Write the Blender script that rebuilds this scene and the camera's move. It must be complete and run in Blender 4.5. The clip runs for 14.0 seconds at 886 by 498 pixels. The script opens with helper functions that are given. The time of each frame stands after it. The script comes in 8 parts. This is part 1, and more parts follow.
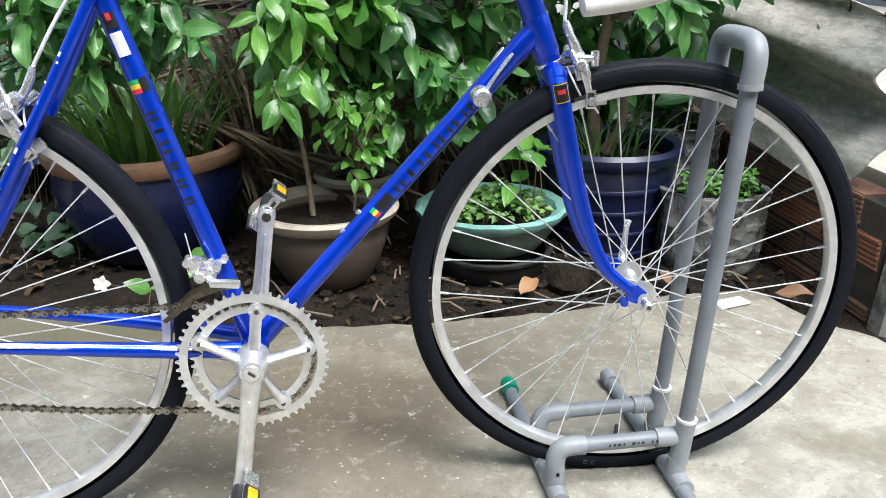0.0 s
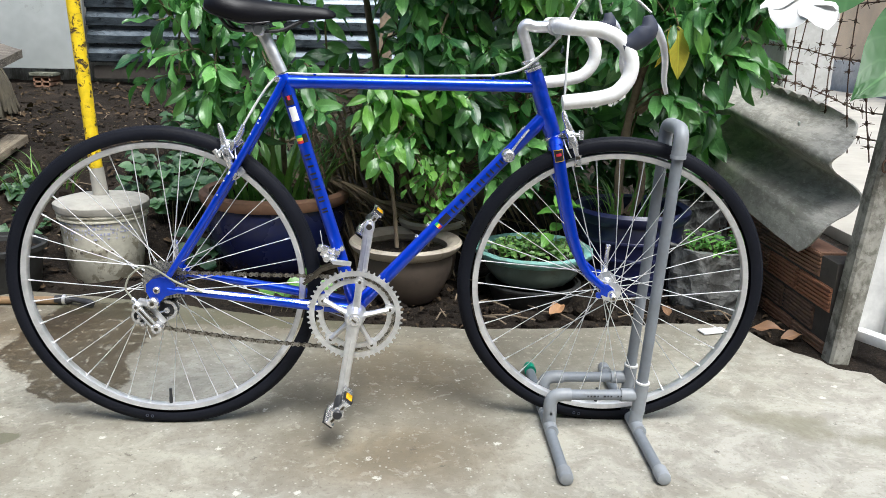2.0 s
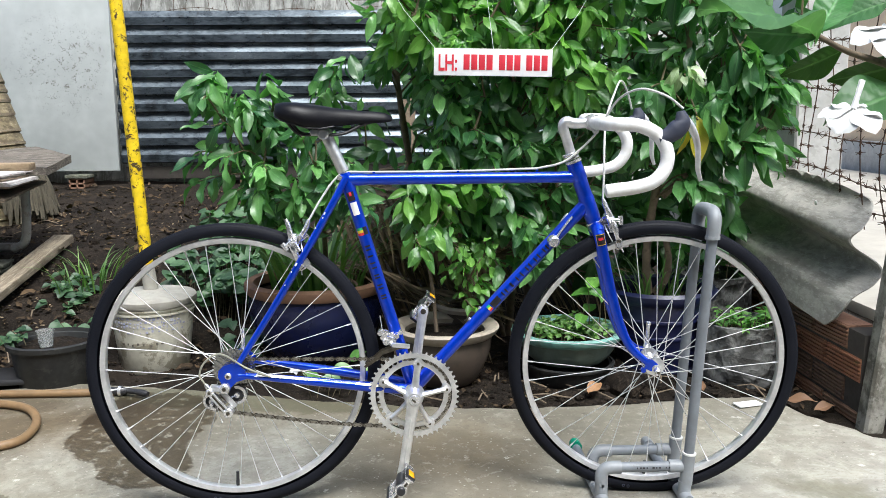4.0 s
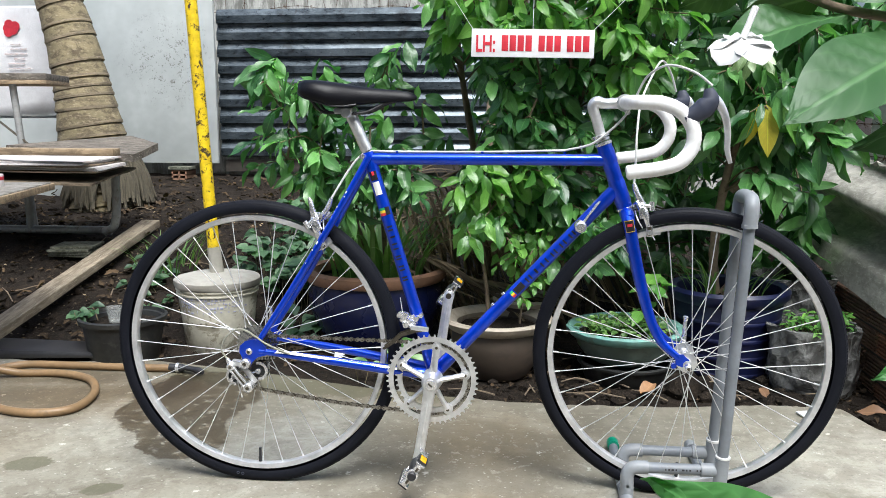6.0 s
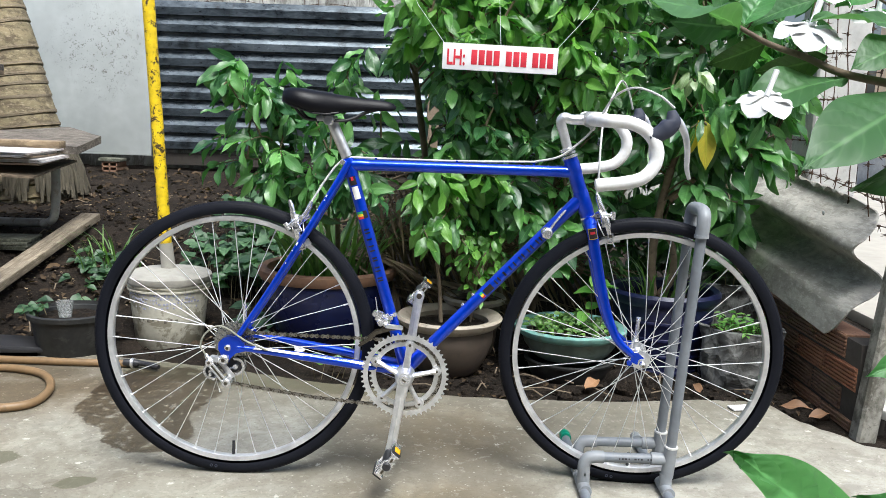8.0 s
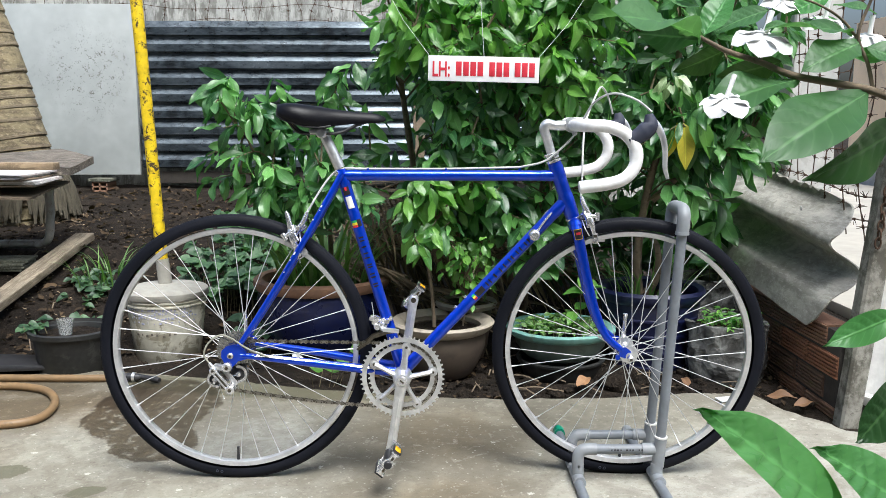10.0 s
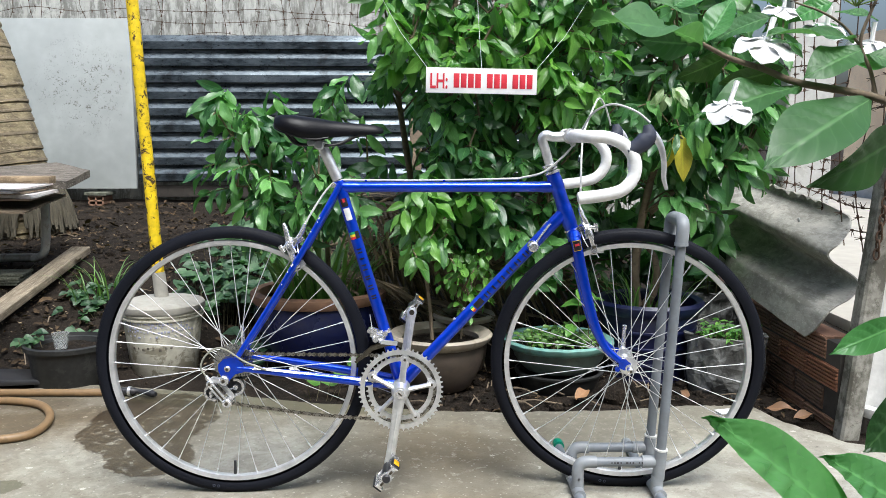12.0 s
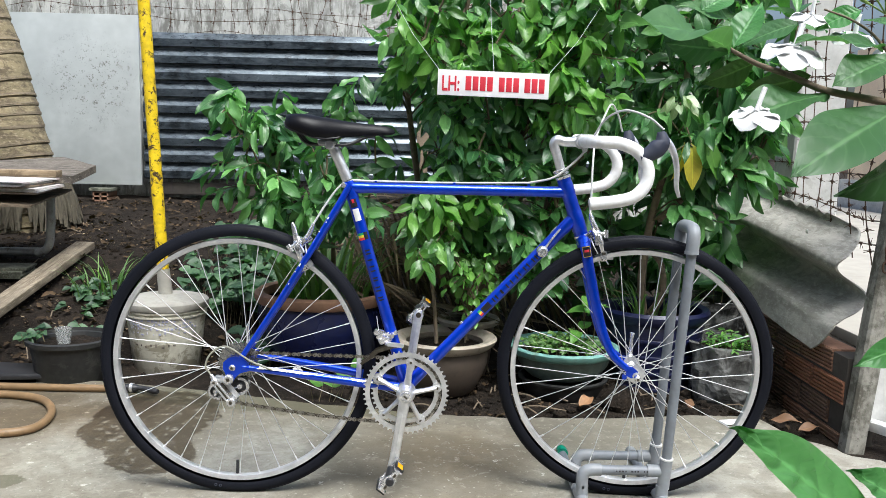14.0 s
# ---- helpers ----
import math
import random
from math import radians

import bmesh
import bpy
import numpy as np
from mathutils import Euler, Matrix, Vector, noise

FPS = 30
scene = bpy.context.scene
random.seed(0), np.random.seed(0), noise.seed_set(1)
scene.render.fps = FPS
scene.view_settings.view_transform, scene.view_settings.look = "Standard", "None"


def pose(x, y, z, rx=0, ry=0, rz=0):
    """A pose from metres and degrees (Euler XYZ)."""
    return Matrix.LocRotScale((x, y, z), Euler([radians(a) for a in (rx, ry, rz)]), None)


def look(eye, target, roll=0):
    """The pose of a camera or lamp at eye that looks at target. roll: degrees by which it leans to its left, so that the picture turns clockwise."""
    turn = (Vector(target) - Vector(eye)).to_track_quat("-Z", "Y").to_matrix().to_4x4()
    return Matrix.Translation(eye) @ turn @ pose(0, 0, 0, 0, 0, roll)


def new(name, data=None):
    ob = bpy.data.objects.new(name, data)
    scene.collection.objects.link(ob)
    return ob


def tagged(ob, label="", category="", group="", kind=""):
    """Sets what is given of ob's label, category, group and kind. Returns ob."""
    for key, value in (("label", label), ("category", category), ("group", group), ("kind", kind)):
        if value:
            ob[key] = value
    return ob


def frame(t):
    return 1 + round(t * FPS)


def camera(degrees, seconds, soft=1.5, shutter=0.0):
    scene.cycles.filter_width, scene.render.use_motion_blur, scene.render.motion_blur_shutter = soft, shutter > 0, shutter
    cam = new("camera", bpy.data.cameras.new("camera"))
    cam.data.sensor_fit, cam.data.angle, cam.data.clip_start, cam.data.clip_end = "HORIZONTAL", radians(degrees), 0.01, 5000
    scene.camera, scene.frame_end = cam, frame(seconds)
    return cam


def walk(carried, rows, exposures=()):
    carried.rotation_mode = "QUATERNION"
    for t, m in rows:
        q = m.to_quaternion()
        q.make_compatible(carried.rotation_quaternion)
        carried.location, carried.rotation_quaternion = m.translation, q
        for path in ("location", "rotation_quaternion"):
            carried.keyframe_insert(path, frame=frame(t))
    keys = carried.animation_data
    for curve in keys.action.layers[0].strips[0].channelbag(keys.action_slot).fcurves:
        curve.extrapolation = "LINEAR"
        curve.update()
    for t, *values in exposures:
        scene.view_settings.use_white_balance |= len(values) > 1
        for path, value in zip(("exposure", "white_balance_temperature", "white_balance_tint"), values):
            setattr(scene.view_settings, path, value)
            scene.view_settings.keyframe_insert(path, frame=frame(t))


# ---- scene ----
cam = camera(55.2, 14.0, soft=0.4)

PATH = [
    (0, (0.521, -1.125, 0.831), (0.795, 0.728, 0.131), -0.5),
    (0.5, (0.477, -1.243, 0.858), (0.641, 0.652, 0.24), -1.2),
    (1, (0.444, -1.442, 0.847), (0.583, 0.47, 0.278), -1.1),
    (1.5, (0.489, -1.665, 0.856), (0.613, 0.259, 0.324), 0.6),
    (2, (0.516, -1.799, 0.903), (0.61, 0.129, 0.379), 1.3),
    (2.5, (0.476, -1.841, 0.915), (0.562, 0.106, 0.465), -0.4),
    (3, (0.41, -1.896, 0.926), (0.493, 0.062, 0.528), -0.4),
    (3.2, (0.408, -1.918, 0.927), (0.489, 0.046, 0.556), -0.4),
    (5.3, (0.503, -1.923, 0.89), (0.504, 0.054, 0.588), -1.7),
    (5.5, (0.551, -1.907, 0.881), (0.464, 0.069, 0.584), -1.9),
    (6, (0.621, -1.882, 0.867), (0.424, 0.084, 0.555), 0.0),
    (6.5, (0.624, -1.893, 0.881), (0.409, 0.069, 0.557), -0.7),
    (7, (0.58, -1.915, 0.89), (0.475, 0.057, 0.568), -0.3),
    (7.5, (0.535, -1.952, 0.893), (0.511, 0.022, 0.573), 1.4),
    (8, (0.494, -1.994, 0.898), (0.494, -0.019, 0.58), 1.9),
    (10.5, (0.486, -2.076, 0.896), (0.515, -0.096, 0.616), -0.1),
    (11, (0.489, -2.074, 0.893), (0.519, -0.092, 0.628), -0.1),
    (11.5, (0.486, -2.067, 0.889), (0.52, -0.084, 0.628), -0.0),
    (12, (0.481, -2.066, 0.89), (0.516, -0.084, 0.629), 0.0),
    (12.5, (0.475, -2.065, 0.889), (0.51, -0.082, 0.631), 0.2),
    (13, (0.467, -2.06, 0.886), (0.503, -0.076, 0.631), 0.6),
    (13.5, (0.468, -2.055, 0.887), (0.501, -0.072, 0.632), 0.9),
    (14, (0.463, -2.055, 0.886), (0.495, -0.071, 0.634), 1.3),
]
walk(cam, [(t, look(eye, target, roll)) for t, eye, target, roll in PATH],
     [(0.0, 1.07, 5800, 6), (1.5, 0.98, 5800, 6), (2.1, 0.87, 5800, 6), (5.5, 0.91, 5800, 6), (8.2, 0.89, 5800, 6), (10.3, 0.86, 5800, 6), (14.0, 0.84, 5800, 6)])

# ---- light: a bright overcast sky, softly directed from above the camera's side ----
world = bpy.data.worlds.new("world")
scene.world = world
world.use_nodes = True
wn = world.node_tree.nodes
sky = wn.new("ShaderNodeTexSky")
sky.sky_type = "NISHITA"
sky.sun_disc = False
sky.sun_elevation = radians(60)
sky.sun_rotation = radians(157)
sky.dust_density = 8.0
sky.ozone_density = 0.6
world.node_tree.links.new(sky.outputs[0], wn["Background"].inputs[0])
wn["Background"].inputs[1].default_value = 0.115
sun_data = bpy.data.lights.new("sun", "SUN")
sun_data.energy, sun_data.angle, sun_data.color = 2.1, radians(30), (1.0, 0.97, 0.93)
sun = new("sun", sun_data)
sun.matrix_world = look((1.0, -2.4, 4.5), (0, 0, 0))


# ---- materials ----
def mat(name, base, rough=0.6, metal=0.0, spec=0.5):
    """A node material with a plain start; returns it with its node tree and shader."""
    m = bpy.data.materials.new(name)
    m.use_nodes = True
    b = m.node_tree.nodes["Principled BSDF"]
    b.inputs["Base Color"].default_value = (*base, 1)
    b.inputs["Roughness"].default_value = rough
    b.inputs["Metallic"].default_value = metal
    b.inputs["Specular IOR Level"].default_value = spec
    return m, m.node_tree, b


def node(nt, kind, ins=()):
    n = nt.nodes.new(kind)
    for k, v in dict(ins).items():
        if isinstance(v, bpy.types.NodeSocket):
            nt.links.new(v, n.inputs[k])
        else:
            n.inputs[k].default_value = v
    return n


def noise_of(nt, scale, detail=4.0, rough=0.6, vec=None, distort=0.0):
    if vec is None:
        vec = node(nt, "ShaderNodeTexCoord").outputs["Object"]
    n = node(nt, "ShaderNodeTexNoise", {"Vector": vec, "Scale": scale, "Detail": detail, "Roughness": rough, "Distortion": distort})
    return n.outputs["Fac"]


def ramp(nt, fac, stops):
    r = node(nt, "ShaderNodeValToRGB", {"Fac": fac})
    els = r.color_ramp.elements
    while len(els) < len(stops):
        els.new(0.5)
    for e, (p, c) in zip(els, stops):
        e.position = p
        e.color = (*c, 1) if isinstance(c, tuple) else (c, c, c, 1)
    return r.outputs["Color"]


def mix(nt, fac, a, b, blend="MIX"):
    n = nt.nodes.new("ShaderNodeMix")
    n.data_type, n.blend_type = "RGBA", blend
    for k, v in ((0, fac), (6, a), (7, b)):
        if isinstance(v, bpy.types.NodeSocket):
            nt.links.new(v, n.inputs[k])
        else:
            n.inputs[k].default_value = v if k == 0 else (*v, 1)
    return n.outputs[2]


def math_of(nt, op, a, b=0.0, clamp=False):
    n = nt.nodes.new("ShaderNodeMath")
    n.operation, n.use_clamp = op, clamp
    for k, v in ((0, a), (1, b)):
        if isinstance(v, bpy.types.NodeSocket):
            nt.links.new(v, n.inputs[k])
        else:
            n.inputs[k].default_value = v
    return n.outputs[0]


def bump(nt, b, height, strength=0.3, dist=0.01):
    n = node(nt, "ShaderNodeBump", {"Height": height, "Strength": strength, "Distance": dist})
    nt.links.new(n.outputs[0], b.inputs["Normal"])


def worn(name, base, dark, rough=0.6, metal=0.0, scale=8.0, spots=0.0, spot_at=0.62, relief=0.15, rough2=None, fine=60.0, spec=0.5):
    """Base colour with broad variation, fine grain, optional spots of a dark colour, and a fine relief."""
    m, nt, b = mat(name, base, rough, metal, spec)
    v = node(nt, "ShaderNodeTexCoord").outputs["Object"]
    broad, grain = noise_of(nt, scale, 4, 0.6, v), noise_of(nt, fine, 3, 0.6, v)
    lo = tuple(c * 0.78 for c in base)
    hi = tuple(min(c * 1.15, 0.95) for c in base)
    c = mix(nt, ramp(nt, broad, [(0.3, 0.0), (0.7, 1.0)]), lo, hi)
    c = mix(nt, ramp(nt, grain, [(0.35, 0.25), (0.65, 0.0)]), c, dark)
    if spots:
        sp = noise_of(nt, scale * 2.3, 6, 0.7, v, 0.4)
        c = mix(nt, ramp(nt, sp, [(spot_at, 0.0), (spot_at + 0.06, spots)]), c, dark)
    nt.links.new(c, b.inputs["Base Color"])
    if rough2 is not None:
        r = ramp(nt, broad, [(0.35, rough), (0.65, rough2)])
        nt.links.new(r, b.inputs["Roughness"])
    if relief:
        bump(nt, b, math_of(nt, "ADD", broad, math_of(nt, "MULTIPLY", grain, 0.4)), relief, 0.004)
    return m


def grained(name, base, dark, pale, stretch, rough=0.8, metal=0.0, relief=0.4, rough2=None, scale=6.0, spec=0.4, fine_at=34, pale_by=0.7):
    """Base colour with stretched streaks, dark and pale, over broad stains."""
    m, nt, b = mat(name, base, rough, metal, spec)
    v = node(nt, "ShaderNodeTexCoord").outputs["Object"]
    mp = node(nt, "ShaderNodeMapping", {"Vector": v})
    mp.inputs["Scale"].default_value = stretch
    w = mp.outputs[0]
    broad, fib, fine = noise_of(nt, scale, 6, 0.7, v, 0.3), noise_of(nt, 9, 7, 0.7, w, 0.2), noise_of(nt, fine_at, 5, 0.7, w)
    c = mix(nt, ramp(nt, broad, [(0.32, 0.0), (0.68, 1.0)]), tuple(x * 0.6 for x in base), tuple(x * 1.25 for x in base))
    c = mix(nt, ramp(nt, fib, [(0.42, 0.8), (0.54, 0.0)]), c, dark)
    c = mix(nt, ramp(nt, fine, [(0.53, 0.0), (0.68, pale_by)]), c, pale)
    c = mix(nt, ramp(nt, noise_of(nt, scale * 2.2, 7, 0.75, v, 0.5), [(0.56, 0.0), (0.62, 0.6)]), c, dark)
    nt.links.new(c, b.inputs["Base Color"])
    if rough2 is not None:
        nt.links.new(ramp(nt, fib, [(0.38, rough2), (0.6, rough)]), b.inputs["Roughness"])
    bump(nt, b, math_of(nt, "ADD", fib, math_of(nt, "MULTIPLY", fine, 0.5)), relief, 0.006)
    return m


BLUE = worn("blue_enamel", (0.005, 0.054, 0.64), (0.003, 0.038, 0.50), 0.29, 0.58, 14, 0.0, relief=0.0, rough2=0.34, spec=0.3)
BLUE.node_tree.nodes["Principled BSDF"].inputs["Coat Weight"].default_value = 1.0
BLUE.node_tree.nodes["Principled BSDF"].inputs["Coat Roughness"].default_value = 0.03
ALLOY = worn("polished_alloy", (0.86, 0.86, 0.87), (0.62, 0.62, 0.62), 0.30, 0.80, 30, 0.15, 0.68, 0.03, 0.38)
CHROME = worn("bright_chrome", (0.88, 0.88, 0.90), (0.4, 0.38, 0.36), 0.20, 0.78, 40, 0.2, 0.70, 0.0, 0.28)
RIM = worn("brushed_rim_alloy", (0.76, 0.76, 0.77), (0.5, 0.5, 0.5), 0.32, 0.65, 20, 0.2, 0.68, 0.03, 0.38)
STEEL = worn("stainless_spoke_steel", (0.86, 0.86, 0.87), (0.6, 0.6, 0.6), 0.30, 0.5, 30, relief=0.0)
DARKSTEEL = worn("oily_chain_steel", (0.13, 0.115, 0.09), (0.05, 0.04, 0.03), 0.36, 0.8, 60, 0.5, 0.55, 0.1)
COG = worn("zinc_plated_cog_steel", (0.55, 0.55, 0.53), (0.12, 0.11, 0.09), 0.22, 0.9, 50, 0.4, 0.62, 0.05)
CHAINSTEEL = worn("worn_chain_plate_steel", (0.34, 0.32, 0.28), (0.13, 0.11, 0.09), 0.32, 0.8, 60, 0.4, 0.58, 0.05)
TYRE = worn("black_rubber", (0.008, 0.009, 0.014), (0.015, 0.016, 0.019), 0.5, 0.0, 10, 0.3, 0.64, 0.12, 0.62, 220, 0.12)
BLACKPLASTIC = worn("black_plastic", (0.022, 0.022, 0.025), (0.05, 0.05, 0.05), 0.42, 0.0, 12, relief=0.05)
VINYL = worn("black_saddle_vinyl", (0.005, 0.005, 0.007), (0.010, 0.010, 0.012), 0.36, 0.0, 9, relief=0.2, fine=400, rough2=0.46, spec=0.2)
HOOD = worn("blue_grey_hood_rubber", (0.035, 0.042, 0.07), (0.06, 0.06, 0.07), 0.55, 0.0, 20, relief=0.1)
TAPE = worn("white_bar_tape", (0.90, 0.90, 0.88), (0.62, 0.58, 0.50), 0.5, 0.0, 16, 0.3, 0.66, 0.15, fine=90)
CABLE = worn("pale_grey_cable_housing", (0.62, 0.63, 0.6), (0.4, 0.4, 0.38), 0.4, 0.0, 12, relief=0.0)
OLIVE = worn("olive_grey_housing", (0.30, 0.30, 0.24), (0.18, 0.18, 0.14), 0.45, 0.0, 20, relief=0.0)
WHITE = worn("white_paint", (0.78, 0.78, 0.76), (0.5, 0.5, 0.48), 0.5, 0.0, 12, relief=0.0)
ORANGE = worn("amber_reflector", (0.85, 0.42, 0.015), (0.6, 0.27, 0.01), 0.15, 0.0, 60, relief=0.2, fine=300)
DECAL = worn("dark_gold_decal", (0.014, 0.013, 0.015), (0.02, 0.02, 0.02), 0.40, 0.0, 40, relief=0.0)
RED = worn("red_ink", (0.6, 0.03, 0.05), (0.45, 0.02, 0.03), 0.5, 0.0, 30, relief=0.0)
YELLOWINK = worn("yellow_ink", (0.75, 0.55, 0.03), (0.5, 0.4, 0.03), 0.4, 0.0, 30, relief=0.0)
GREENINK = worn("green_ink", (0.03, 0.35, 0.12), (0.02, 0.25, 0.1), 0.4, 0.0, 30, relief=0.0)
PVC = worn("grey_pvc_pipe", (0.20, 0.22, 0.245), (0.13, 0.13, 0.13), 0.42, 0.0, 9, 0.45, 0.62, 0.05, 0.55)
PVCFIT = worn("pale_grey_pvc_fitting", (0.26, 0.28, 0.30), (0.2, 0.19, 0.18), 0.45, 0.0, 9, 0.3, 0.62, 0.05)
GREENCAP = worn("green_plastic_cap", (0.01, 0.27, 0.16), (0.02, 0.12, 0.08), 0.45, 0.0, 20, relief=0.05)
SIGNWHITE = worn("white_sign_sheet", (0.82, 0.82, 0.82), (0.7, 0.7, 0.68), 0.35, 0.0, 6, relief=0.0)


# ---- mesh building ----
class Shape:
    """Collects verts and faces of one mesh."""

    def __init__(self):
        self.v, self.f = [], []

    def add(self, verts, faces, m=None):
        o = len(self.v)
        if m is not None:
            verts = [m @ Vector(p) for p in verts]
        self.v += [tuple(p) for p in verts]
        self.f += [tuple(i + o for i in f) for f in faces]
        return self

    def tube(self, pts, r, seg=10, closed=False, cap=True, flat=1.0, up=None):
        """A pipe along pts; r: one radius or one for each point; flat squeezes the second axis."""
        pts = [Vector(p) for p in pts]
        n = len(pts)
        rs = [r] * n if isinstance(r, (int, float)) else r
        tang = []
        for i in range(n):
            a = pts[(i - 1) % n] if closed or i else pts[0]
            b = pts[(i + 1) % n] if closed or i < n - 1 else pts[-1]
            tang.append((b - a).normalized())
        ref = Vector(up) if up else (Vector((0, 0, 1)) if abs(tang[0].z) < 0.9 else Vector((0, 1, 0)))
        side = tang[0].cross(ref).normalized()
        vs, fs = [], []
        for i in range(n):
            side = (side - tang[i] * side.dot(tang[i])).normalized()
            top = side.cross(tang[i])
            for k in range(seg):
                a = 2 * math.pi * k / seg
                vs.append(pts[i] + side * (math.cos(a) * rs[i]) + top * (math.sin(a) * rs[i] * flat))
        rings = n if closed else n - 1
        for i in range(rings):
            for k in range(seg):
                a, b = i * seg + k, i * seg + (k + 1) % seg
                c, d = ((i + 1) % n) * seg + (k + 1) % seg, ((i + 1) % n) * seg + k
                fs.append((a, d, c, b))
        if cap and not closed:
            fs.append(tuple(range(seg)))
            fs.append(tuple(range(n * seg - 1, (n - 1) * seg - 1, -1)))
        return self.add(vs, fs)

    def lathe(self, prof, seg=32, m=None, closed=False, wobble=None):
        """Turns (r, h) round the z axis. closed: the profile is a loop."""
        vs, fs = [], []
        n = len(prof)
        for k in range(seg):
            a = 2 * math.pi * k / seg
            for j, (r, h) in enumerate(prof):
                rr = r * (wobble(a, j) if wobble else 1.0)
                vs.append((rr * math.cos(a), rr * math.sin(a), h))
        for k in range(seg):
            k2 = (k + 1) % seg
            for j in range(n if closed else n - 1):
                j2 = (j + 1) % n
                fs.append((k * n + j, k2 * n + j, k2 * n + j2, k * n + j2))
        return self.add(vs, fs, m)

    def box(self, size, m=None, bevel=0.0):
        bm = bmesh.new()
        bmesh.ops.create_cube(bm, size=1.0, matrix=Matrix.Diagonal((*size, 1)))
        if bevel:
            bmesh.ops.bevel(bm, geom=bm.edges[:], offset=bevel, segments=2, profile=0.6, affect="EDGES")
        bm.verts.index_update()
        vs, fs = [v.co.copy() for v in bm.verts], [[v.index for v in f.verts] for f in bm.faces]
        bm.free()
        return self.add(vs, fs, m)

    def plate(self, outline, thick, m=None, holes=None):
        """An outline in x, z given thickness along y (centred)."""
        n = len(outline)
        vs = [(x, -thick / 2, z) for x, z in outline] + [(x, thick / 2, z) for x, z in outline]
        fs = [tuple(range(n)), tuple(range(2 * n - 1, n - 1, -1))]
        fs += [(i, i + n, (i + 1) % n + n, (i + 1) % n) for i in range(n)]
        return self.add(vs, fs, m)

    def mesh(self, name, smooth=40):
        me = bpy.data.meshes.new(name)
        me.from_pydata(self.v, [], self.f)
        me.update()
        bm = bmesh.new()
        bm.from_mesh(me)
        if len(self.f) < 60000:
            bmesh.ops.recalc_face_normals(bm, faces=bm.faces)
        bm.to_mesh(me)
        bm.free()
        if smooth:
            me.polygons.foreach_set("use_smooth", [True] * len(me.polygons))
            me.set_sharp_from_angle(angle=radians(smooth))
        return me


def part(name, shape, material, parent=None, label="", at=None, smooth=40):
    """One mesh object, under a thing or a part when parent is given."""
    me = shape if isinstance(shape, bpy.types.Mesh) else shape.mesh(name, smooth)
    if material is not None and not me.materials:
        me.materials.append(material)
    ob = new(name, me)
    if parent is not None:
        ob.parent = parent
    if at is not None:
        ob.matrix_basis = at
    return tagged(ob, label)


def thing(name, label, category, at=None, group="", kind=""):
    """An Empty at the base of a thing with parts."""
    ob = new(name)
    ob.empty_display_size = 0.05
    if at is not None:
        ob.matrix_basis = at
    return tagged(ob, label, category, group, kind)


def curve(pts, n=8):
    """A smooth line through pts (Catmull-Rom)."""
    pts = [Vector(p) for p in pts]
    p = [pts[0] * 2 - pts[1]] + pts + [pts[-1] * 2 - pts[-2]]
    out = []
    for i in range(1, len(p) - 2):
        for k in range(n):
            t = k / n
            out.append(0.5 * (2 * p[i] + (p[i + 1] - p[i - 1]) * t + (2 * p[i - 1] - 5 * p[i] + 4 * p[i + 1] - p[i + 2]) * t * t
                              + (3 * p[i] - p[i - 1] - 3 * p[i + 1] + p[i + 2]) * t ** 3))
    return out + [pts[-1]]


def bez(values, n):
    """n values spread evenly along a list of values."""
    return list(np.interp(np.linspace(0, 1, n), np.linspace(0, 1, len(values)), values))


TO_Y = Matrix.Rotation(radians(90), 4, "X")  # turns a z axis to face the viewer's side (-y)


# ---- the bicycle ----
R = 0.338          # wheel radius with tyre
BB = Vector((0.413, 0, 0.278))
HEAD_TOP, HEAD_LOW = Vector((0.783, 0, 0.806)), Vector((0.833, 0, 0.668))
bike = thing("bicycle", "blue steel road bicycle with white drop bars in a stand", "bicycle")
axis = (HEAD_TOP - HEAD_LOW).normalized()
STEER = Matrix.Translation(HEAD_LOW) @ Matrix.Rotation(radians(-3.0), 4, axis) @ Matrix.Translation(-HEAD_LOW)


def patch(p0, p1, r, s0, s1, a0, a1, off=0.0006, n=6):
    """A thin film on a tube from p0 to p1: between two places along it (metres) and two angles (0 faces the viewer, 90 up)."""
    p0, p1 = Vector(p0), Vector(p1)
    d = (p1 - p0).normalized()
    near = Vector((0, -1, 0))
    near = (near - d * near.dot(d)).normalized()
    top = d.cross(near)
    if top.z < 0:
        top = -top
    vs, fs = [], []
    for s in (s0, s1):
        for k in range(n + 1):
            a = radians(a0 + (a1 - a0) * k / n)
            vs.append(p0 + d * s + (near * math.cos(a) + top * math.sin(a)) * (r + off))
    for k in range(n):
        fs.append((k, k + 1, n + 2 + k, n + 1 + k))
    return Shape().add(vs, fs)


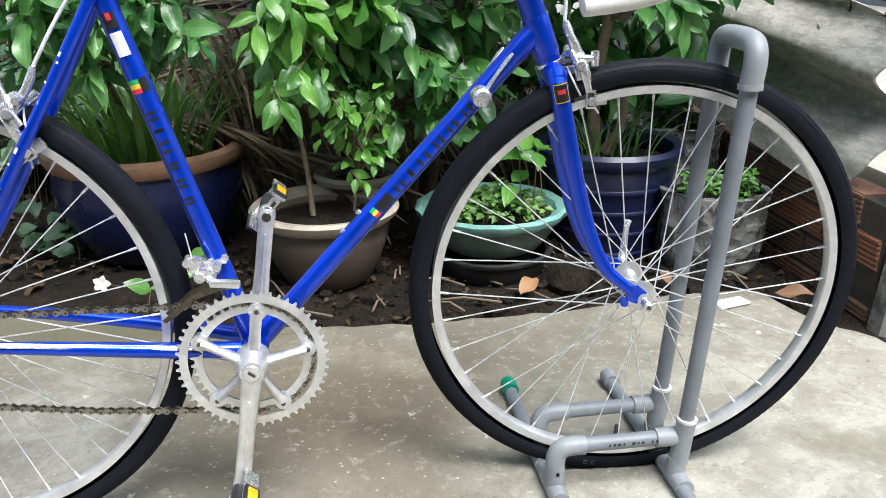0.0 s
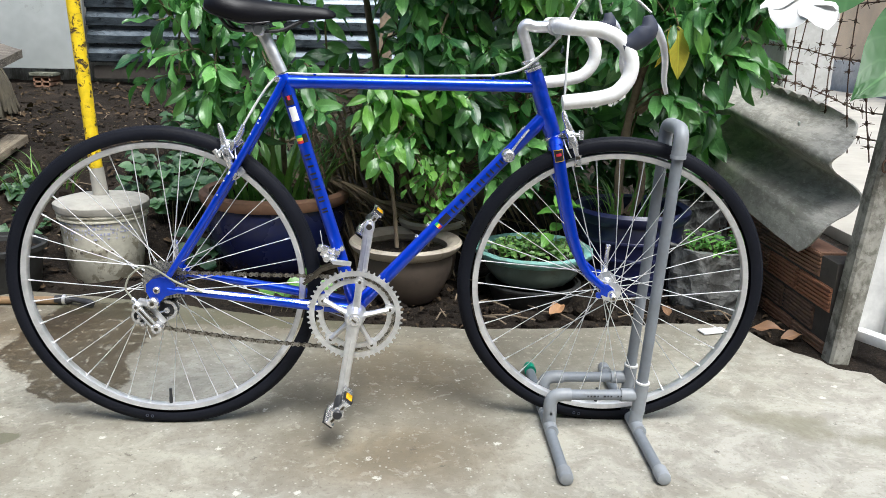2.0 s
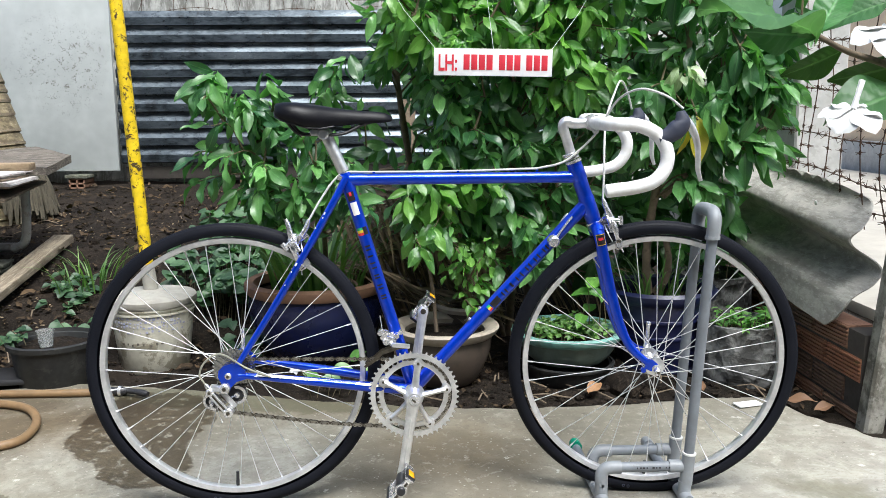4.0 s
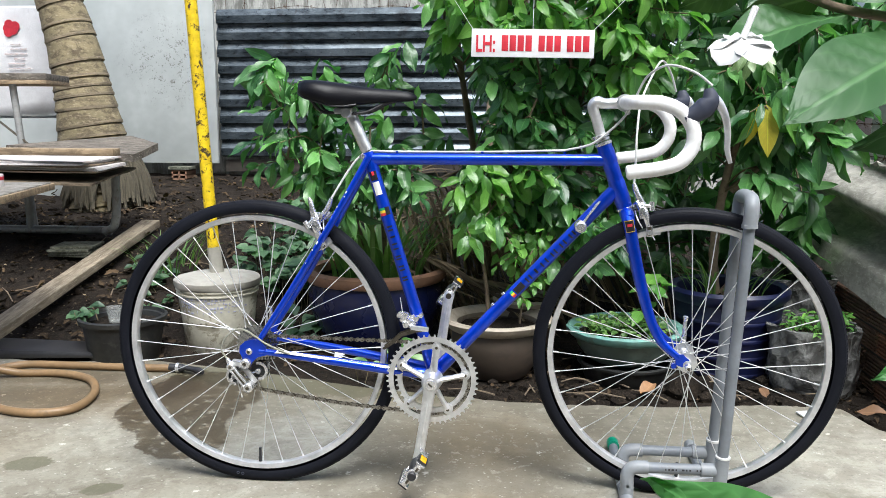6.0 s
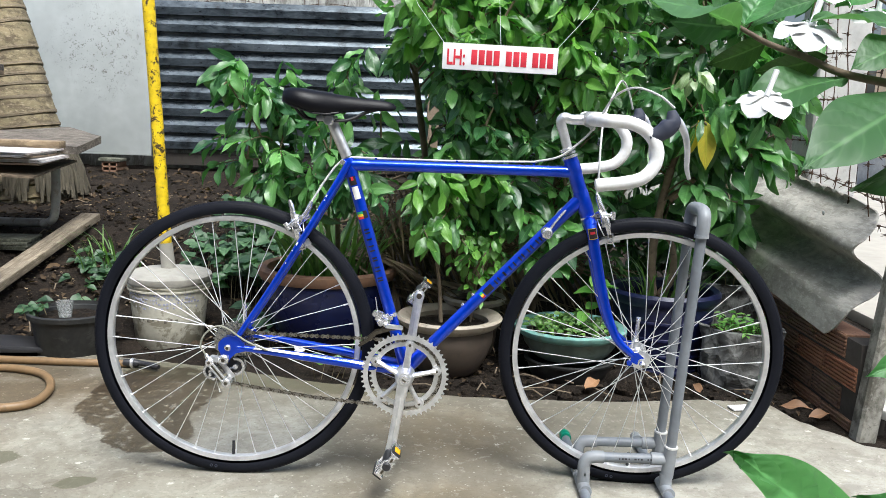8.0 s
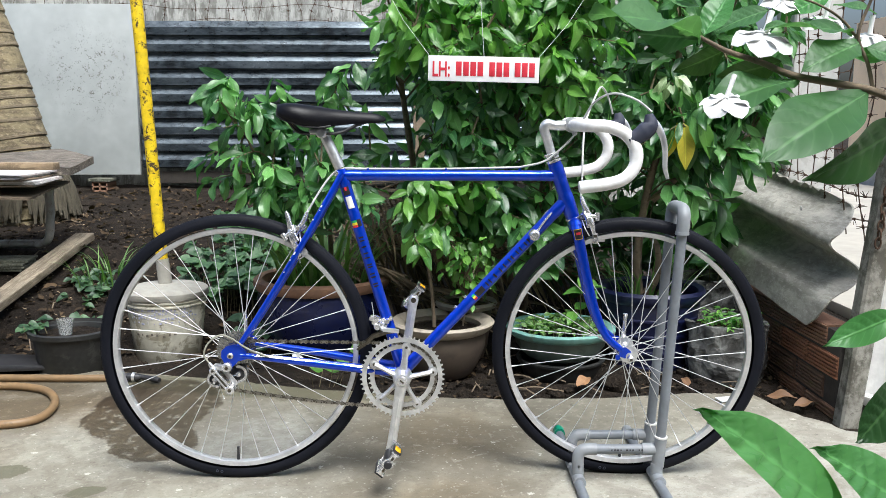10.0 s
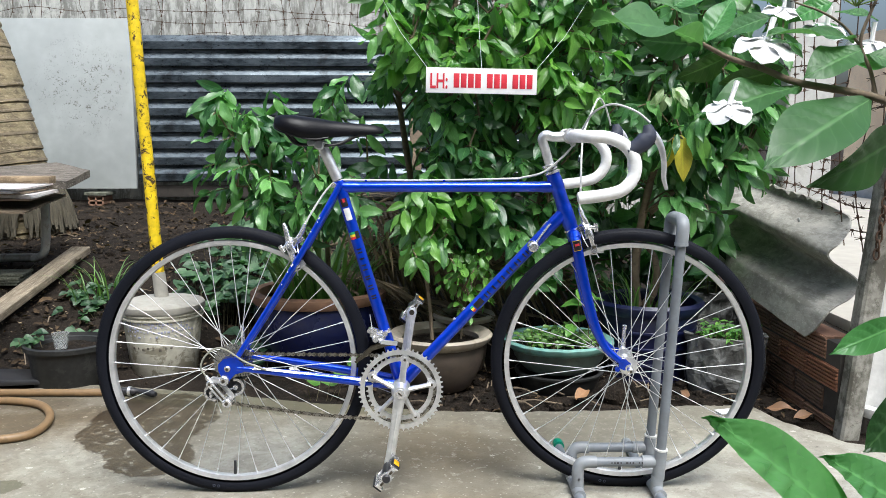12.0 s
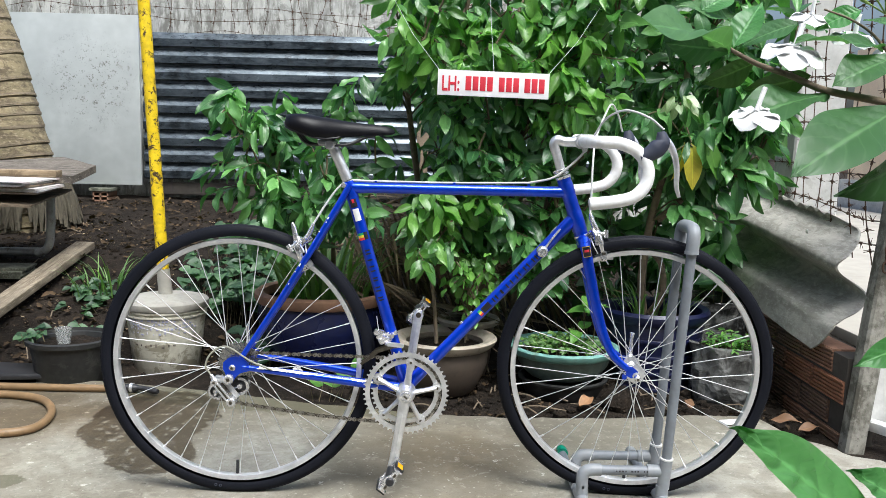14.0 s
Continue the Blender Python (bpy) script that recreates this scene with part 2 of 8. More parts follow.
def build_frame():
    s = Shape()
    s.tube([BB + Vector((0, -0.036, 0)), BB + Vector((0, 0.036, 0))], 0.0205, 24)
    seat_top, tt0, tt1 = Vector((0.263, 0, 0.785)), Vector((0.269, 0, 0.7705)), Vector((0.796, 0, 0.7705))
    dt1 = Vector((0.812, 0, 0.706))
    frame_ob = part("frame", s, BLUE, bike, "glossy royal blue lugged steel")
    lug = [(seat_top, BB, 0.0155, 0.0, 0.045), (HEAD_TOP, HEAD_LOW, 0.0185, 0.012, 0.045), (HEAD_TOP, HEAD_LOW, 0.0185, 0.085, 0.138)]
    for a, b, r, s0, s1 in lug:
        d = (b - a).normalized()
        part("lug", Shape().tube([a + d * s0, a + d * (s0 + 0.004), a + d * (s1 - 0.004), a + d * s1], [r - 0.0008, r, r, r - 0.0008], 20), BLUE, frame_ob)
    for a, b, r in ((tt1, tt0, 0.0142), (dt1, BB, 0.0156), (tt0, tt1, 0.0142)):
        d = (b - a).normalized()
        part("lug", Shape().tube([a, a + d * 0.03, a + d * 0.046], [r, r, r - 0.0011], 20), BLUE, frame_ob)
    for b in (seat_top, dt1):
        d = (b - BB).normalized()
        part("lug", Shape().tube([BB, BB + d * 0.045, BB + d * 0.06], [0.0157, 0.0157, 0.0146], 20), BLUE, frame_ob)
    part("seat_tube", Shape().tube([seat_top, BB], 0.0143, 24), BLUE, frame_ob)
    part("top_tube", Shape().tube([tt0, tt1], 0.0130, 24), BLUE, frame_ob)
    part("down_tube", Shape().tube([dt1, BB], 0.0144, 24), BLUE, frame_ob)
    part("head_tube", Shape().tube([HEAD_TOP, HEAD_LOW], 0.0172, 24), BLUE, frame_ob)
    for y in (-1, 1):
        st = [(0.268, 0.0165 * y, 0.777), (0.235, 0.026 * y, 0.715), (0.12, 0.045 * y, 0.52), (0.012, 0.06 * y, 0.352)]
        part("seat_stay", Shape().tube(curve(st, 5), bez([0.0075, 0.0082, 0.008, 0.0065], 16), 14), BLUE, frame_ob)
        cs = [(0.395, 0.024 * y, 0.283), (0.30, 0.040 * y, 0.297), (0.15, 0.053 * y, 0.319), (0.018, 0.061 * y, 0.336)]
        part("chain_stay", Shape().tube(curve(cs, 5), bez([0.0125, 0.0115, 0.0095, 0.007], 16), 14), BLUE, frame_ob)
        drop = [(0.034, 0.346), (0.036, 0.328), (0.014, 0.322), (0.002, 0.310), (-0.003, 0.300), (-0.014, 0.298), (-0.020, 0.306), (-0.021, 0.320), (-0.027, 0.332), (-0.026, 0.348), (-0.014, 0.359), (0.004, 0.364), (0.018, 0.360)]
        part("dropout", Shape().plate(drop, 0.006, Matrix.Translation((0, 0.063 * y, 0))), BLUE, frame_ob)
    bridge = Shape().tube([(0.172, -0.036, 0.612), (0.172, 0.036, 0.612)], 0.007, 12)
    part("brake_bridge", bridge, BLUE, frame_ob)
    # decals: bars in place of the maker's lettering, a colour band and badges
    up = (seat_top - BB).normalized()
    L = (seat_top - BB).length
    word = [(0.168, 0.188), (0.192, 0.204), (0.209, 0.232), (0.238, 0.256), (0.262, 0.282), (0.288, 0.306)]
    for a, b in word:
        for q in (a + 0.003, b - 0.0085):
            part("lettering_bar", patch(seat_top, BB, 0.0143, q, q + 0.0036, -24, 26), DECAL, frame_ob, "dark lettering as a plain bar")
    part("white_sticker", patch(seat_top, BB, 0.0143, 0.068, 0.098, -30, 30), WHITE, frame_ob, "small white paper sticker")
    part("badge", patch(seat_top, BB, 0.0143, 0.034, 0.064, -35, 30), DECAL, frame_ob, "small dark badge")
    part("badge_centre", patch(seat_top, BB, 0.0143, 0.044, 0.053, -12, 10, 0.0011), RED, frame_ob, "red badge centre")
    for k, mt in enumerate((GREENINK, YELLOWINK, RED)):
        part("colour_band", patch(seat_top, BB, 0.0143, 0.128 + 0.006 * k, 0.134 + 0.006 * k, -50, 8), mt, frame_ob, "thin stripe of a three-colour band")
    part("band_badge", patch(seat_top, BB, 0.0143, 0.128, 0.146, 9, 50), DECAL, frame_ob, "small dark badge")
    d0 = dt1
    for a, b in [(0.125, 0.147), (0.153, 0.176), (0.182, 0.204), (0.210, 0.236), (0.243, 0.256), (0.262, 0.284)]:
        for q in (a + 0.003, b - 0.0085):
            part("lettering_bar", patch(d0, BB, 0.0144, q, q + 0.0038, -24, 26), DECAL, frame_ob, "dark lettering as a plain bar")
    part("band_badge", patch(d0, BB, 0.0144, 0.290, 0.315, -30, 32), DECAL, frame_ob, "small dark badge")
    for k, mt in enumerate((GREENINK, YELLOWINK, RED)):
        part("colour_band", patch(d0, BB, 0.0144, 0.318, 0.327, 32 - 20 * k, 12 - 20 * k), mt, frame_ob, "thin stripe of a three-colour band")
    # bright strip stands in for the long highlight on the chain stay
    part("stay_highlight", patch((0.30, -0.040, 0.297), (0.05, -0.059, 0.332), 0.0112, -0.06, 0.245, 24, 60, 0.0004), CHROME, frame_ob, "chrome strip that paints the highlight along the chain stay")
    for q0, q1, a0, a1 in ((0.020, 0.026, 20, 45), (0.032, 0.035, 10, 30), (0.060, 0.063, 30, 60), (0.150, 0.158, 15, 40), (0.172, 0.175, 25, 45), (0.205, 0.208, 10, 25)):
        part("paint_chip", patch((0.235, -0.026, 0.715), (0.12, -0.045, 0.52), 0.0083, q0, q1, a0, a1), WHITE, frame_ob, "pale chip in the paint")
    for x in (0.33, 0.52, 0.70):
        c = Shape().tube([(x - 0.0025, 0, 0.7705), (x + 0.0025, 0, 0.7705)], 0.0136, 20)
        c.box((0.006, 0.006, 0.004), Matrix.Translation((x, -0.002, 0.7862)), 0.001)
        part("cable_clip", c, BLUE, frame_ob, "thin cable clip")
    for q in (0.42, 0.36):
        p = dt1.lerp(BB, q + 0.22)
        part("bottle_boss", Shape().tube([p + Vector((-0.010, 0, 0.009)), p + Vector((-0.0135, 0, 0.0125))], 0.004, 10), CHROME, frame_ob, "small bright screw")
    return frame_ob


def build_fork():
    steer_low = Vector((0.838, 0, 0.655))
    s = Shape()
    s.tube([(0.839, -0.033, 0.640), (0.838, -0.028, 0.652), (0.836, 0, 0.656), (0.838, 0.028, 0.652), (0.839, 0.033, 0.640)], [0.013, 0.0155, 0.0165, 0.0155, 0.013], 16)
    s.tube([HEAD_LOW + Vector((0.001, 0, -0.002)), steer_low], 0.0165, 20)
    fork = part("fork", s, BLUE, bike, "blue fork crown with curved blades", STEER)
    for y in (-1, 1):
        pts = [(0.838, 0.031 * y, 0.655), (0.856, 0.033 * y, 0.57), (0.875, 0.036 * y, 0.49), (0.895, 0.040 * y, 0.425), (0.919, 0.045 * y, 0.378), (0.957, 0.051 * y, 0.344)]
        part("fork_blade", Shape().tube(curve(pts, 6), bez([0.0135, 0.0132, 0.0124, 0.0112, 0.0096, 0.0075], 31), 16, flat=0.72), BLUE, fork)
        tip = [(0.950, 0.354), (0.966, 0.353), (0.979, 0.342), (0.978, 0.330), (0.964, 0.325), (0.950, 0.331)]
        part("fork_tip", Shape().plate(tip, 0.006, Matrix.Translation((0, 0.052 * y, 0))), BLUE, fork)
    part("fork_eyelet", Shape().tube([(0.946, -0.058, 0.328), (0.946, -0.049, 0.328)], 0.006, 12), BLUE, fork)
    c0, c1 = Vector((0.838, -0.031, 0.655)), Vector((0.856, -0.033, 0.57))
    part("fork_badge", patch(c0, c1, 0.0136, 0.011, 0.037, -42, 42), YELLOWINK, fork, "gold badge border")
    part("badge_field", patch(c0, c1, 0.0136, 0.0125, 0.0355, -37, 37, 0.0009), DECAL, fork, "dark badge field")
    part("badge_centre", patch(c0, c1, 0.0136, 0.019, 0.025, -22, 22, 0.0013), RED, fork, "red badge centre")
    for z, r, h in ((HEAD_TOP, 0.0192, 0.007), (HEAD_TOP + axis * 0.009, 0.0172, 0.006), (HEAD_TOP + axis * 0.017, 0.0195, 0.007), (HEAD_LOW - axis * 0.003, 0.0198, 0.006)):
        part("headset_ring", Shape().tube([z - axis * h / 2, z - axis * h * 0.35, z + axis * h * 0.35, z + axis * h / 2], [r * 0.93, r, r, r * 0.93], 20), CHROME, fork, "chrome headset ring")


def build_wheel(name, centre, flange, at, drive):
    """A wheel about the y axis at centre; flange: y of both hub flanges."""
    m = Matrix.Translation(centre) @ TO_Y
    rim_prof = [(0.2925, -0.006), (0.2940, -0.0095), (0.298, -0.0108), (0.3050, -0.0112), (0.3052, -0.009), (0.301, -0.006), (0.301, 0.006),
                (0.3052, 0.009), (0.3050, 0.0112), (0.298, 0.0108), (0.2940, 0.0095), (0.2925, 0.006)]
    rim = part(name, Shape().lathe(rim_prof, 120, m, True), RIM, bike, "brushed alloy rim with wire spokes", at)
    tp = []
    for k in range(15):
        a = radians(-128 + 256 * k / 14)
        tp.append((0.3216 + 0.0176 * math.cos(a), 0.0158 * math.sin(a)))
    tyre = Shape().lathe(tp, 120, m)
    tyre_ob = part("tyre", tyre, TYRE, rim, "black slick road tyre")
    for side in (-1, 1):
        for deg in (14, 30, 52):
            a = radians(deg)
            rr, hh = 0.3216 + 0.0176 * math.cos(a), side * 0.0158 * math.sin(a)
            ridge = [(rr - 0.0012, hh - 0.0012), (rr + 0.0006 * math.cos(a), hh + side * 0.0006 * math.sin(a)), (rr - 0.0012, hh + 0.0012)]
            part("tread_ridge", Shape().lathe(ridge, 96, m), TYRE, tyre_ob)
    tread = Shape()
    for side in (-1, 1):
        for k in range(150):
            b0 = 2 * math.pi * k / 150
            pts = []
            for deg, lag in ((24, 0.0), (40, 0.011), (58, 0.024)):
                a = radians(deg)
                for w in (-0.0045, 0.0045):
                    rr, hh = 0.3216 + 0.0183 * math.cos(a), side * 0.0165 * math.sin(a)
                    pts.append((rr * math.cos(b0 + lag + w), rr * math.sin(b0 + lag + w), hh))
            tread.add(pts, [(0, 1, 3, 2), (2, 3, 5, 4)], m)
    tagged(part("tread_block", tread, TYRE, tyre_ob, smooth=0), kind="stuff")
    y0, y1 = flange
    hub = Shape()
    c = Vector(centre)

    def ring(y, r):
        return (r, -y)
    body = [(0.0, 0.066), (0.005, 0.066), (0.005, 0.052), (0.0095, 0.05), (0.0095, -y0 + 0.006), (0.012, -y0 + 0.004), (0.0225, -y0 + 0.0015), (0.0225, -y0 - 0.0015), (0.011, -y0 - 0.004),
            (0.0085, 0.0), (0.011, -y1 + 0.004), (0.0225, -y1 + 0.0015), (0.0225, -y1 - 0.0015), (0.012, -y1 - 0.004), (0.0095, -y1 - 0.006), (0.0095, -0.05), (0.005, -0.052), (0.005, -0.066), (0.0, -0.066)]
    hub.lathe(body, 28, m)
    part("hub", hub, ALLOY, rim, "small-flange alloy hub")
    nut = Shape().tube([c + Vector((0, -0.058, 0)), c + Vector((0, -0.071, 0)), c + Vector((0, -0.074, 0))], [0.0078, 0.0078, 0.005], 10)
    part("axle_nut", nut, CHROME, rim)
    # dark dot paints the shaded hole in the axle's end
    part("axle_hole", Shape().tube([c + Vector((0, -0.072, 0)), c + Vector((0, -0.0752, 0))], 0.0034, 10), DARKSTEEL, rim, "dark dot for the hole in the axle")
    lever = Shape().tube(curve([c + Vector((0, 0.070, 0)), c + Vector((0.004, 0.082, 0.02)), c + Vector((0.006, 0.084, 0.055)), c + Vector((0.006, 0.080, 0.07))], 5), bez([0.009, 0.006, 0.0045, 0.006], 16), 10, flat=0.6)
    lever.tube([c + Vector((0, 0.055, 0)), c + Vector((0, 0.076, 0))], 0.009, 14)
    part("quick_release_lever", lever, CHROME, rim)
    for k in range(36):
        side = k % 2
        y = y0 if side == 0 else y1
        fk = k // 2
        base = 2 * math.pi * fk / 18 + (0.17 if side else 0)
        lead = radians(64) * (1 if fk % 2 else -1)
        ra = 2 * math.pi * k / 36
        ha = ra + lead
        p = c + Vector((0.020 * math.cos(ha), y, 0.020 * math.sin(ha)))
        q = c + Vector((0.293 * math.cos(ra), 0.003 * (1 if y > 0 else -1), 0.293 * math.sin(ra)))
        e = p.lerp(q, 0.955)
        sp = Shape().tube([p, e], 0.00105, 6)
        sp.tube([e, q], 0.0019, 6)
        part("spoke", sp, STEEL, rim)
    va = radians(-91)
    v0 = c + Vector((0.291 * math.cos(va), 0, 0.291 * math.sin(va)))
    vd = Vector((-math.cos(va), 0, -math.sin(va)))
    part("valve", Shape().tube([v0, v0 + vd * 0.012, v0 + vd * 0.014, v0 + vd * 0.034], [0.0042, 0.0042, 0.0036, 0.0034], 10), BLACKPLASTIC, rim, "black rubber valve stem")
    for da in (-0.03, 0.0):
        a2 = radians(-98) + da * 1.2
        p = c + Vector((0.3208 * math.cos(a2), -0.0156, 0.3208 * math.sin(a2)))
        part("tyre_mark", Shape().lathe([(0.002, 0.0), (0.0022, 0.001), (0.0036, 0.001), (0.0038, 0.0)], 12, Matrix.Translation(p) @ TO_Y), HOOD, rim, "grey round tyre mark")
    return rim


def teeth(n, r, depth, thick, y, inner, centre=None):
    """A toothed ring about the y axis."""
    s = Shape()
    vs, fs = [], []
    prof = [(0.0, -depth), (0.25, -depth), (0.42, 0.0), (0.58, 0.0), (0.75, -depth)]
    m = n * len(prof)
    for yy in (y - thick / 2, y + thick / 2):
        for i in range(n):
            for u, d in prof:
                a = 2 * math.pi * (i + u) / n
                vs.append((math.cos(a) * (r + d), yy, math.sin(a) * (r + d)))
        for i in range(n):
            for u, d in prof:
                a = 2 * math.pi * (i + u) / n
                vs.append((math.cos(a) * inner, yy, math.sin(a) * inner))
    for i in range(m):
        j = (i + 1) % m
        fs += [(i, j, m + j, m + i), (2 * m + i, 3 * m + i, 3 * m + j, 2 * m + j), (i, 2 * m + i, 2 * m + j, j), (m + i, m + j, 3 * m + j, 3 * m + i)]
    return s.add(vs, fs, Matrix.Translation(centre or (BB.x, 0, BB.z)))


def build_drive():
    s = Shape().tube([BB + Vector((0, -0.090, 0)), BB + Vector((0, -0.080, 0)), BB + Vector((0, -0.045, 0))], [0.016, 0.021, 0.025], 24)
    spider_end = []
    for k in range(5):
        a = radians(90 - 8 + 72 * k)
        d = Vector((math.cos(a), 0, math.sin(a)))
        s.tube([BB + d * 0.012 + Vector((0, -0.062, 0)), BB + d * 0.045 + Vector((0, -0.058, 0)), BB + d * 0.074 + Vector((0, -0.054, 0))], [0.0105, 0.0078, 0.0088], 12, flat=0.7)
        spider_end.append(a)
    crank = part("crankset", s, ALLOY, bike, "polished alloy crank spider")
    low, high = Vector((0.385, -0.088, 0.103)), Vector((0.4385, 0.080, 0.444))
    for end, y in ((low, -0.080), (high, 0.066)):
        a = Vector((BB.x, y, BB.z))
        arm = Shape().tube([a, a.lerp(end, 0.12), a.lerp(end, 0.5), a.lerp(end, 0.92), end, end + (end - a).normalized() * 0.011],
                           [0.015, 0.0138, 0.0112, 0.0115, 0.0130, 0.007], 16, flat=0.62, up=(0, 1, 0))
        part("crank_arm", arm, ALLOY, crank, "fluted alloy crank arm")
        part("groove", Shape().tube([a.lerp(end, 0.25) + Vector((0, -0.0078 * 1.0, 0)), a.lerp(end, 0.85) + Vector((0, -0.0078, 0))], 0.0022, 8), ALLOY, crank)
        hole = Shape().tube([end + Vector((0, -0.0085, 0)), end + Vector((0, 0.0085, 0))], 0.0068, 16)
        part("spindle_end", hole, DARKSTEEL, crank, "dark pedal spindle end")
    bolt = Shape().tube([BB + Vector((0, -0.0905, 0)), BB + Vector((0, -0.093, 0))], [0.0125, 0.011], 20)
    part("crank_bolt", bolt, CHROME, crank)
    part("bolt_slot", Shape().box((0.011, 0.002, 0.004), Matrix.Translation(BB + Vector((0, -0.0932, 0))) @ Matrix.Rotation(0.7, 4, "Y"), 0.0005), DARKSTEEL, crank)
    part("chainring", teeth(52, 0.1045, 0.0055, 0.0035, -0.052, 0.088), ALLOY, crank, "large toothed alloy chainring")
    part("inner_chainring", teeth(42, 0.0855, 0.0055, 0.0035, -0.0435, 0.069), ALLOY, crank, "smaller toothed alloy chainring")
    for a in spider_end:
        p = BB + Vector((math.cos(a) * 0.0765, 0, math.sin(a) * 0.0765))
        web = Shape().tube([p + Vector((0, -0.0555, 0)), p + Vector((0, -0.0425, 0))], [0.0115, 0.0115], 16)
        web.tube([p + Vector((0, -0.0600, 0)), p + Vector((0, -0.0420, 0))], 0.0062, 12)
        part("chainring_bolt", web, ALLOY, crank)
        part("bolt_socket", Shape().tube([p + Vector((0, -0.0606, 0)), p + Vector((0, -0.0590, 0))], 0.0036, 6), DARKSTEEL, crank)
    for c, y, up in ((Vector((0.382, 0, 0.100)), -0.128, -1), (Vector((0.4385, 0, 0.446)), 0.128, 1)):
        m = Matrix.Translation((c.x, y, c.z)) @ Matrix.Rotation(radians(-52), 4, "Y")
        body = Shape().tube([m @ Vector((0, 0.04, 0)), m @ Vector((0, 0.02, 0)), m @ Vector((0, -0.02, 0)), m @ Vector((0, -0.044, 0))], [0.009, 0.012, 0.012, 0.010], 14)
        ped = part("pedal", body, BLACKPLASTIC, bike, "alloy cage road pedal")
        for x in (-0.030, 0.030):
            cage = Shape().box((0.004, 0.078, 0.022), m @ Matrix.Translation((x, -0.004, 0)), 0.0012)
            part("cage_plate", cage, CHROME, ped)
        for yy in (-0.036, 0.030):
            part("cage_bar", Shape().box((0.060, 0.004, 0.014), m @ Matrix.Translation((0, yy, 0)), 0.001), CHROME, ped)
        part("reflector", Shape().box((0.006, 0.026, 0.015), m @ Matrix.Translation((0.0365, -0.024, 0)), 0.0015), ORANGE, ped, "amber pedal reflector")
        part("reflector_case", Shape().box((0.007, 0.033, 0.023), m @ Matrix.Translation((0.0345, -0.022, 0)), 0.002), BLACKPLASTIC, ped)
        plate = Shape().box((0.026, 0.004, 0.011), m @ Matrix.Translation((0.018, -0.0415, 0.001)), 0.0012)
        plate.box((0.026, 0.004, 0.011), m @ Matrix.Translation((-0.018, -0.0415, 0.001)), 0.0012)
        plate.tube([m @ Vector((0, -0.039, 0)), m @ Vector((0, -0.0445, 0))], [0.0135, 0.0130], 20)
        part("end_plate", plate, CHROME, ped, "bright cast pedal end plate")
        part("side_grip", Shape().box((0.009, 0.060, 0.024), m @ Matrix.Translation((-0.0345, -0.006, 0)), 0.002), BLACKPLASTIC, ped)
        for x in (-0.017, 0.018):
            part("plate_slot", Shape().box((0.010, 0.002, 0.0055), m @ Matrix.Translation((x, -0.0450, 0)), 0.0008), DARKSTEEL, ped)
        part("pedal_cap", Shape().tube([m @ Vector((0, -0.043, 0)), m @ Vector((0, -0.049, 0)), m @ Vector((0, -0.051, 0))], [0.0098, 0.0098, 0.008], 18), BLACKPLASTIC, ped)
    # freewheel
    cogs = None
    for k in range(6):
        g = teeth(14 + 2 * k, 0.030 + 0.0043 * k, 0.0042, 0.0022, -0.046 + 0.0055 * k, 0.014, (0, 0, R))
        if cogs is None:
            cogs = part("freewheel", g, COG, bike, "six-speed steel freewheel")
        else:
            part("cog", g, COG, cogs)
    # chain, one link after another along its run
    run = []
    for k in range(13):
        a = radians(95 - 185 * k / 12)
        run.append(Vector((BB.x + 0.0835 * math.cos(a), -0.0435, BB.z + 0.0835 * math.sin(a))))
    run += [Vector((0.20, -0.041, 0.212)), Vector((0.03, -0.038, 0.235)), Vector((-0.03, -0.037, 0.246)), Vector((-0.052, -0.037, 0.250)), Vector((-0.069, -0.037, 0.264)), Vector((-0.062, -0.037, 0.286)), Vector((-0.03, -0.037, 0.278)),
            Vector((0.004, -0.037, 0.264)), Vector((0.026, -0.037, 0.274)), Vector((0.024, -0.037, 0.298)), Vector((-0.020, -0.037, 0.312)), Vector((-0.030, -0.037, 0.335)), Vector((-0.020, -0.037, 0.357)), Vector((0.003, -0.038, 0.3665)), Vector((0.05, -0.039, 0.3665))]
    run.append(run[0])
    cum = [0.0]
    for a, b in zip(run, run[1:]):
        cum.append(cum[-1] + (b - a).length)
    n = int(cum[-1] / 0.0127)
    rollers, plates = Shape(), Shape()
    xs = [np.interp(np.linspace(0, cum[-1], n + 1), cum, [p[i] for p in run]) for i in range(3)]
    pts = [Vector(p) for p in zip(*xs)]
    for i in range(n):
        a, b = pts[i], pts[i + 1]
        d = (b - a).normalized()
        w, big = (0.0036, 1.0) if i % 2 else (0.0023, 0.9)
        nrm = Vector((-d.z, 0, d.x))
        for y in (-w - 0.0009, w):
            o = Vector((0, y, 0))
            out = []
            for u, h in ((-0.0035, 0), (-0.0022, 0.0034), (0.001, 0.0042), (0.0063, 0.0016), (0.0117, 0.0042), (0.0149, 0.0034), (0.0162, 0), (0.0149, -0.0034), (0.0117, -0.0042), (0.0063, -0.0016), (0.001, -0.0042), (-0.0022, -0.0034)):
                out.append(a + d * u + nrm * h * big + o)
            k = len(out)
            (plates if i % 2 else rollers).add(out + [p + Vector((0, 0.0009, 0)) for p in out], [tuple(range(k)), tuple(range(2 * k - 1, k - 1, -1))] + [(j, (j + 1) % k, (j + 1) % k + k, j + k) for j in range(k)])
        rollers.tube([a + Vector((0, -0.0052, 0)), a + Vector((0, 0.0052, 0))], 0.0019, 6)
    chain = tagged(part("chain", rollers, DARKSTEEL, bike, "oily steel roller chain"), kind="stuff")
    tagged(part("outer_link", plates, CHAINSTEEL, chain, "worn bright outer plates"), kind="stuff")
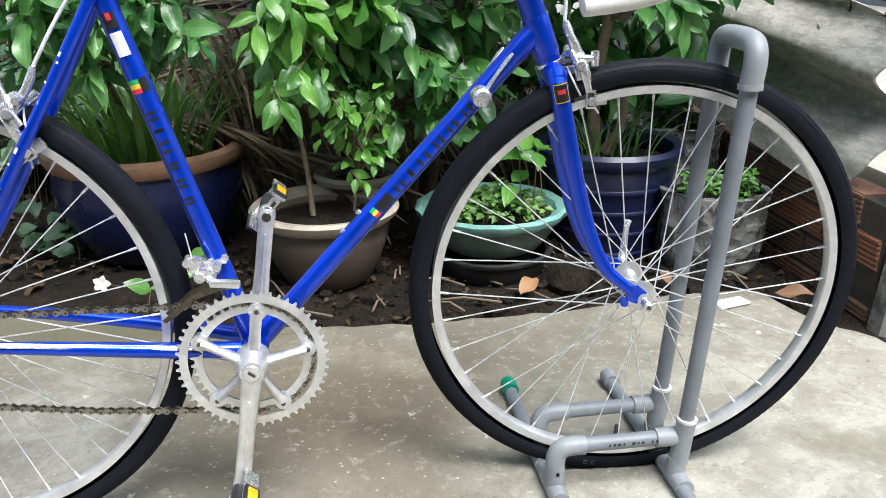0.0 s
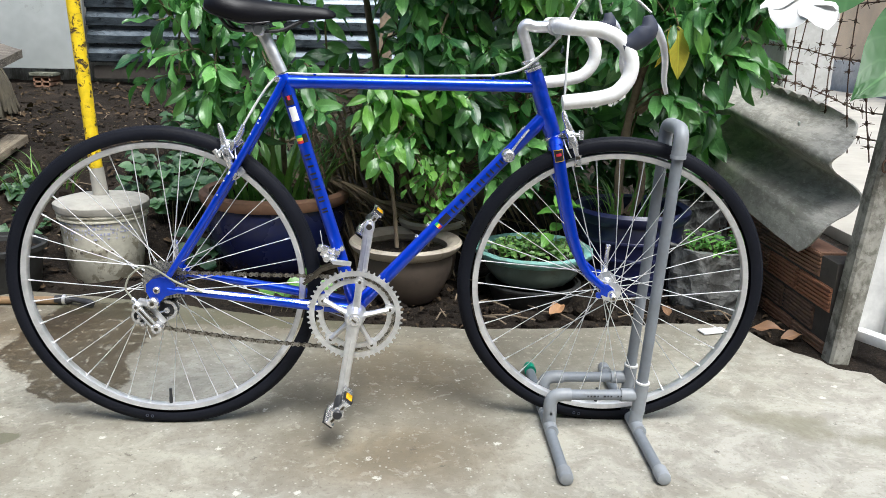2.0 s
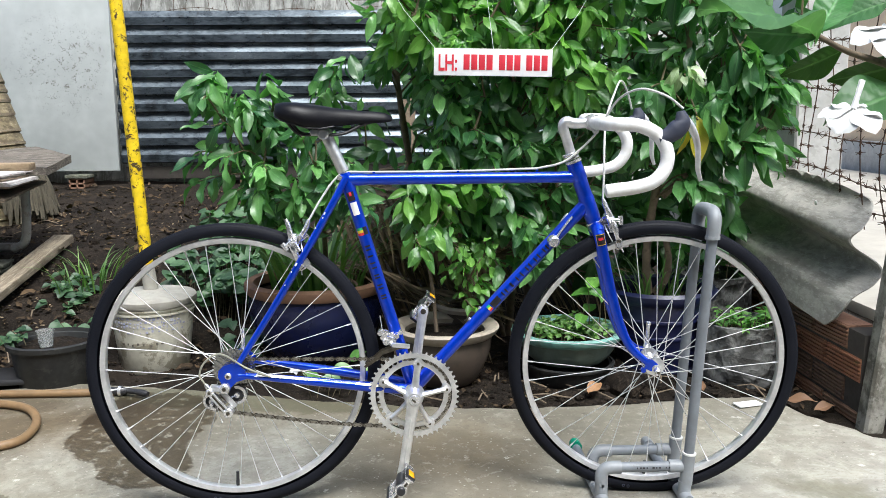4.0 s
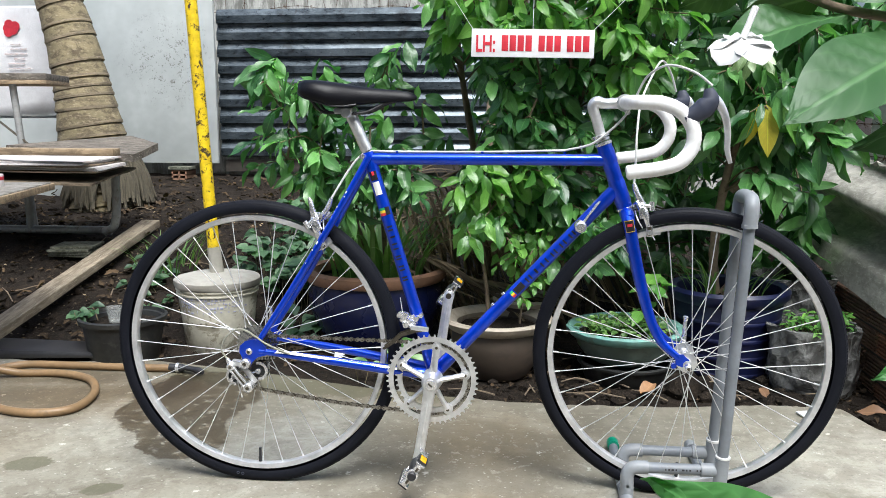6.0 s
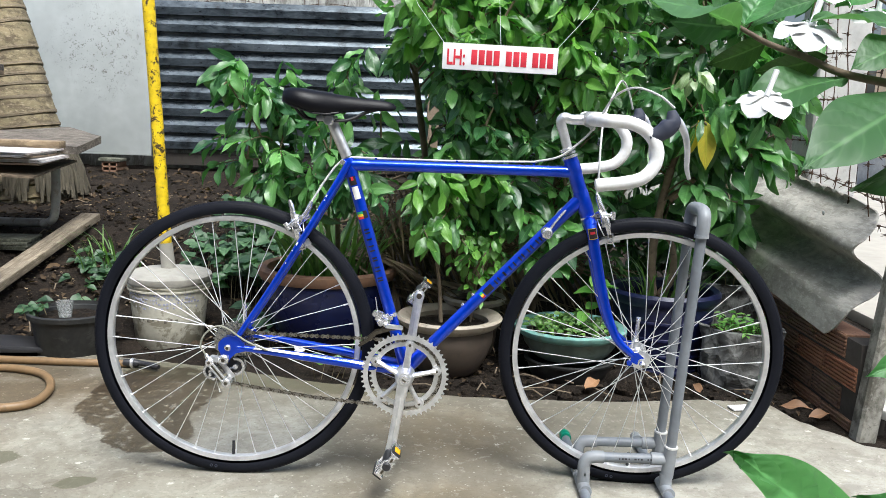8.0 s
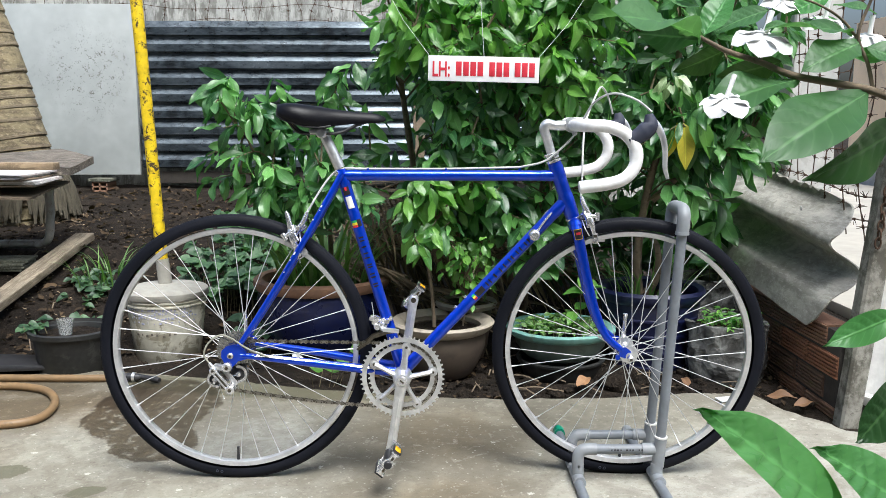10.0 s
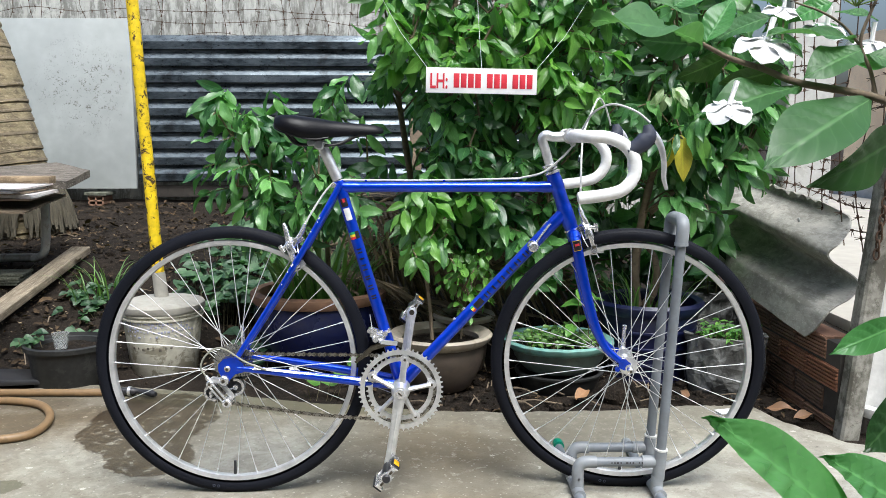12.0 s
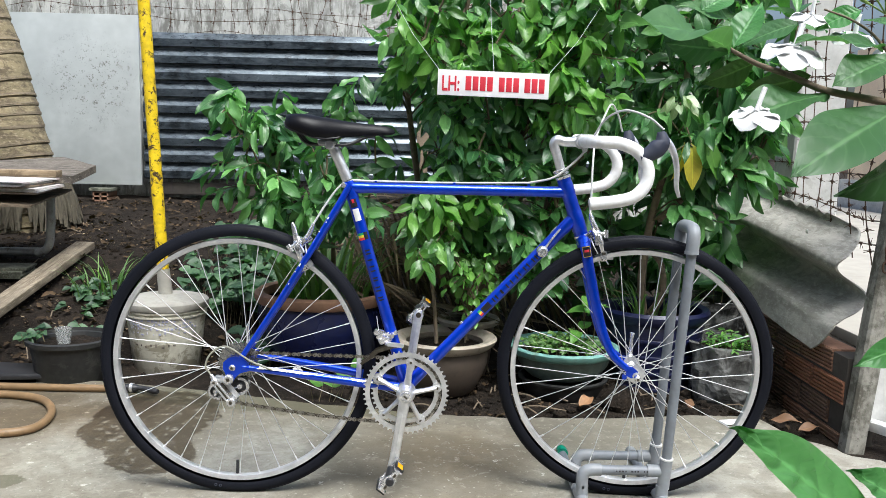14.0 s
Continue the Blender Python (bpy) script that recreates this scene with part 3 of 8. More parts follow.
    # rear derailleur
    rd = part("rear_derailleur", Shape().tube([(-0.012, -0.058, 0.309), (-0.012, -0.078, 0.309), (-0.012, -0.081, 0.309)], [0.0118, 0.0118, 0.009], 20), CHROME, bike, "bright alloy rear derailleur")
    part("bolt_socket", Shape().tube([(-0.012, -0.0800, 0.309), (-0.012, -0.0818, 0.309)], 0.0048, 6), DARKSTEEL, rd)
    top_p, low_p = Vector((-0.043, 0, 0.304)), Vector((-0.004, 0, 0.256))
    lean = math.atan2(low_p.x - top_p.x, -(low_p.z - top_p.z))
    mid = (top_p + low_p) / 2
    turn = Matrix.Rotation(-lean, 4, "Y")
    part("knuckle", Shape().box((0.034, 0.018, 0.013), Matrix.Translation((-0.027, -0.070, 0.309)) @ Matrix.Rotation(radians(8), 4, "Y"), 0.004), ALLOY, rd)
    part("outer_plate", Shape().box((0.015, 0.004, 0.066), Matrix.Translation((mid.x, -0.086, mid.z)) @ turn, 0.0015), CHROME, rd)
    for dx in (-0.0048, 0.0048):
        part("plate_rib", Shape().box((0.0036, 0.003, 0.050), Matrix.Translation((mid.x, -0.0888, mid.z)) @ turn @ Matrix.Translation((dx, 0, 0)), 0.001), ALLOY, rd)
    part("plate_groove", Shape().box((0.0042, 0.001, 0.044), Matrix.Translation((mid.x, -0.0882, mid.z)) @ turn, 0.0004), DARKSTEEL, rd)
    part("inner_plate", Shape().box((0.012, 0.004, 0.058), Matrix.Translation((mid.x + 0.014, -0.066, mid.z + 0.006)) @ turn, 0.0012), ALLOY, rd)
    part("spring", Shape().tube([(mid.x - 0.004, -0.076, mid.z + 0.006), (mid.x + 0.010, -0.076, mid.z - 0.008)], 0.005, 10), DARKSTEEL, rd)
    for c, r in ((top_p, 0.0088), (low_p, 0.0112)):
        part("pivot", Shape().tube([(c.x, -0.050, c.z), (c.x, -0.0885, c.z), (c.x, -0.0905, c.z)], [r, r, r * 0.8], 18), CHROME, rd)
        part("bolt_socket", Shape().tube([(c.x, -0.0900, c.z), (c.x, -0.0912, c.z)], r * 0.42, 6), DARKSTEEL, rd)
    part("barrel_adjuster", Shape().tube([(-0.044, -0.078, 0.308), (-0.050, -0.078, 0.316), (-0.053, -0.076, 0.321)], [0.0055, 0.0055, 0.0036], 12), CHROME, rd)
    for dx, dz in ((-0.018, -0.006), (-0.010, -0.016)):
        part("stop_screw", Shape().tube([(mid.x + dx, -0.070, mid.z + dz), (mid.x + dx, -0.086, mid.z + dz)], 0.0036, 10), CHROME, rd)

    def arc_plate(cx, cz, r0, r1, d0, d1, y, n=18):
        """A C-shaped cage plate round a pulley."""
        rim_pts = [(cx + r1 * math.cos(radians(d0 + (d1 - d0) * k / n)), cz + r1 * math.sin(radians(d0 + (d1 - d0) * k / n))) for k in range(n + 1)]
        rim_pts += [(cx + r0 * math.cos(radians(d1 - (d1 - d0) * k / n)), cz + r0 * math.sin(radians(d1 - (d1 - d0) * k / n))) for k in range(n + 1)]
        return Shape().plate(rim_pts, 0.0024, Matrix.Translation((0, y, 0)))
    for cx, cz, r, d0, d1 in ((-0.049, 0.270, 0.0195, 70, 285), (0.009, 0.284, 0.0215, -95, 105)):
        mm = Matrix.Translation((cx, -0.037, cz)) @ TO_Y
        part("jockey_wheel", Shape().lathe([(0.004, 0.004), (0.010, 0.004), (r * 0.95, 0.0015), (r * 0.95, -0.0015), (0.010, -0.004), (0.004, -0.004)], 40, mm, True, wobble=lambda a, j: 1 + (0.08 * math.cos(a * 10) if j in (2, 3) else 0)), BLACKPLASTIC, rd, "black plastic jockey wheel")
        for y in (-0.0450, -0.0295):
            part("cage_plate", arc_plate(cx, cz, r * 0.72, r * 1.02, d0, d1, y), CHROME, rd)
        part("pulley_bolt", Shape().tube([(cx, -0.050, cz), (cx, -0.030, cz)], 0.0062, 12), CHROME, rd)
        part("pulley_arm", Shape().tube([(cx, -0.0465, cz), ((cx - 0.02) / 2 - 0.005, -0.0465, (cz + 0.272) / 2), (-0.016, -0.0465, 0.268)], 0.0062, 8, flat=0.35), CHROME, rd)
    part("cable_end", Shape().tube([(-0.030, -0.078, 0.268), (-0.026, -0.079, 0.250), (-0.022, -0.079, 0.238)], 0.0008, 5), STEEL, rd)
    part("cable_cap", Shape().tube([(-0.022, -0.079, 0.239), (-0.020, -0.079, 0.231)], 0.0016, 8), WHITE, rd, "white cable end cap")
    loop = curve([(0.090, -0.066, 0.332), (0.04, -0.070, 0.354), (-0.005, -0.074, 0.385), (-0.030, -0.075, 0.388), (-0.056, -0.075, 0.368), (-0.066, -0.075, 0.342), (-0.058, -0.076, 0.327), (-0.052, -0.077, 0.319)], 8)
    part("derailleur_cable", Shape().tube(loop, 0.0022, 8), OLIVE, rd, "looped olive grey cable housing")
    # front derailleur
    fd = part("front_derailleur", Shape().tube([(0.358, 0, 0.415), (0.365, 0, 0.398)], 0.0172, 20), CHROME, bike, "bright alloy front derailleur")
    arm = Shape().tube([(0.352, -0.014, 0.415), (0.345, -0.026, 0.410), (0.350, -0.036, 0.398)], [0.006, 0.008, 0.006], 10)
    arm.tube([(0.372, -0.018, 0.402), (0.362, -0.030, 0.396), (0.372, -0.044, 0.388)], [0.006, 0.008, 0.005], 10)
    arm.box((0.030, 0.014, 0.014), Matrix.Translation((0.360, -0.028, 0.404)) @ Matrix.Rotation(0.35, 4, "Y"), 0.003)
    arm.box((0.014, 0.012, 0.024), Matrix.Translation((0.347, -0.030, 0.416)) @ Matrix.Rotation(0.35, 4, "Y"), 0.003)
    arm.tube([(0.342, -0.03, 0.415), (0.335, -0.032, 0.422)], 0.003, 8)
    part("linkage", arm, CHROME, fd)
    cage = [(0.305, 0.346), (0.322, 0.357), (0.345, 0.377), (0.378, 0.388), (0.400, 0.390), (0.402, 0.394), (0.372, 0.394), (0.340, 0.383), (0.316, 0.362), (0.301, 0.350)]
    for y in (-0.058, -0.033):
        part("cage_plate", Shape().plate(cage, 0.0018, Matrix.Translation((0, y, 0))), DARKSTEEL, fd, "oily dark cage plate")
    part("cage_nose", Shape().box((0.040, 0.012, 0.010), Matrix.Translation((0.386, -0.054, 0.396)) @ Matrix.Rotation(0.12, 4, "Y"), 0.003), ALLOY, fd)
    for x, z, r in ((0.338, 0.422, 0.006), (0.352, 0.400, 0.007), (0.376, 0.414, 0.0055)):
        part("pivot", Shape().tube([(x, -0.020, z), (x, -0.042, z)], r, 12), CHROME, fd)
    part("clamp_bolt", Shape().tube([(0.384, -0.012, 0.418), (0.384, -0.024, 0.418)], 0.0055, 6), CHROME, fd)
    part("derailleur_cable", Shape().tube([(0.338, -0.027, 0.46), (0.345, -0.027, 0.412)], 0.001, 6), STEEL, fd)
    wire = Shape().tube([(0.40, -0.022, 0.256), (0.30, -0.044, 0.303), (0.055, -0.066, 0.334)], 0.001, 6)
    part("shift_wire", wire, STEEL, bike)
    # shift lever on the down tube
    p = Vector((0.812, 0, 0.706)).lerp(BB, 0.187)
    sh = part("shift_lever_mount", Shape().tube([p + Vector((0, -0.013, 0)), p + Vector((0, -0.020, 0)), p + Vector((0, -0.030, 0)), p + Vector((0, -0.033, 0))], [0.0145, 0.0135, 0.0125, 0.009], 20), CHROME, bike, "round alloy shifter boss")
    for y in (-0.023, 0.023):
        part("shift_lever", Shape().tube([p + Vector((0.0, y, 0.0)), p + Vector((0.016, y * 1.1, 0.025)), p + Vector((0.034, y * 1.25, 0.050)), p + Vector((0.040, y * 1.3, 0.057))], [0.006, 0.0045, 0.0052, 0.0035], 12, flat=0.6), CHROME, sh)


def build_cockpit():
    stem = Shape()
    a, b, c = HEAD_TOP + axis * 0.01, Vector((0.757, 0, 0.889)), Vector((0.826, 0, 0.893))
    stem.tube(curve([a, a.lerp(b, 0.55), a.lerp(b, 0.93), b + Vector((0.010, 0, 0.006)), b.lerp(c, 0.4) + Vector((0, 0, 0.001)), c], 5), bez([0.0112, 0.0112, 0.0122, 0.0130, 0.0118, 0.0122], 26), 18)
    stem.tube([c + Vector((0, -0.020, 0)), c + Vector((0, 0.020, 0))], 0.0185, 20)
    stem.tube([c + Vector((0.006, -0.008, -0.02)), c + Vector((0.006, 0.008, -0.02))], 0.006, 10)
    part("stem", stem, ALLOY, bike, "dull alloy quill stem", STEER)
    right = [(0.826, 0.0, 0.893), (0.826, 0.09, 0.894), (0.829, 0.150, 0.895), (0.846, 0.185, 0.895), (0.885, 0.196, 0.893), (0.922, 0.199, 0.876), (0.944, 0.201, 0.843),
             (0.942, 0.203, 0.808), (0.919, 0.205, 0.780), (0.880, 0.206, 0.768), (0.826, 0.206, 0.761)]
    bar = part("handlebar", Shape().tube([(0.826, -0.045, 0.893), (0.826, -0.02, 0.893), (0.826, 0.02, 0.893), (0.826, 0.045, 0.893)], [0.0118, 0.0128, 0.0128, 0.0118], 18), ALLOY, bike, "drop handlebar wrapped in white tape", STEER)
    for sgn in (-1, 1):
        pts = curve([(x, sgn * y, z) for x, y, z in right], 14)[6:]
        rs = [0.0142 + 0.00014 * math.sin(i * 2.1) + 0.00010 * math.sin(i * 0.7) for i in range(len(pts))]
        part("bar_tape", Shape().tube(pts, rs, 18), TAPE, bar, "white wrapped tape with grubby folds")
        e = Vector(pts[-1])
        part("bar_plug", Shape().tube([e, e + Vector((-0.004, 0, -0.0005)), e + Vector((-0.006, 0, -0.0008))], [0.0140, 0.0135, 0.009], 16), WHITE, bar)
        y = 0.203 * sgn
        hood = Shape().tube(curve([(0.926, y, 0.864), (0.944, y, 0.872), (0.961, y, 0.884), (0.972, y, 0.899), (0.968, y, 0.921)], 6), bez([0.0145, 0.0165, 0.0200, 0.0180, 0.0085], 25), 16, flat=0.72, up=(0, 1, 0))
        part("brake_lever", hood, HOOD, bar, "dark rubber brake hood")
        lever = curve([(0.976, y, 0.908), (0.989, y, 0.892), (1.001, y, 0.868), (1.007, y, 0.838), (1.008, y, 0.805), (1.015, y, 0.780)], 6)
        part("lever_blade", Shape().tube(lever, bez([0.008, 0.0085, 0.0072, 0.0062, 0.0055, 0.004], len(lever)), 12, flat=0.7, up=(0, 1, 0)), ALLOY, bar, "bright alloy brake lever blade")
    near = [(0.967, -0.203, 0.922), (0.934, -0.195, 0.948), (0.890, -0.165, 0.963), (0.858, -0.115, 0.945), (0.842, -0.06, 0.905), (0.826, -0.03, 0.868), (0.795, -0.024, 0.835), (0.755, -0.018, 0.805), (0.70, -0.004, 0.791)]
    part("rear_brake_cable", Shape().tube(curve(near, 8), 0.0025, 8), CABLE, bike, "pale grey brake cable housing")
    far = [(0.967, 0.203, 0.922), (0.950, 0.185, 0.965), (0.925, 0.15, 0.990), (0.900, 0.105, 0.962), (0.868, 0.05, 0.90), (0.856, 0.01, 0.84), (0.853, -0.005, 0.77), (0.850, -0.012, 0.712)]
    part("front_brake_cable", Shape().tube(curve(far, 8), 0.0025, 8), CABLE, bike, "pale grey brake cable housing")
    top = [(0.70, -0.004, 0.791), (0.52, -0.002, 0.7868), (0.33, -0.002, 0.7868), (0.270, -0.006, 0.787), (0.243, -0.010, 0.772), (0.215, -0.014, 0.735), (0.190, -0.020, 0.694), (0.182, -0.022, 0.680)]
    part("top_tube_cable", Shape().tube(curve(top, 8), 0.0025, 8), CABLE, bike, "pale cable housing clipped to the top tube")


def build_brake(name, pivot, fwd, tilt, at=None):
    """A side-pull caliper at pivot; fwd: +1 when it stands ahead of its mounting."""
    m = Matrix.Translation(pivot) @ Matrix.Rotation(tilt, 4, "Y")

    def P(x, y, z):
        return m @ Vector((x * fwd, y, z))
    cal = part(name, Shape().tube([P(-0.012, 0, 0), P(0.004, 0, 0), P(0.026, 0, 0), P(0.030, 0, 0)], [0.006, 0.0085, 0.0075, 0.005], 14), CHROME, bike, "bright alloy side-pull brake caliper", at)
    for sgn in (-1, 1):
        arm = curve([P(0.016 + 0.004 * sgn, 0.0, 0.008), P(0.020, 0.022 * sgn, 0.012), P(0.026, 0.034 * sgn, -0.008), P(0.033, 0.033 * sgn, -0.036)], 6)
        part("brake_arm", Shape().tube(arm, bez([0.0095, 0.0095, 0.0082, 0.0066], len(arm)), 12, flat=0.75), CHROME, cal)
        part("arm_eye", Shape().box((0.015, 0.007, 0.026), m @ Matrix.Translation((0.0345 * fwd, 0.034 * sgn, -0.047)), 0.003), CHROME, cal)
        part("eye_slot", Shape().box((0.0085, 0.0015, 0.019), m @ Matrix.Translation((0.0345 * fwd, 0.0378 * sgn, -0.047)), 0.0006), DARKSTEEL, cal)
        part("brake_pad", Shape().box((0.038, 0.007, 0.011), m @ Matrix.Translation((0.036 * fwd, 0.0165 * sgn, -0.050)), 0.002), BLACKPLASTIC, cal, "black rubber brake block")
        part("pad_holder", Shape().box((0.044, 0.007, 0.015), m @ Matrix.Translation((0.037 * fwd, 0.0235 * sgn, -0.050)), 0.0015), ALLOY, cal)
        part("pad_nut", Shape().tube([P(0.0345, 0.034 * sgn, -0.049), P(0.0345, 0.044 * sgn, -0.049)], 0.0062, 6), CHROME, cal)
    up = Shape().tube([P(0.020, -0.022, 0.012), P(0.014, -0.025, 0.026), P(0.010, -0.024, 0.036)], [0.0075, 0.0070, 0.0058], 12)
    up.tube([P(0.010, -0.023, 0.036), P(0.007, -0.021, 0.046), P(0.005, -0.020, 0.056)], [0.0060, 0.0060, 0.0036], 10)
    part("barrel_adjuster", up, CHROME, cal)
    part("second_arm", Shape().tube(curve([P(0.010, -0.026, 0.018), P(0.016, -0.034, 0.002), P(0.018, -0.036, -0.020)], 5), 0.0042, 8), CHROME, cal)
    link = Shape().tube([P(0.018, -0.030, 0.008), P(0.044, -0.032, 0.006)], 0.0050, 10)
    link.tube([P(0.041, -0.032, 0.016), P(0.041, -0.032, -0.003)], 0.0055, 10)
    part("release_lever", link, CHROME, cal)
    part("anchor_nut", Shape().tube([P(0.020, -0.030, 0.000), P(0.020, -0.043, 0.000)], 0.0062, 6), CHROME, cal)
    part("caliper_spring", Shape().tube(curve([P(0.006, -0.02, -0.004), P(0.010, -0.040, -0.02), P(0.020, -0.038, -0.040)], 5), 0.0015, 6), STEEL, cal)
    part("wheel_guide", Shape().tube([P(0.040, -0.028, -0.056), P(0.046, -0.030, -0.068)], 0.0015, 6), STEEL, cal)


def build_saddle():
    prof = [  # x, half width, top, flank, lower edge
        (0.116, 0.030, 0.934, 0.931, 0.922), (0.121, 0.052, 0.941, 0.936, 0.912), (0.135, 0.066, 0.944, 0.936, 0.905), (0.160, 0.072, 0.944, 0.934, 0.897), (0.190, 0.068, 0.940, 0.928, 0.888),
        (0.218, 0.054, 0.936, 0.924, 0.886), (0.245, 0.039, 0.931, 0.919, 0.890), (0.275, 0.029, 0.927, 0.916, 0.893), (0.305, 0.024, 0.924, 0.913, 0.895), (0.335, 0.021, 0.922, 0.911, 0.896), (0.356, 0.018, 0.919, 0.909, 0.897), (0.369, 0.012, 0.914, 0.907, 0.899), (0.374, 0.004, 0.908, 0.905, 0.902)]
    vs, fs = [], []
    k = 0
    for x, w, t, f, lo in prof:
        row = [(w * 0.90, lo), (w, lo + 0.004), (w * 1.0, (f + lo) / 2), (w * 0.93, f - 0.002), (w * 0.72, (f + t) / 2 + 0.002), (w * 0.42, t - 0.001), (0.0, t - 0.0006)]
        ring = [(x, -a, z) for a, z in row] + [(x, a, z) for a, z in reversed(row[:-1])]
        k = len(ring)
        vs += ring
    n = len(prof)
    for i in range(n - 1):
        for j in range(k - 1):
            fs.append((i * k + j, i * k + j + 1, (i + 1) * k + j + 1, (i + 1) * k + j))
        fs.append((i * k + k - 1, i * k, (i + 1) * k, (i + 1) * k + k - 1))
    fs += [tuple(range(k)), tuple(range(n * k - 1, (n - 1) * k - 1, -1))]
    sad = part("saddle", Shape().add(vs, fs), VINYL, bike, "black padded vinyl racing saddle", smooth=70)
    base = Shape()
    base.tube([(x, -w * 0.93, lo) for x, w, t, f, lo in prof[:7]], 0.0022, 8)
    part("saddle_edge", base, BLACKPLASTIC, sad, "glossy black lower edge")
    for y in (-1, 1):
        rail = curve([(0.140, 0.028 * y, 0.905), (0.165, 0.024 * y, 0.876), (0.20, 0.022 * y, 0.872), (0.262, 0.022 * y, 0.873), (0.305, 0.016 * y, 0.892), (0.34, 0.010 * y, 0.902)], 6)
        part("saddle_rail", Shape().tube(rail, 0.0035, 8), BLACKPLASTIC, sad)
    part("under_shell", Shape().plate([(0.128, 0.905), (0.185, 0.886), (0.215, 0.880), (0.245, 0.889), (0.35, 0.900), (0.34, 0.908), (0.14, 0.925)], 0.03), BLACKPLASTIC, sad)
    post = Shape().tube([(0.262, 0, 0.788), (0.2285, 0, 0.863), (0.223, 0, 0.876)], [0.0132, 0.0132, 0.0115], 24)
    sp = part("seatpost", post, ALLOY, bike, "dull alloy seatpost")
    cl = Shape().tube([(0.221, -0.031, 0.873), (0.221, -0.027, 0.873), (0.221, 0.027, 0.873), (0.221, 0.031, 0.873)], [0.0095, 0.0125, 0.0125, 0.0095], 18)
    cl.box((0.044, 0.052, 0.014), Matrix.Translation((0.214, 0, 0.876)), 0.004)
    part("seat_clamp", cl, ALLOY, sp)
    part("seat_bolt", Shape().tube([(0.254, -0.021, 0.776), (0.254, 0.021, 0.776)], [0.006, 0.006], 12), CHROME, sp)


build_frame()
build_fork()
build_wheel("rear_wheel", (-0.004, 0, 0.3362), (-0.020, 0.034), None, True)
# the front wheel is tilted in its fork, its top towards the near side, to fit the camera's view
HUB = Vector((0.9765, -0.006, 0.3335))
ASKEW = STEER @ Matrix.Translation(HUB) @ Matrix.Rotation(0.058, 4, "X") @ Matrix.Rotation(-0.021, 4, "Z") @ Matrix.Translation(-HUB)
build_wheel("front_wheel", HUB, (-0.033, 0.033), ASKEW, False)
build_drive()
build_cockpit()
build_brake("front_brake", (0.848, 0, 0.666), 1, radians(-3), STEER)
build_brake("rear_brake", (0.166, 0, 0.640), -1, radians(-33))
part("cable_anchor", Shape().tube([(0.183, -0.022, 0.683), (0.179, -0.024, 0.670), (0.172, -0.026, 0.656), (0.160, -0.028, 0.640), (0.150, -0.030, 0.618)], [0.0038, 0.0060, 0.0058, 0.0066, 0.0050], 12), CHROME, bike, "bright cable barrel and brake arm")
part("anchor_bolt", Shape().tube([(0.165, -0.024, 0.647), (0.163, -0.046, 0.645)], [0.0062, 0.0055], 6), CHROME, bike)
build_saddle()


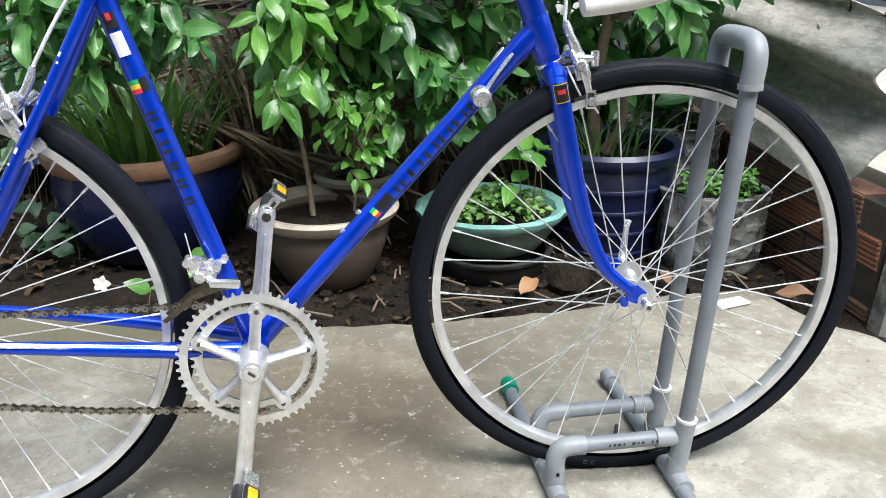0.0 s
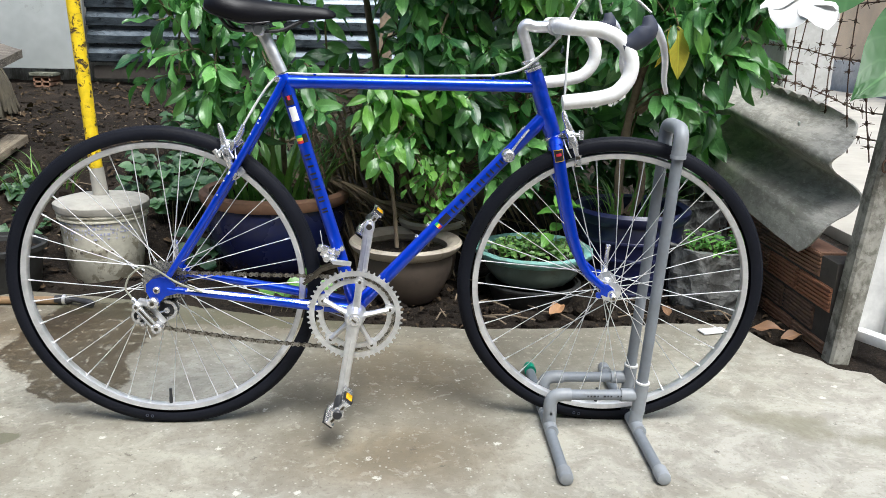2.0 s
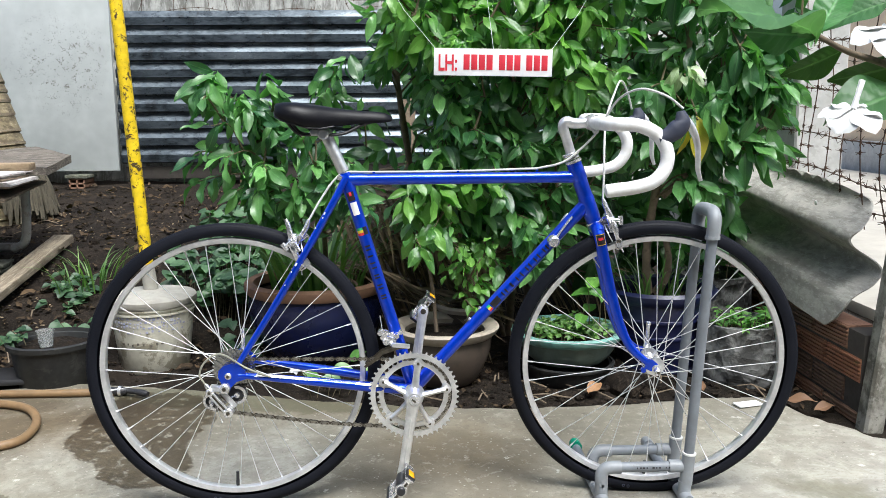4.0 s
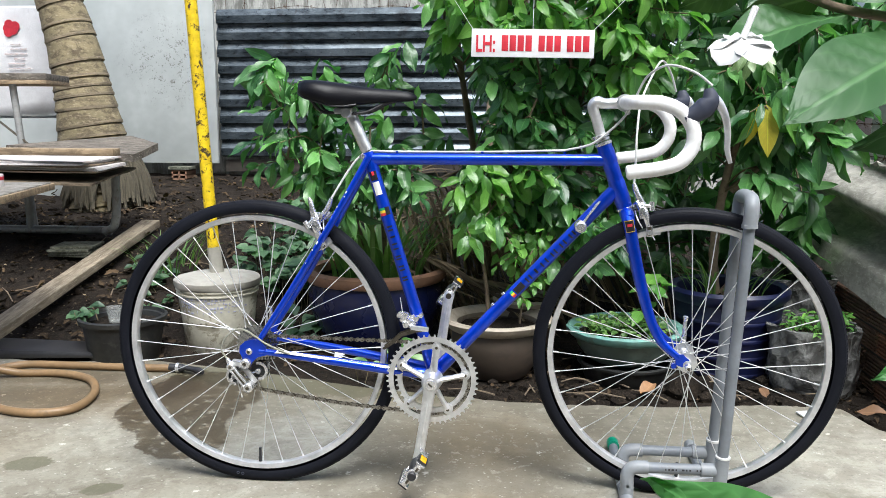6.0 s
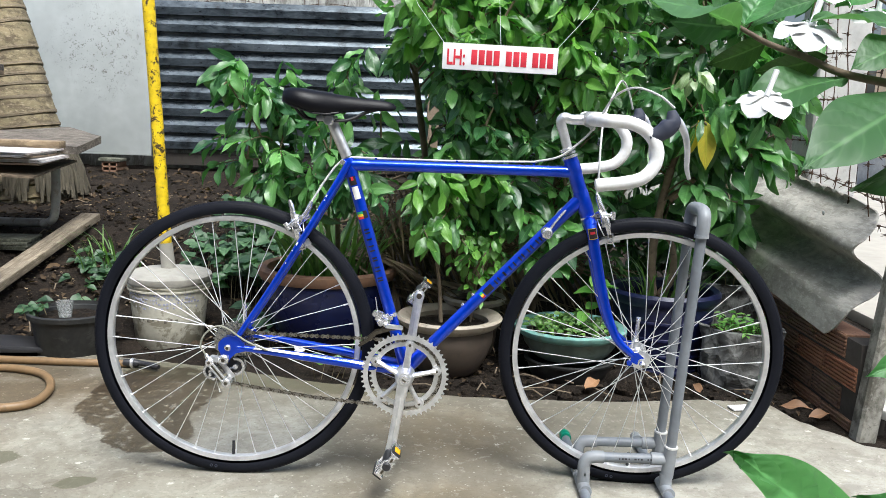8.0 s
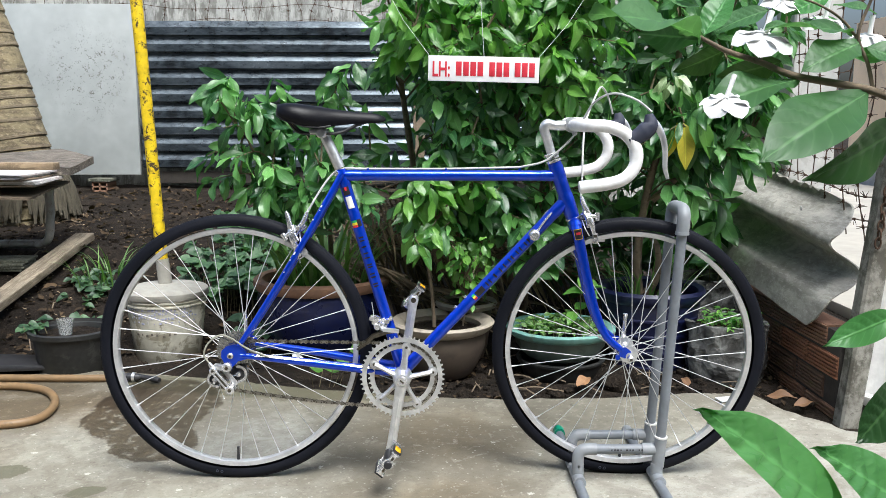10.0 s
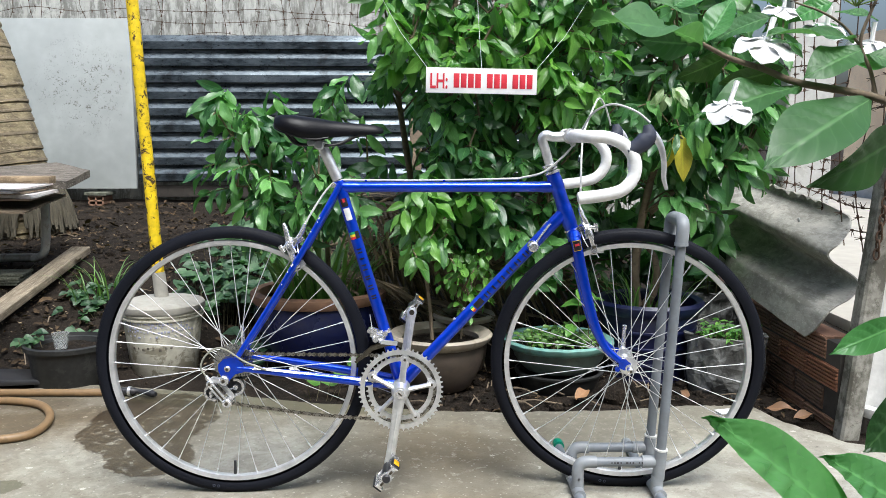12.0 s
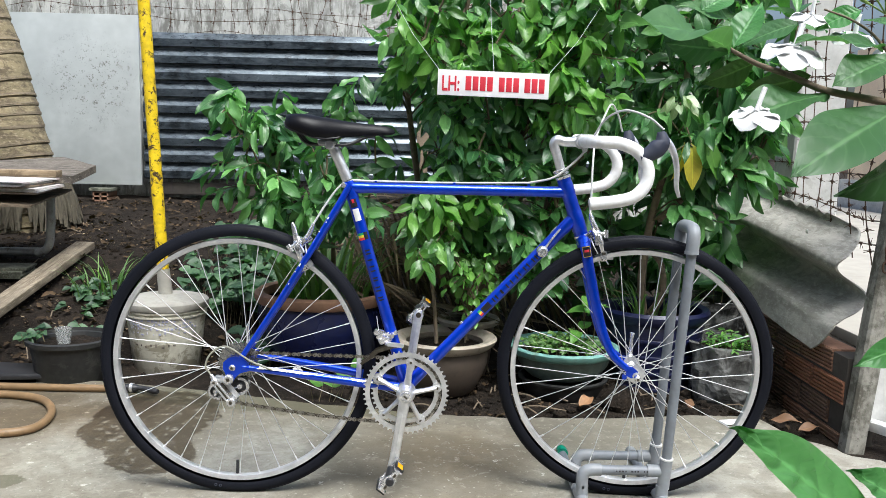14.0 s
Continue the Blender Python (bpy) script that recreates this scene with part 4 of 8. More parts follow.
# ---- the pipe stand under the front wheel ----
def build_stand():
    st = thing("bicycle_stand", "grey plastic pipe stand holding the front wheel", "bike stand", Matrix.Translation((0.95, 0, 0)))
    r, f = 0.0120, 0.0152

    def L(p):
        return Vector(p) - Vector((0.95, 0, 0))
    for x in (0.853, 1.052):
        foot = Shape().tube([L((x - 0.004, -0.275, r)), L((x, 0.27, r))], r, 18)
        part("foot_pipe", foot, PVC, st)
        for y in (-0.29, 0.285):
            green = x < 0.9 and y > 0
            s = 1 if y > 0 else -1
            xx = x - 0.004 if y < 0 else x
            cap = Shape().tube([L((xx, y - 0.035 * s, f)), L((xx, y - 0.006 * s, f)), L((xx, y, f)), L((xx, y + 0.003 * s, f))], [f, f, f * 0.9, f * 0.5], 18)
            part("end_cap", cap, GREENCAP if green else PVCFIT, st, "green end cap" if green else "grey end cap")
        for y in (-0.05, 0.05):
            part("tee_fitting", Shape().tube([L((x, y - 0.038, f)), L((x, y + 0.038, f))], f, 18).tube([L((x, y, f)), L((x, y, 0.052))], f, 18), PVCFIT, st)
    for y in (-0.05, 0.05):
        el = curve([(0.853, y, 0.045), (0.853, y, 0.070), (0.860, y, 0.084), (0.874, y, 0.089), (0.898, y, 0.089)], 5)
        part("elbow_fitting", Shape().tube([L(p) for p in el], f, 18), PVCFIT, st)
        part("cross_pipe", Shape().tube([L((0.88, y, 0.089)), L((1.05, y, 0.089))], r, 18), PVC, st)
        tee = Shape().tube([L((1.012, y, 0.089)), L((1.052, y, 0.089))], f, 18)
        tee.tube([L((1.054, y - 0.001, 0.045)), L((1.0575, y - 0.0078, 0.123))], f, 18)
        part("tee_fitting", tee, PVCFIT, st)
        part("lip_ring", Shape().tube([L((1.0575, y - 0.0077, 0.1215)), L((1.0577, y - 0.008, 0.1255))], f + 0.0008, 18), WHITE, st, "pale ring of glue")
        part("upright_pipe", Shape().tube([L((1.054, y, 0.03)), L((1.0785, y - 0.045, 0.665))], r, 20), PVC, st)
    for k in range(12):
        if k not in (4, 8):
            part("print_bar", Shape().box((0.0030 + 0.0012 * (k % 3), 0.0008, 0.0042), Matrix.Translation(L((0.935 + 0.0076 * k, -0.05 - r, 0.0905))), 0.0002), BLACKPLASTIC, st, "dark printed mark as a plain bar")
    top = [(x - 0.0125, y - 0.046, z) for x, y, z in curve([(1.0895, -0.05, 0.640), (1.0915, -0.052, 0.670), (1.0925, -0.047, 0.688), (1.0930, -0.030, 0.6965), (1.0930, 0.030, 0.6965), (1.0925, 0.047, 0.688), (1.0915, 0.052, 0.670), (1.0895, 0.05, 0.640)], 5)]
    part("top_bend", Shape().tube([L(p) for p in top], f, 18), PVCFIT, st)
    for k in (0, -1):
        e = L(top[k])
        part("bend_collar", Shape().tube([e + Vector((0, 0, -0.003)), e + Vector((0, 0, 0.004))], f + 0.0012, 18), PVCFIT, st)
    return st


build_stand()


# ---- setting: slab, soil, walls ----
def ground_mats():
    m, nt, b = mat("weathered_concrete", (0.36, 0.33, 0.28), 0.8)
    v = node(nt, "ShaderNodeTexCoord").outputs["Object"]
    sep = node(nt, "ShaderNodeSeparateXYZ", {"Vector": v})
    edge, rag = noise_of(nt, 7, 9, 0.74, v, 0.6), noise_of(nt, 28, 6, 0.75, v, 0.4)

    def stain(places, soft, ragged):
        """A mask of stains, each: centre, half sizes, turn; soft edges or ragged ones."""
        out = None
        for cx, cy, ax, ay, turn in places:
            dx, dy = math_of(nt, "SUBTRACT", sep.outputs[0], cx), math_of(nt, "SUBTRACT", sep.outputs[1], cy)
            ca, sa = math.cos(turn), math.sin(turn)
            u = math_of(nt, "ADD", math_of(nt, "MULTIPLY", dx, ca / ax), math_of(nt, "MULTIPLY", dy, sa / ax))
            w = math_of(nt, "ADD", math_of(nt, "MULTIPLY", dx, -sa / ay), math_of(nt, "MULTIPLY", dy, ca / ay))
            d = math_of(nt, "SQRT", math_of(nt, "ADD", math_of(nt, "MULTIPLY", u, u), math_of(nt, "MULTIPLY", w, w)))
            d = math_of(nt, "ADD", d, math_of(nt, "MULTIPLY", math_of(nt, "SUBTRACT", edge, 0.5), ragged))
            d = math_of(nt, "ADD", d, math_of(nt, "MULTIPLY", math_of(nt, "SUBTRACT", rag, 0.5), ragged * 0.5))
            k = ramp(nt, d, [(1.0 - soft, 1.0), (1.0, 0.0)])
            out = k if out is None else math_of(nt, "MAXIMUM", out, k)
        return out

    def by(amount, mask):
        return math_of(nt, "MULTIPLY", mask, amount)
    broad, mid, fine = noise_of(nt, 1.7, 6, 0.65, v), noise_of(nt, 9, 8, 0.74, v, 0.5), noise_of(nt, 85, 5, 0.75, v)
    c = ramp(nt, broad, [(0.36, (0.155, 0.141, 0.106)), (0.46, (0.218, 0.201, 0.156)), (0.54, (0.268, 0.251, 0.200)), (0.64, (0.350, 0.333, 0.272))])
    # browner, darker zones in the slab's middle, on its left and along the back
    brown_zone = stain([(-0.80, 0.55, 0.55, 0.32, 0.0), (-0.85, 0.1, 0.3, 0.25, 0.0), (0.53, 0.30, 0.42, 0.40, 0.0), (0.5, -0.15, 0.35, 0.25, 0.1), (0.2, 0.66, 0.5, 0.14, -0.1)], 0.75, 0.9)
    c = mix(nt, by(0.85, brown_zone), c, mix(nt, 1.0, c, (0.70, 0.60, 0.47), "MULTIPLY"))
    # chalky dry crust
    crust = stain([(-0.62, 0.03, 0.34, 0.24, 0.5), (-0.15, -0.25, 0.3, 0.2, 0.0), (0.62, -0.62, 0.5, 0.22, 0.1), (1.35, 0.22, 0.22, 0.25, 0.4), (1.15, -0.5, 0.35, 0.25, 0.2)], 0.10, 2.2)
    pale = stain([(1.50, -0.15, 0.80, 0.75, 0.2), (0.0, 0.22, 0.22, 0.30, 0.0), (0.3, -0.6, 0.9, 0.35, 0.0)], 0.6, 0.6)
    c = mix(nt, by(0.7, pale), c, (0.485, 0.47, 0.41))
    c = mix(nt, by(0.30, crust), c, (0.42, 0.40, 0.315))
    c = mix(nt, ramp(nt, mid, [(0.44, 0.0), (0.55, 0.38), (0.72, 0.55)]), c, (0.150, 0.130, 0.094))
    c = mix(nt, ramp(nt, rag, [(0.56, 0.0), (0.70, 0.30)]), c, (0.150, 0.130, 0.094))
    c = mix(nt, ramp(nt, rag, [(0.35, 0.40), (0.45, 0.0)]), c, (0.46, 0.44, 0.365))
    c = mix(nt, ramp(nt, fine, [(0.32, 0.5), (0.44, 0.0)]), c, (0.08, 0.07, 0.05))
    # chips of bare aggregate and lime, and small pits
    small = node(nt, "ShaderNodeTexVoronoi", {"Vector": v, "Scale": 46.0})
    c = mix(nt, by(0.6, ramp(nt, small.outputs["Distance"], [(0.07, 1.0), (0.15, 0.0)])), c, (0.56, 0.54, 0.47))
    big = node(nt, "ShaderNodeTexVoronoi", {"Vector": v, "Scale": 15.0})
    pick = node(nt, "ShaderNodeSeparateColor", {"Color": big.outputs["Color"]}).outputs[0]
    ragged = math_of(nt, "ADD", big.outputs["Distance"], math_of(nt, "MULTIPLY", math_of(nt, "SUBTRACT", fine, 0.5), 0.7))
    chip = math_of(nt, "MULTIPLY", ramp(nt, ragged, [(0.08, 1.0), (0.12, 0.0)]), ramp(nt, pick, [(0.60, 0.0), (0.62, 1.0)]))
    c = mix(nt, by(0.75, chip), c, (0.62, 0.60, 0.53))
    pit = math_of(nt, "MULTIPLY", ramp(nt, ragged, [(0.06, 1.0), (0.11, 0.0)]), ramp(nt, pick, [(0.14, 1.0), (0.16, 0.0)]))
    c = mix(nt, by(0.6, pit), c, (0.09, 0.08, 0.06))
    # moss and damp along the back edge and by the post
    moss = stain([(-0.02, 0.75, 0.62, 0.14, -0.14), (-0.62, 0.03, 0.06, 0.05, 0.3), (-0.36, -0.09, 0.05, 0.035, 0.4), (0.02, 0.02, 0.06, 0.03, 0.4)], 0.12, 1.4)
    c = mix(nt, by(0.75, moss), c, (0.105, 0.100, 0.058))
    film = stain([(1.44, -0.03, 0.19, 0.075, -0.5), (1.60, -0.11, 0.15, 0.06, -0.3)], 0.7, 2.0)
    c = mix(nt, by(0.6, film), c, (0.150, 0.140, 0.085))
    damp = stain([(-0.86, 0.50, 0.34, 0.17, 0.1), (-0.95, 0.72, 0.30, 0.10, 0.0), (-0.55, 0.62, 0.20, 0.12, 0.3)], 0.35, 1.3)
    c = mix(nt, by(0.75, damp), c, mix(nt, 1.0, c, (0.50, 0.43, 0.32), "MULTIPLY"))
    wet = stain([(-0.40, 0.54, 0.20, 0.30, 0.1), (-0.315, 0.26, 0.12, 0.19, 0.45)], 0.02, 0.75)
    wet = math_of(nt, "MULTIPLY", wet, ramp(nt, rag, [(0.40, 0.35), (0.45, 1.0)]))
    c = mix(nt, by(0.95, wet), c, mix(nt, 1.0, c, (0.31, 0.255, 0.18), "MULTIPLY"))
    nt.links.new(c, b.inputs["Base Color"])
    nt.links.new(math_of(nt, "SUBTRACT", 0.88, by(0.42, wet)), b.inputs["Roughness"])
    h = math_of(nt, "ADD", math_of(nt, "MULTIPLY", mid, 0.8), math_of(nt, "MULTIPLY", fine, 0.4))
    h = math_of(nt, "ADD", h, math_of(nt, "SUBTRACT", by(0.25, chip), by(0.5, pit)))
    bump(nt, b, h, 0.45, 0.006)
    soil, nt, b = mat("dark_garden_soil", (0.05, 0.04, 0.03), 0.95)
    v = node(nt, "ShaderNodeTexCoord").outputs["Object"]
    n1, n2, n3 = noise_of(nt, 3, 6, 0.7, v), noise_of(nt, 22, 6, 0.75, v), noise_of(nt, 120, 4, 0.7, v)
    c = ramp(nt, n1, [(0.3, (0.008, 0.0065, 0.005)), (0.55, (0.022, 0.017, 0.013)), (0.8, (0.060, 0.046, 0.034))])
    c = mix(nt, ramp(nt, n2, [(0.5, 0.0), (0.68, 0.7)]), c, (0.040, 0.029, 0.019))
    c = mix(nt, ramp(nt, n3, [(0.55, 0.0), (0.7, 0.5)]), c, (0.11, 0.088, 0.062))
    nt.links.new(c, b.inputs["Base Color"])
    b.inputs["Specular IOR Level"].default_value = 0.15
    bump(nt, b, math_of(nt, "ADD", n2, math_of(nt, "MULTIPLY", n3, 0.5)), 1.0, 0.02)
    return m, soil


CONCRETE, SOIL = ground_mats()


def ground_z(x, y):
    start = 1.05 + 0.3 * min(max((x + 0.7) / 0.5, 0.0), 1.0)
    rise = min(max((y - start) / 1.05, 0.0), 1.0)
    side = 1.0 if x < 0.9 else max(0.0, 1.0 - (x - 0.9) / 0.8)
    z = -0.022 + 0.30 * rise * side + 0.052 * min(max(y - 2.1, 0), 2.3) * side
    if x > 1.5 and y > 0.2:
        z -= 0.018 * min((x - 1.5) / 0.2, 1.0)
    if x > 2.4:
        z = max(z, -0.05) * 0.3
    amp = 0.02 if 0.4 < y < 6 and -4 < x < 3 else 0.0
    return z + amp * noise.noise(Vector((x * 3.1, y * 3.1, 0))) + amp * 0.5 * noise.noise(Vector((x * 11, y * 11, 3)))


def build_ground():
    def axis_of(lo, hi, step):
        fine = list(np.arange(lo, hi + 1e-6, step))
        out, d, p = [], step, lo
        while p > -220:
            d *= 1.5
            p -= d
            out.insert(0, p)
        p, d, far = hi, step, []
        while p < 220:
            d *= 1.5
            p += d
            far.append(p)
        return out + fine + far
    xs, ys = axis_of(-3.2, 2.4, 0.04), axis_of(0.3, 4.8, 0.04)
    vs = [(x, y, ground_z(x, y) if y > 0.15 else -0.12) for y in ys for x in xs]
    n = len(xs)
    fs = [(j * n + i, j * n + i + 1, (j + 1) * n + i + 1, (j + 1) * n + i) for j in range(len(ys) - 1) for i in range(n - 1)]
    tagged(part("ground", Shape().add(vs, fs), SOIL, None, "dark damp garden soil strewn with litter"), category="ground", kind="structure")
    edge = [(-3.6, 1.02), (-1.6, 0.96), (-1.05, 0.90), (-0.74, 0.96), (-0.3, 0.86), (0.09, 0.74), (0.5, 0.645), (0.7, 0.625), (1.07, 0.635), (1.43, 0.69), (1.572, 0.675), (1.617, 0.512), (1.70, 0.39), (1.73, 0.325), (1.80, 0.29), (1.83, -0.4), (1.86, -3.6)]
    line = []
    rnd = random.Random(5)
    for (x0, y0), (x1, y1) in zip(edge, edge[1:]):
        k = max(int(math.hypot(x1 - x0, y1 - y0) / 0.035), 1)
        for i in range(k):
            t = i / k
            line.append((x0 + (x1 - x0) * t + rnd.uniform(-0.006, 0.006), y0 + (y1 - y0) * t + rnd.uniform(-0.007, 0.007)))
    line += [edge[-1], (-3.6, -3.6)]
    n = len(line)
    c = Vector((0.2, -1.0))
    vs = [(x + (c.x - x) * 0.012, y + (c.y - y) * 0.012, 0.0) for x, y in line] + [(x, y, -0.010) for x, y in line] + [(x, y, -0.11) for x, y in line]
    fs = [tuple(range(n))] + [(i, (i + 1) % n, (i + 1) % n + n, i + n) for i in range(n)] + [(i + n, (i + 1) % n + n, (i + 1) % n + 2 * n, i + 2 * n) for i in range(n)]
    tagged(part("pavement", Shape().add(vs, fs), CONCRETE, None, "worn concrete yard slab with damp patches", smooth=30), category="concrete slab", kind="structure")


build_ground()

CEMENT = grained("old_cement_render", (0.47, 0.475, 0.445), (0.15, 0.15, 0.13), (0.58, 0.58, 0.55), (2.0, 1.0, 0.45), 0.9, 0.0, 0.5, None, 2.2)
BOARD = worn("white_painted_board", (0.385, 0.410, 0.400), (0.30, 0.32, 0.305), 0.5, 0.0, 1.5, 0.0, 0.6, 0.05, fine=12)


def tin_mat():
    """Dark weathered sheet metal: bluish grey with darker patches; pale patches and specks paint zinc bloom and
    highlights.
    """
    m, nt, b = mat("dark_galvanised_sheet", (0.06, 0.07, 0.08), 0.4, 0.7)
    v = node(nt, "ShaderNodeTexCoord").outputs["Object"]
    mp = node(nt, "ShaderNodeMapping", {"Vector": v})
    mp.inputs["Scale"].default_value = (0.8, 1.0, 2.5)
    broad, mid = noise_of(nt, 2.2, 6, 0.65, mp.outputs[0], 0.3), noise_of(nt, 14, 7, 0.75, mp.outputs[0], 0.4)
    speck = noise_of(nt, 90, 3, 0.7, v)
    c = ramp(nt, broad, [(0.36, (0.028, 0.037, 0.045)), (0.52, (0.068, 0.084, 0.098)), (0.66, (0.16, 0.19, 0.212))])
    # pale tones: zinc bloom, with glints of the ribs put into the colour
    c = mix(nt, ramp(nt, mid, [(0.48, 0.0), (0.64, 0.45)]), c, (0.17, 0.20, 0.22))
    c = mix(nt, math_of(nt, "MULTIPLY", ramp(nt, speck, [(0.58, 0.0), (0.66, 0.6)]), ramp(nt, broad, [(0.50, 0.0), (0.66, 1.0)])), c, (0.34, 0.38, 0.40))
    c = mix(nt, ramp(nt, noise_of(nt, 6, 6, 0.7, v, 0.4), [(0.56, 0.0), (0.64, 0.6)]), c, (0.022, 0.024, 0.026))
    nt.links.new(c, b.inputs["Base Color"])
    nt.links.new(ramp(nt, mid, [(0.35, 0.22), (0.65, 0.46)]), b.inputs["Roughness"])
    bump(nt, b, math_of(nt, "ADD", broad, math_of(nt, "MULTIPLY", mid, 0.2)), 0.25, 0.01)
    return m


DARKTIN = tin_mat()
ASBESTOS = grained("grey_fibre_cement", (0.46, 0.445, 0.395), (0.26, 0.25, 0.215), (0.60, 0.58, 0.52), (2.2, 0.8, 2.2), 0.9, 0.0, 0.35, None, 5.0)
BRICK = worn("red_brown_hollow_brick", (0.26, 0.155, 0.100), (0.065, 0.045, 0.036), 0.85, 0.0, 7, 0.5, 0.55, 0.3, fine=80)
nt_b = BRICK.node_tree
bs = nt_b.nodes["Principled BSDF"]
old_b = bs.inputs["Base Color"].links[0].from_socket
tint_b = ramp(nt_b, node(nt_b, "ShaderNodeObjectInfo").outputs["Random"], [(0.0, (0.70, 0.72, 0.75)), (0.5, (0.95, 0.93, 0.9)), (0.85, (1.05, 1.0, 0.95)), (1.0, (1.35, 0.95, 0.75))])
nt_b.links.new(mix(nt_b, 1.0, old_b, tint_b, "MULTIPLY"), bs.inputs["Base Color"])
MORTAR = worn("dark_mortar", (0.055, 0.048, 0.040), (0.03, 0.027, 0.022), 0.95, 0.0, 12, 0.4, 0.55, 0.5)
POSTC = grained("stained_concrete_post", (0.29, 0.28, 0.24), (0.075, 0.07, 0.052), (0.34, 0.33, 0.29), (1.3, 1.3, 1.0), 0.9, 0.0, 0.6, None, 9.0)
PALEPOST = worn("pale_concrete_post", (0.50, 0.50, 0.48), (0.3, 0.29, 0.26), 0.85, 0.0, 9, 0.4, 0.58, 0.4, fine=50)
RUST = worn("rusty_wire", (0.11, 0.065, 0.04), (0.04, 0.03, 0.025), 0.8, 0.4, 30, 0.4, 0.55, 0.2)
BEIGE = worn("pale_beige_wall", (0.82, 0.64, 0.44), (0.45, 0.38, 0.3), 0.8, 0.0, 1.2, 0.3, 0.6, 0.1)
# dark colour of the unseen wall that cuts light and reflections
BLOCKER = worn("dark_blocking_wall", (0.11, 0.11, 0.10), (0.05, 0.05, 0.05), 0.85, 0.0, 2, 0.4, 0.56, 0.2)
PALEROAD = worn("pale_dusty_road", (0.40, 0.375, 0.32), (0.36, 0.34, 0.3), 0.9, 0.0, 3, 0.4, 0.56, 0.3)


def spots_on(m, colour, scale, lo, amount, box):
    """Adds mildew of its own shape to a material, inside a patch of the board."""
    nt = m.node_tree
    b = nt.nodes["Principled BSDF"]
    old = b.inputs["Base Color"].links[0].from_socket
    v = node(nt, "ShaderNodeTexCoord").outputs["Object"]
    sp = noise_of(nt, scale, 5, 0.8, v, 0.3)
    cx, cz, r = box
    sep = node(nt, "ShaderNodeSeparateXYZ", {"Vector": v})
    dx, dz = math_of(nt, "SUBTRACT", sep.outputs[0], cx), math_of(nt, "SUBTRACT", sep.outputs[2], cz)
    d = math_of(nt, "SQRT", math_of(nt, "ADD", math_of(nt, "MULTIPLY", dx, dx), math_of(nt, "MULTIPLY", dz, dz)))
    d = math_of(nt, "ADD", d, math_of(nt, "MULTIPLY", noise_of(nt, 3, 3, 0.6, v), 0.35))
    area = ramp(nt, d, [(r, 1.0), (r + 0.2, 0.0)])
    f = math_of(nt, "MULTIPLY", area, ramp(nt, sp, [(lo, 0.0), (lo + 0.05, amount)]))
    nt.links.new(mix(nt, f, old, colour), b.inputs["Base Color"])


PANEL = BOARD.copy()
spots_on(PANEL, (0.11, 0.108, 0.085), 34, 0.565, 0.9, (0.16, 0.12, 0.36))
spots_on(PANEL, (0.24, 0.24, 0.21), 15, 0.60, 0.5, (0.14, 0.08, 0.42))


def wall(name, size, at, material, label, category="wall"):
    s = Shape().box(size, None, 0.006)
    return tagged(part(name, s, material, None, label, Matrix.Translation(at)), category=category, kind="structure")


wall("wall_north", (9.0, 0.15, 2.7), (-1.6, 4.82, 1.45), CEMENT, "stained grey cement boundary wall behind the yard")
wall("wall_west", (2.3, 0.06, 1.9), (-3.85, 4.42, 1.2), BOARD, "white painted wall at the yard's end")
wall("wall_east", (0.2, 16.0, 2.6), (7.0, 3.0, 1.1), BEIGE, "pale beige wall across the street")
wall("wall_east_base", (0.1, 16.0, 0.5), (6.83, 3.0, 0.2), PALEPOST, "white plinth of the street wall")
# unseen wall behind the camera, added to cut the frontal fill light
wall("wall_south", (12.0, 0.2, 4.4), (0.0, -3.9, 2.1), BLOCKER, "plain dark unseen wall added behind the camera to cut light")
road = Shape().box((4.2, 22.0, 0.06), None, 0.01)
tagged(part("road", road, PALEROAD, None, "pale dusty street surface beyond the fence", Matrix.Translation((4.55, 3.0, 0.01))), category="road", kind="structure")


def corrugated(width, prof, thick, along="x"):
    """A sheet whose profile [(height, depth)] is drawn along x, with two skins."""
    s = Shape()
    n = len(prof)
    cols = 12
    vs = []
    for dy in (0.0, thick):
        for i in range(cols + 1):
            x = width * i / cols
            vs += [(x, d + dy + 0.004 * noise.noise(Vector((x * 2, h * 3, 1))), h) for h, d in prof]
    fs = []
    half = (cols + 1) * n
    for i in range(cols):
        for j in range(n - 1):
            a = i * n + j
            fs += [(a, a + n, a + n + 1, a + 1), (half + a, half + a + 1, half + a + n + 1, half + a + n)]
    for i in range(cols):
        for j in (0, n - 1):
            a = i * n + j
            fs.append((a, half + a, half + a + n, a + n))
    for i in (0, cols):
        for j in range(n - 1):
            a = i * n + j
            fs.append((a, a + 1, half + a + 1, half + a))
    return s.add(vs, fs)


tin = thing("tin_fence", "dark weathered corrugated tin sheet fence", "tin sheet", Matrix.Translation((-1.70, 4.42, 0.555)))
for sheet in range(3):
    prof = []
    for k in range(3):
        for u, d in ((0.0, 0.0), (0.0045, -0.001), (0.0090, -0.029), (0.0105, -0.031), (0.0640, -0.031), (0.0660, -0.030), (0.1090, -0.003), (0.1120, 0.0)):
            prof.append((0.122 * k + u, d))
    if sheet < 2:
        prof.append((0.3675, 0.0005))
    part("tin_sheet", corrugated(3.6, prof, 0.003), DARKTIN, tin, at=Matrix.Translation((0, -0.001 * sheet, 0.366 * sheet)), smooth=25)
# footing darkened to paint the black gap under the sheet
tagged(part("tin_rail", Shape().box((3.6, 0.06, 0.09), None, 0.006), MORTAR, None, "low footing under the tin sheet, coloured dark for the gap", Matrix.Translation((0.115, 4.46, 0.485))), category="footing", kind="structure")
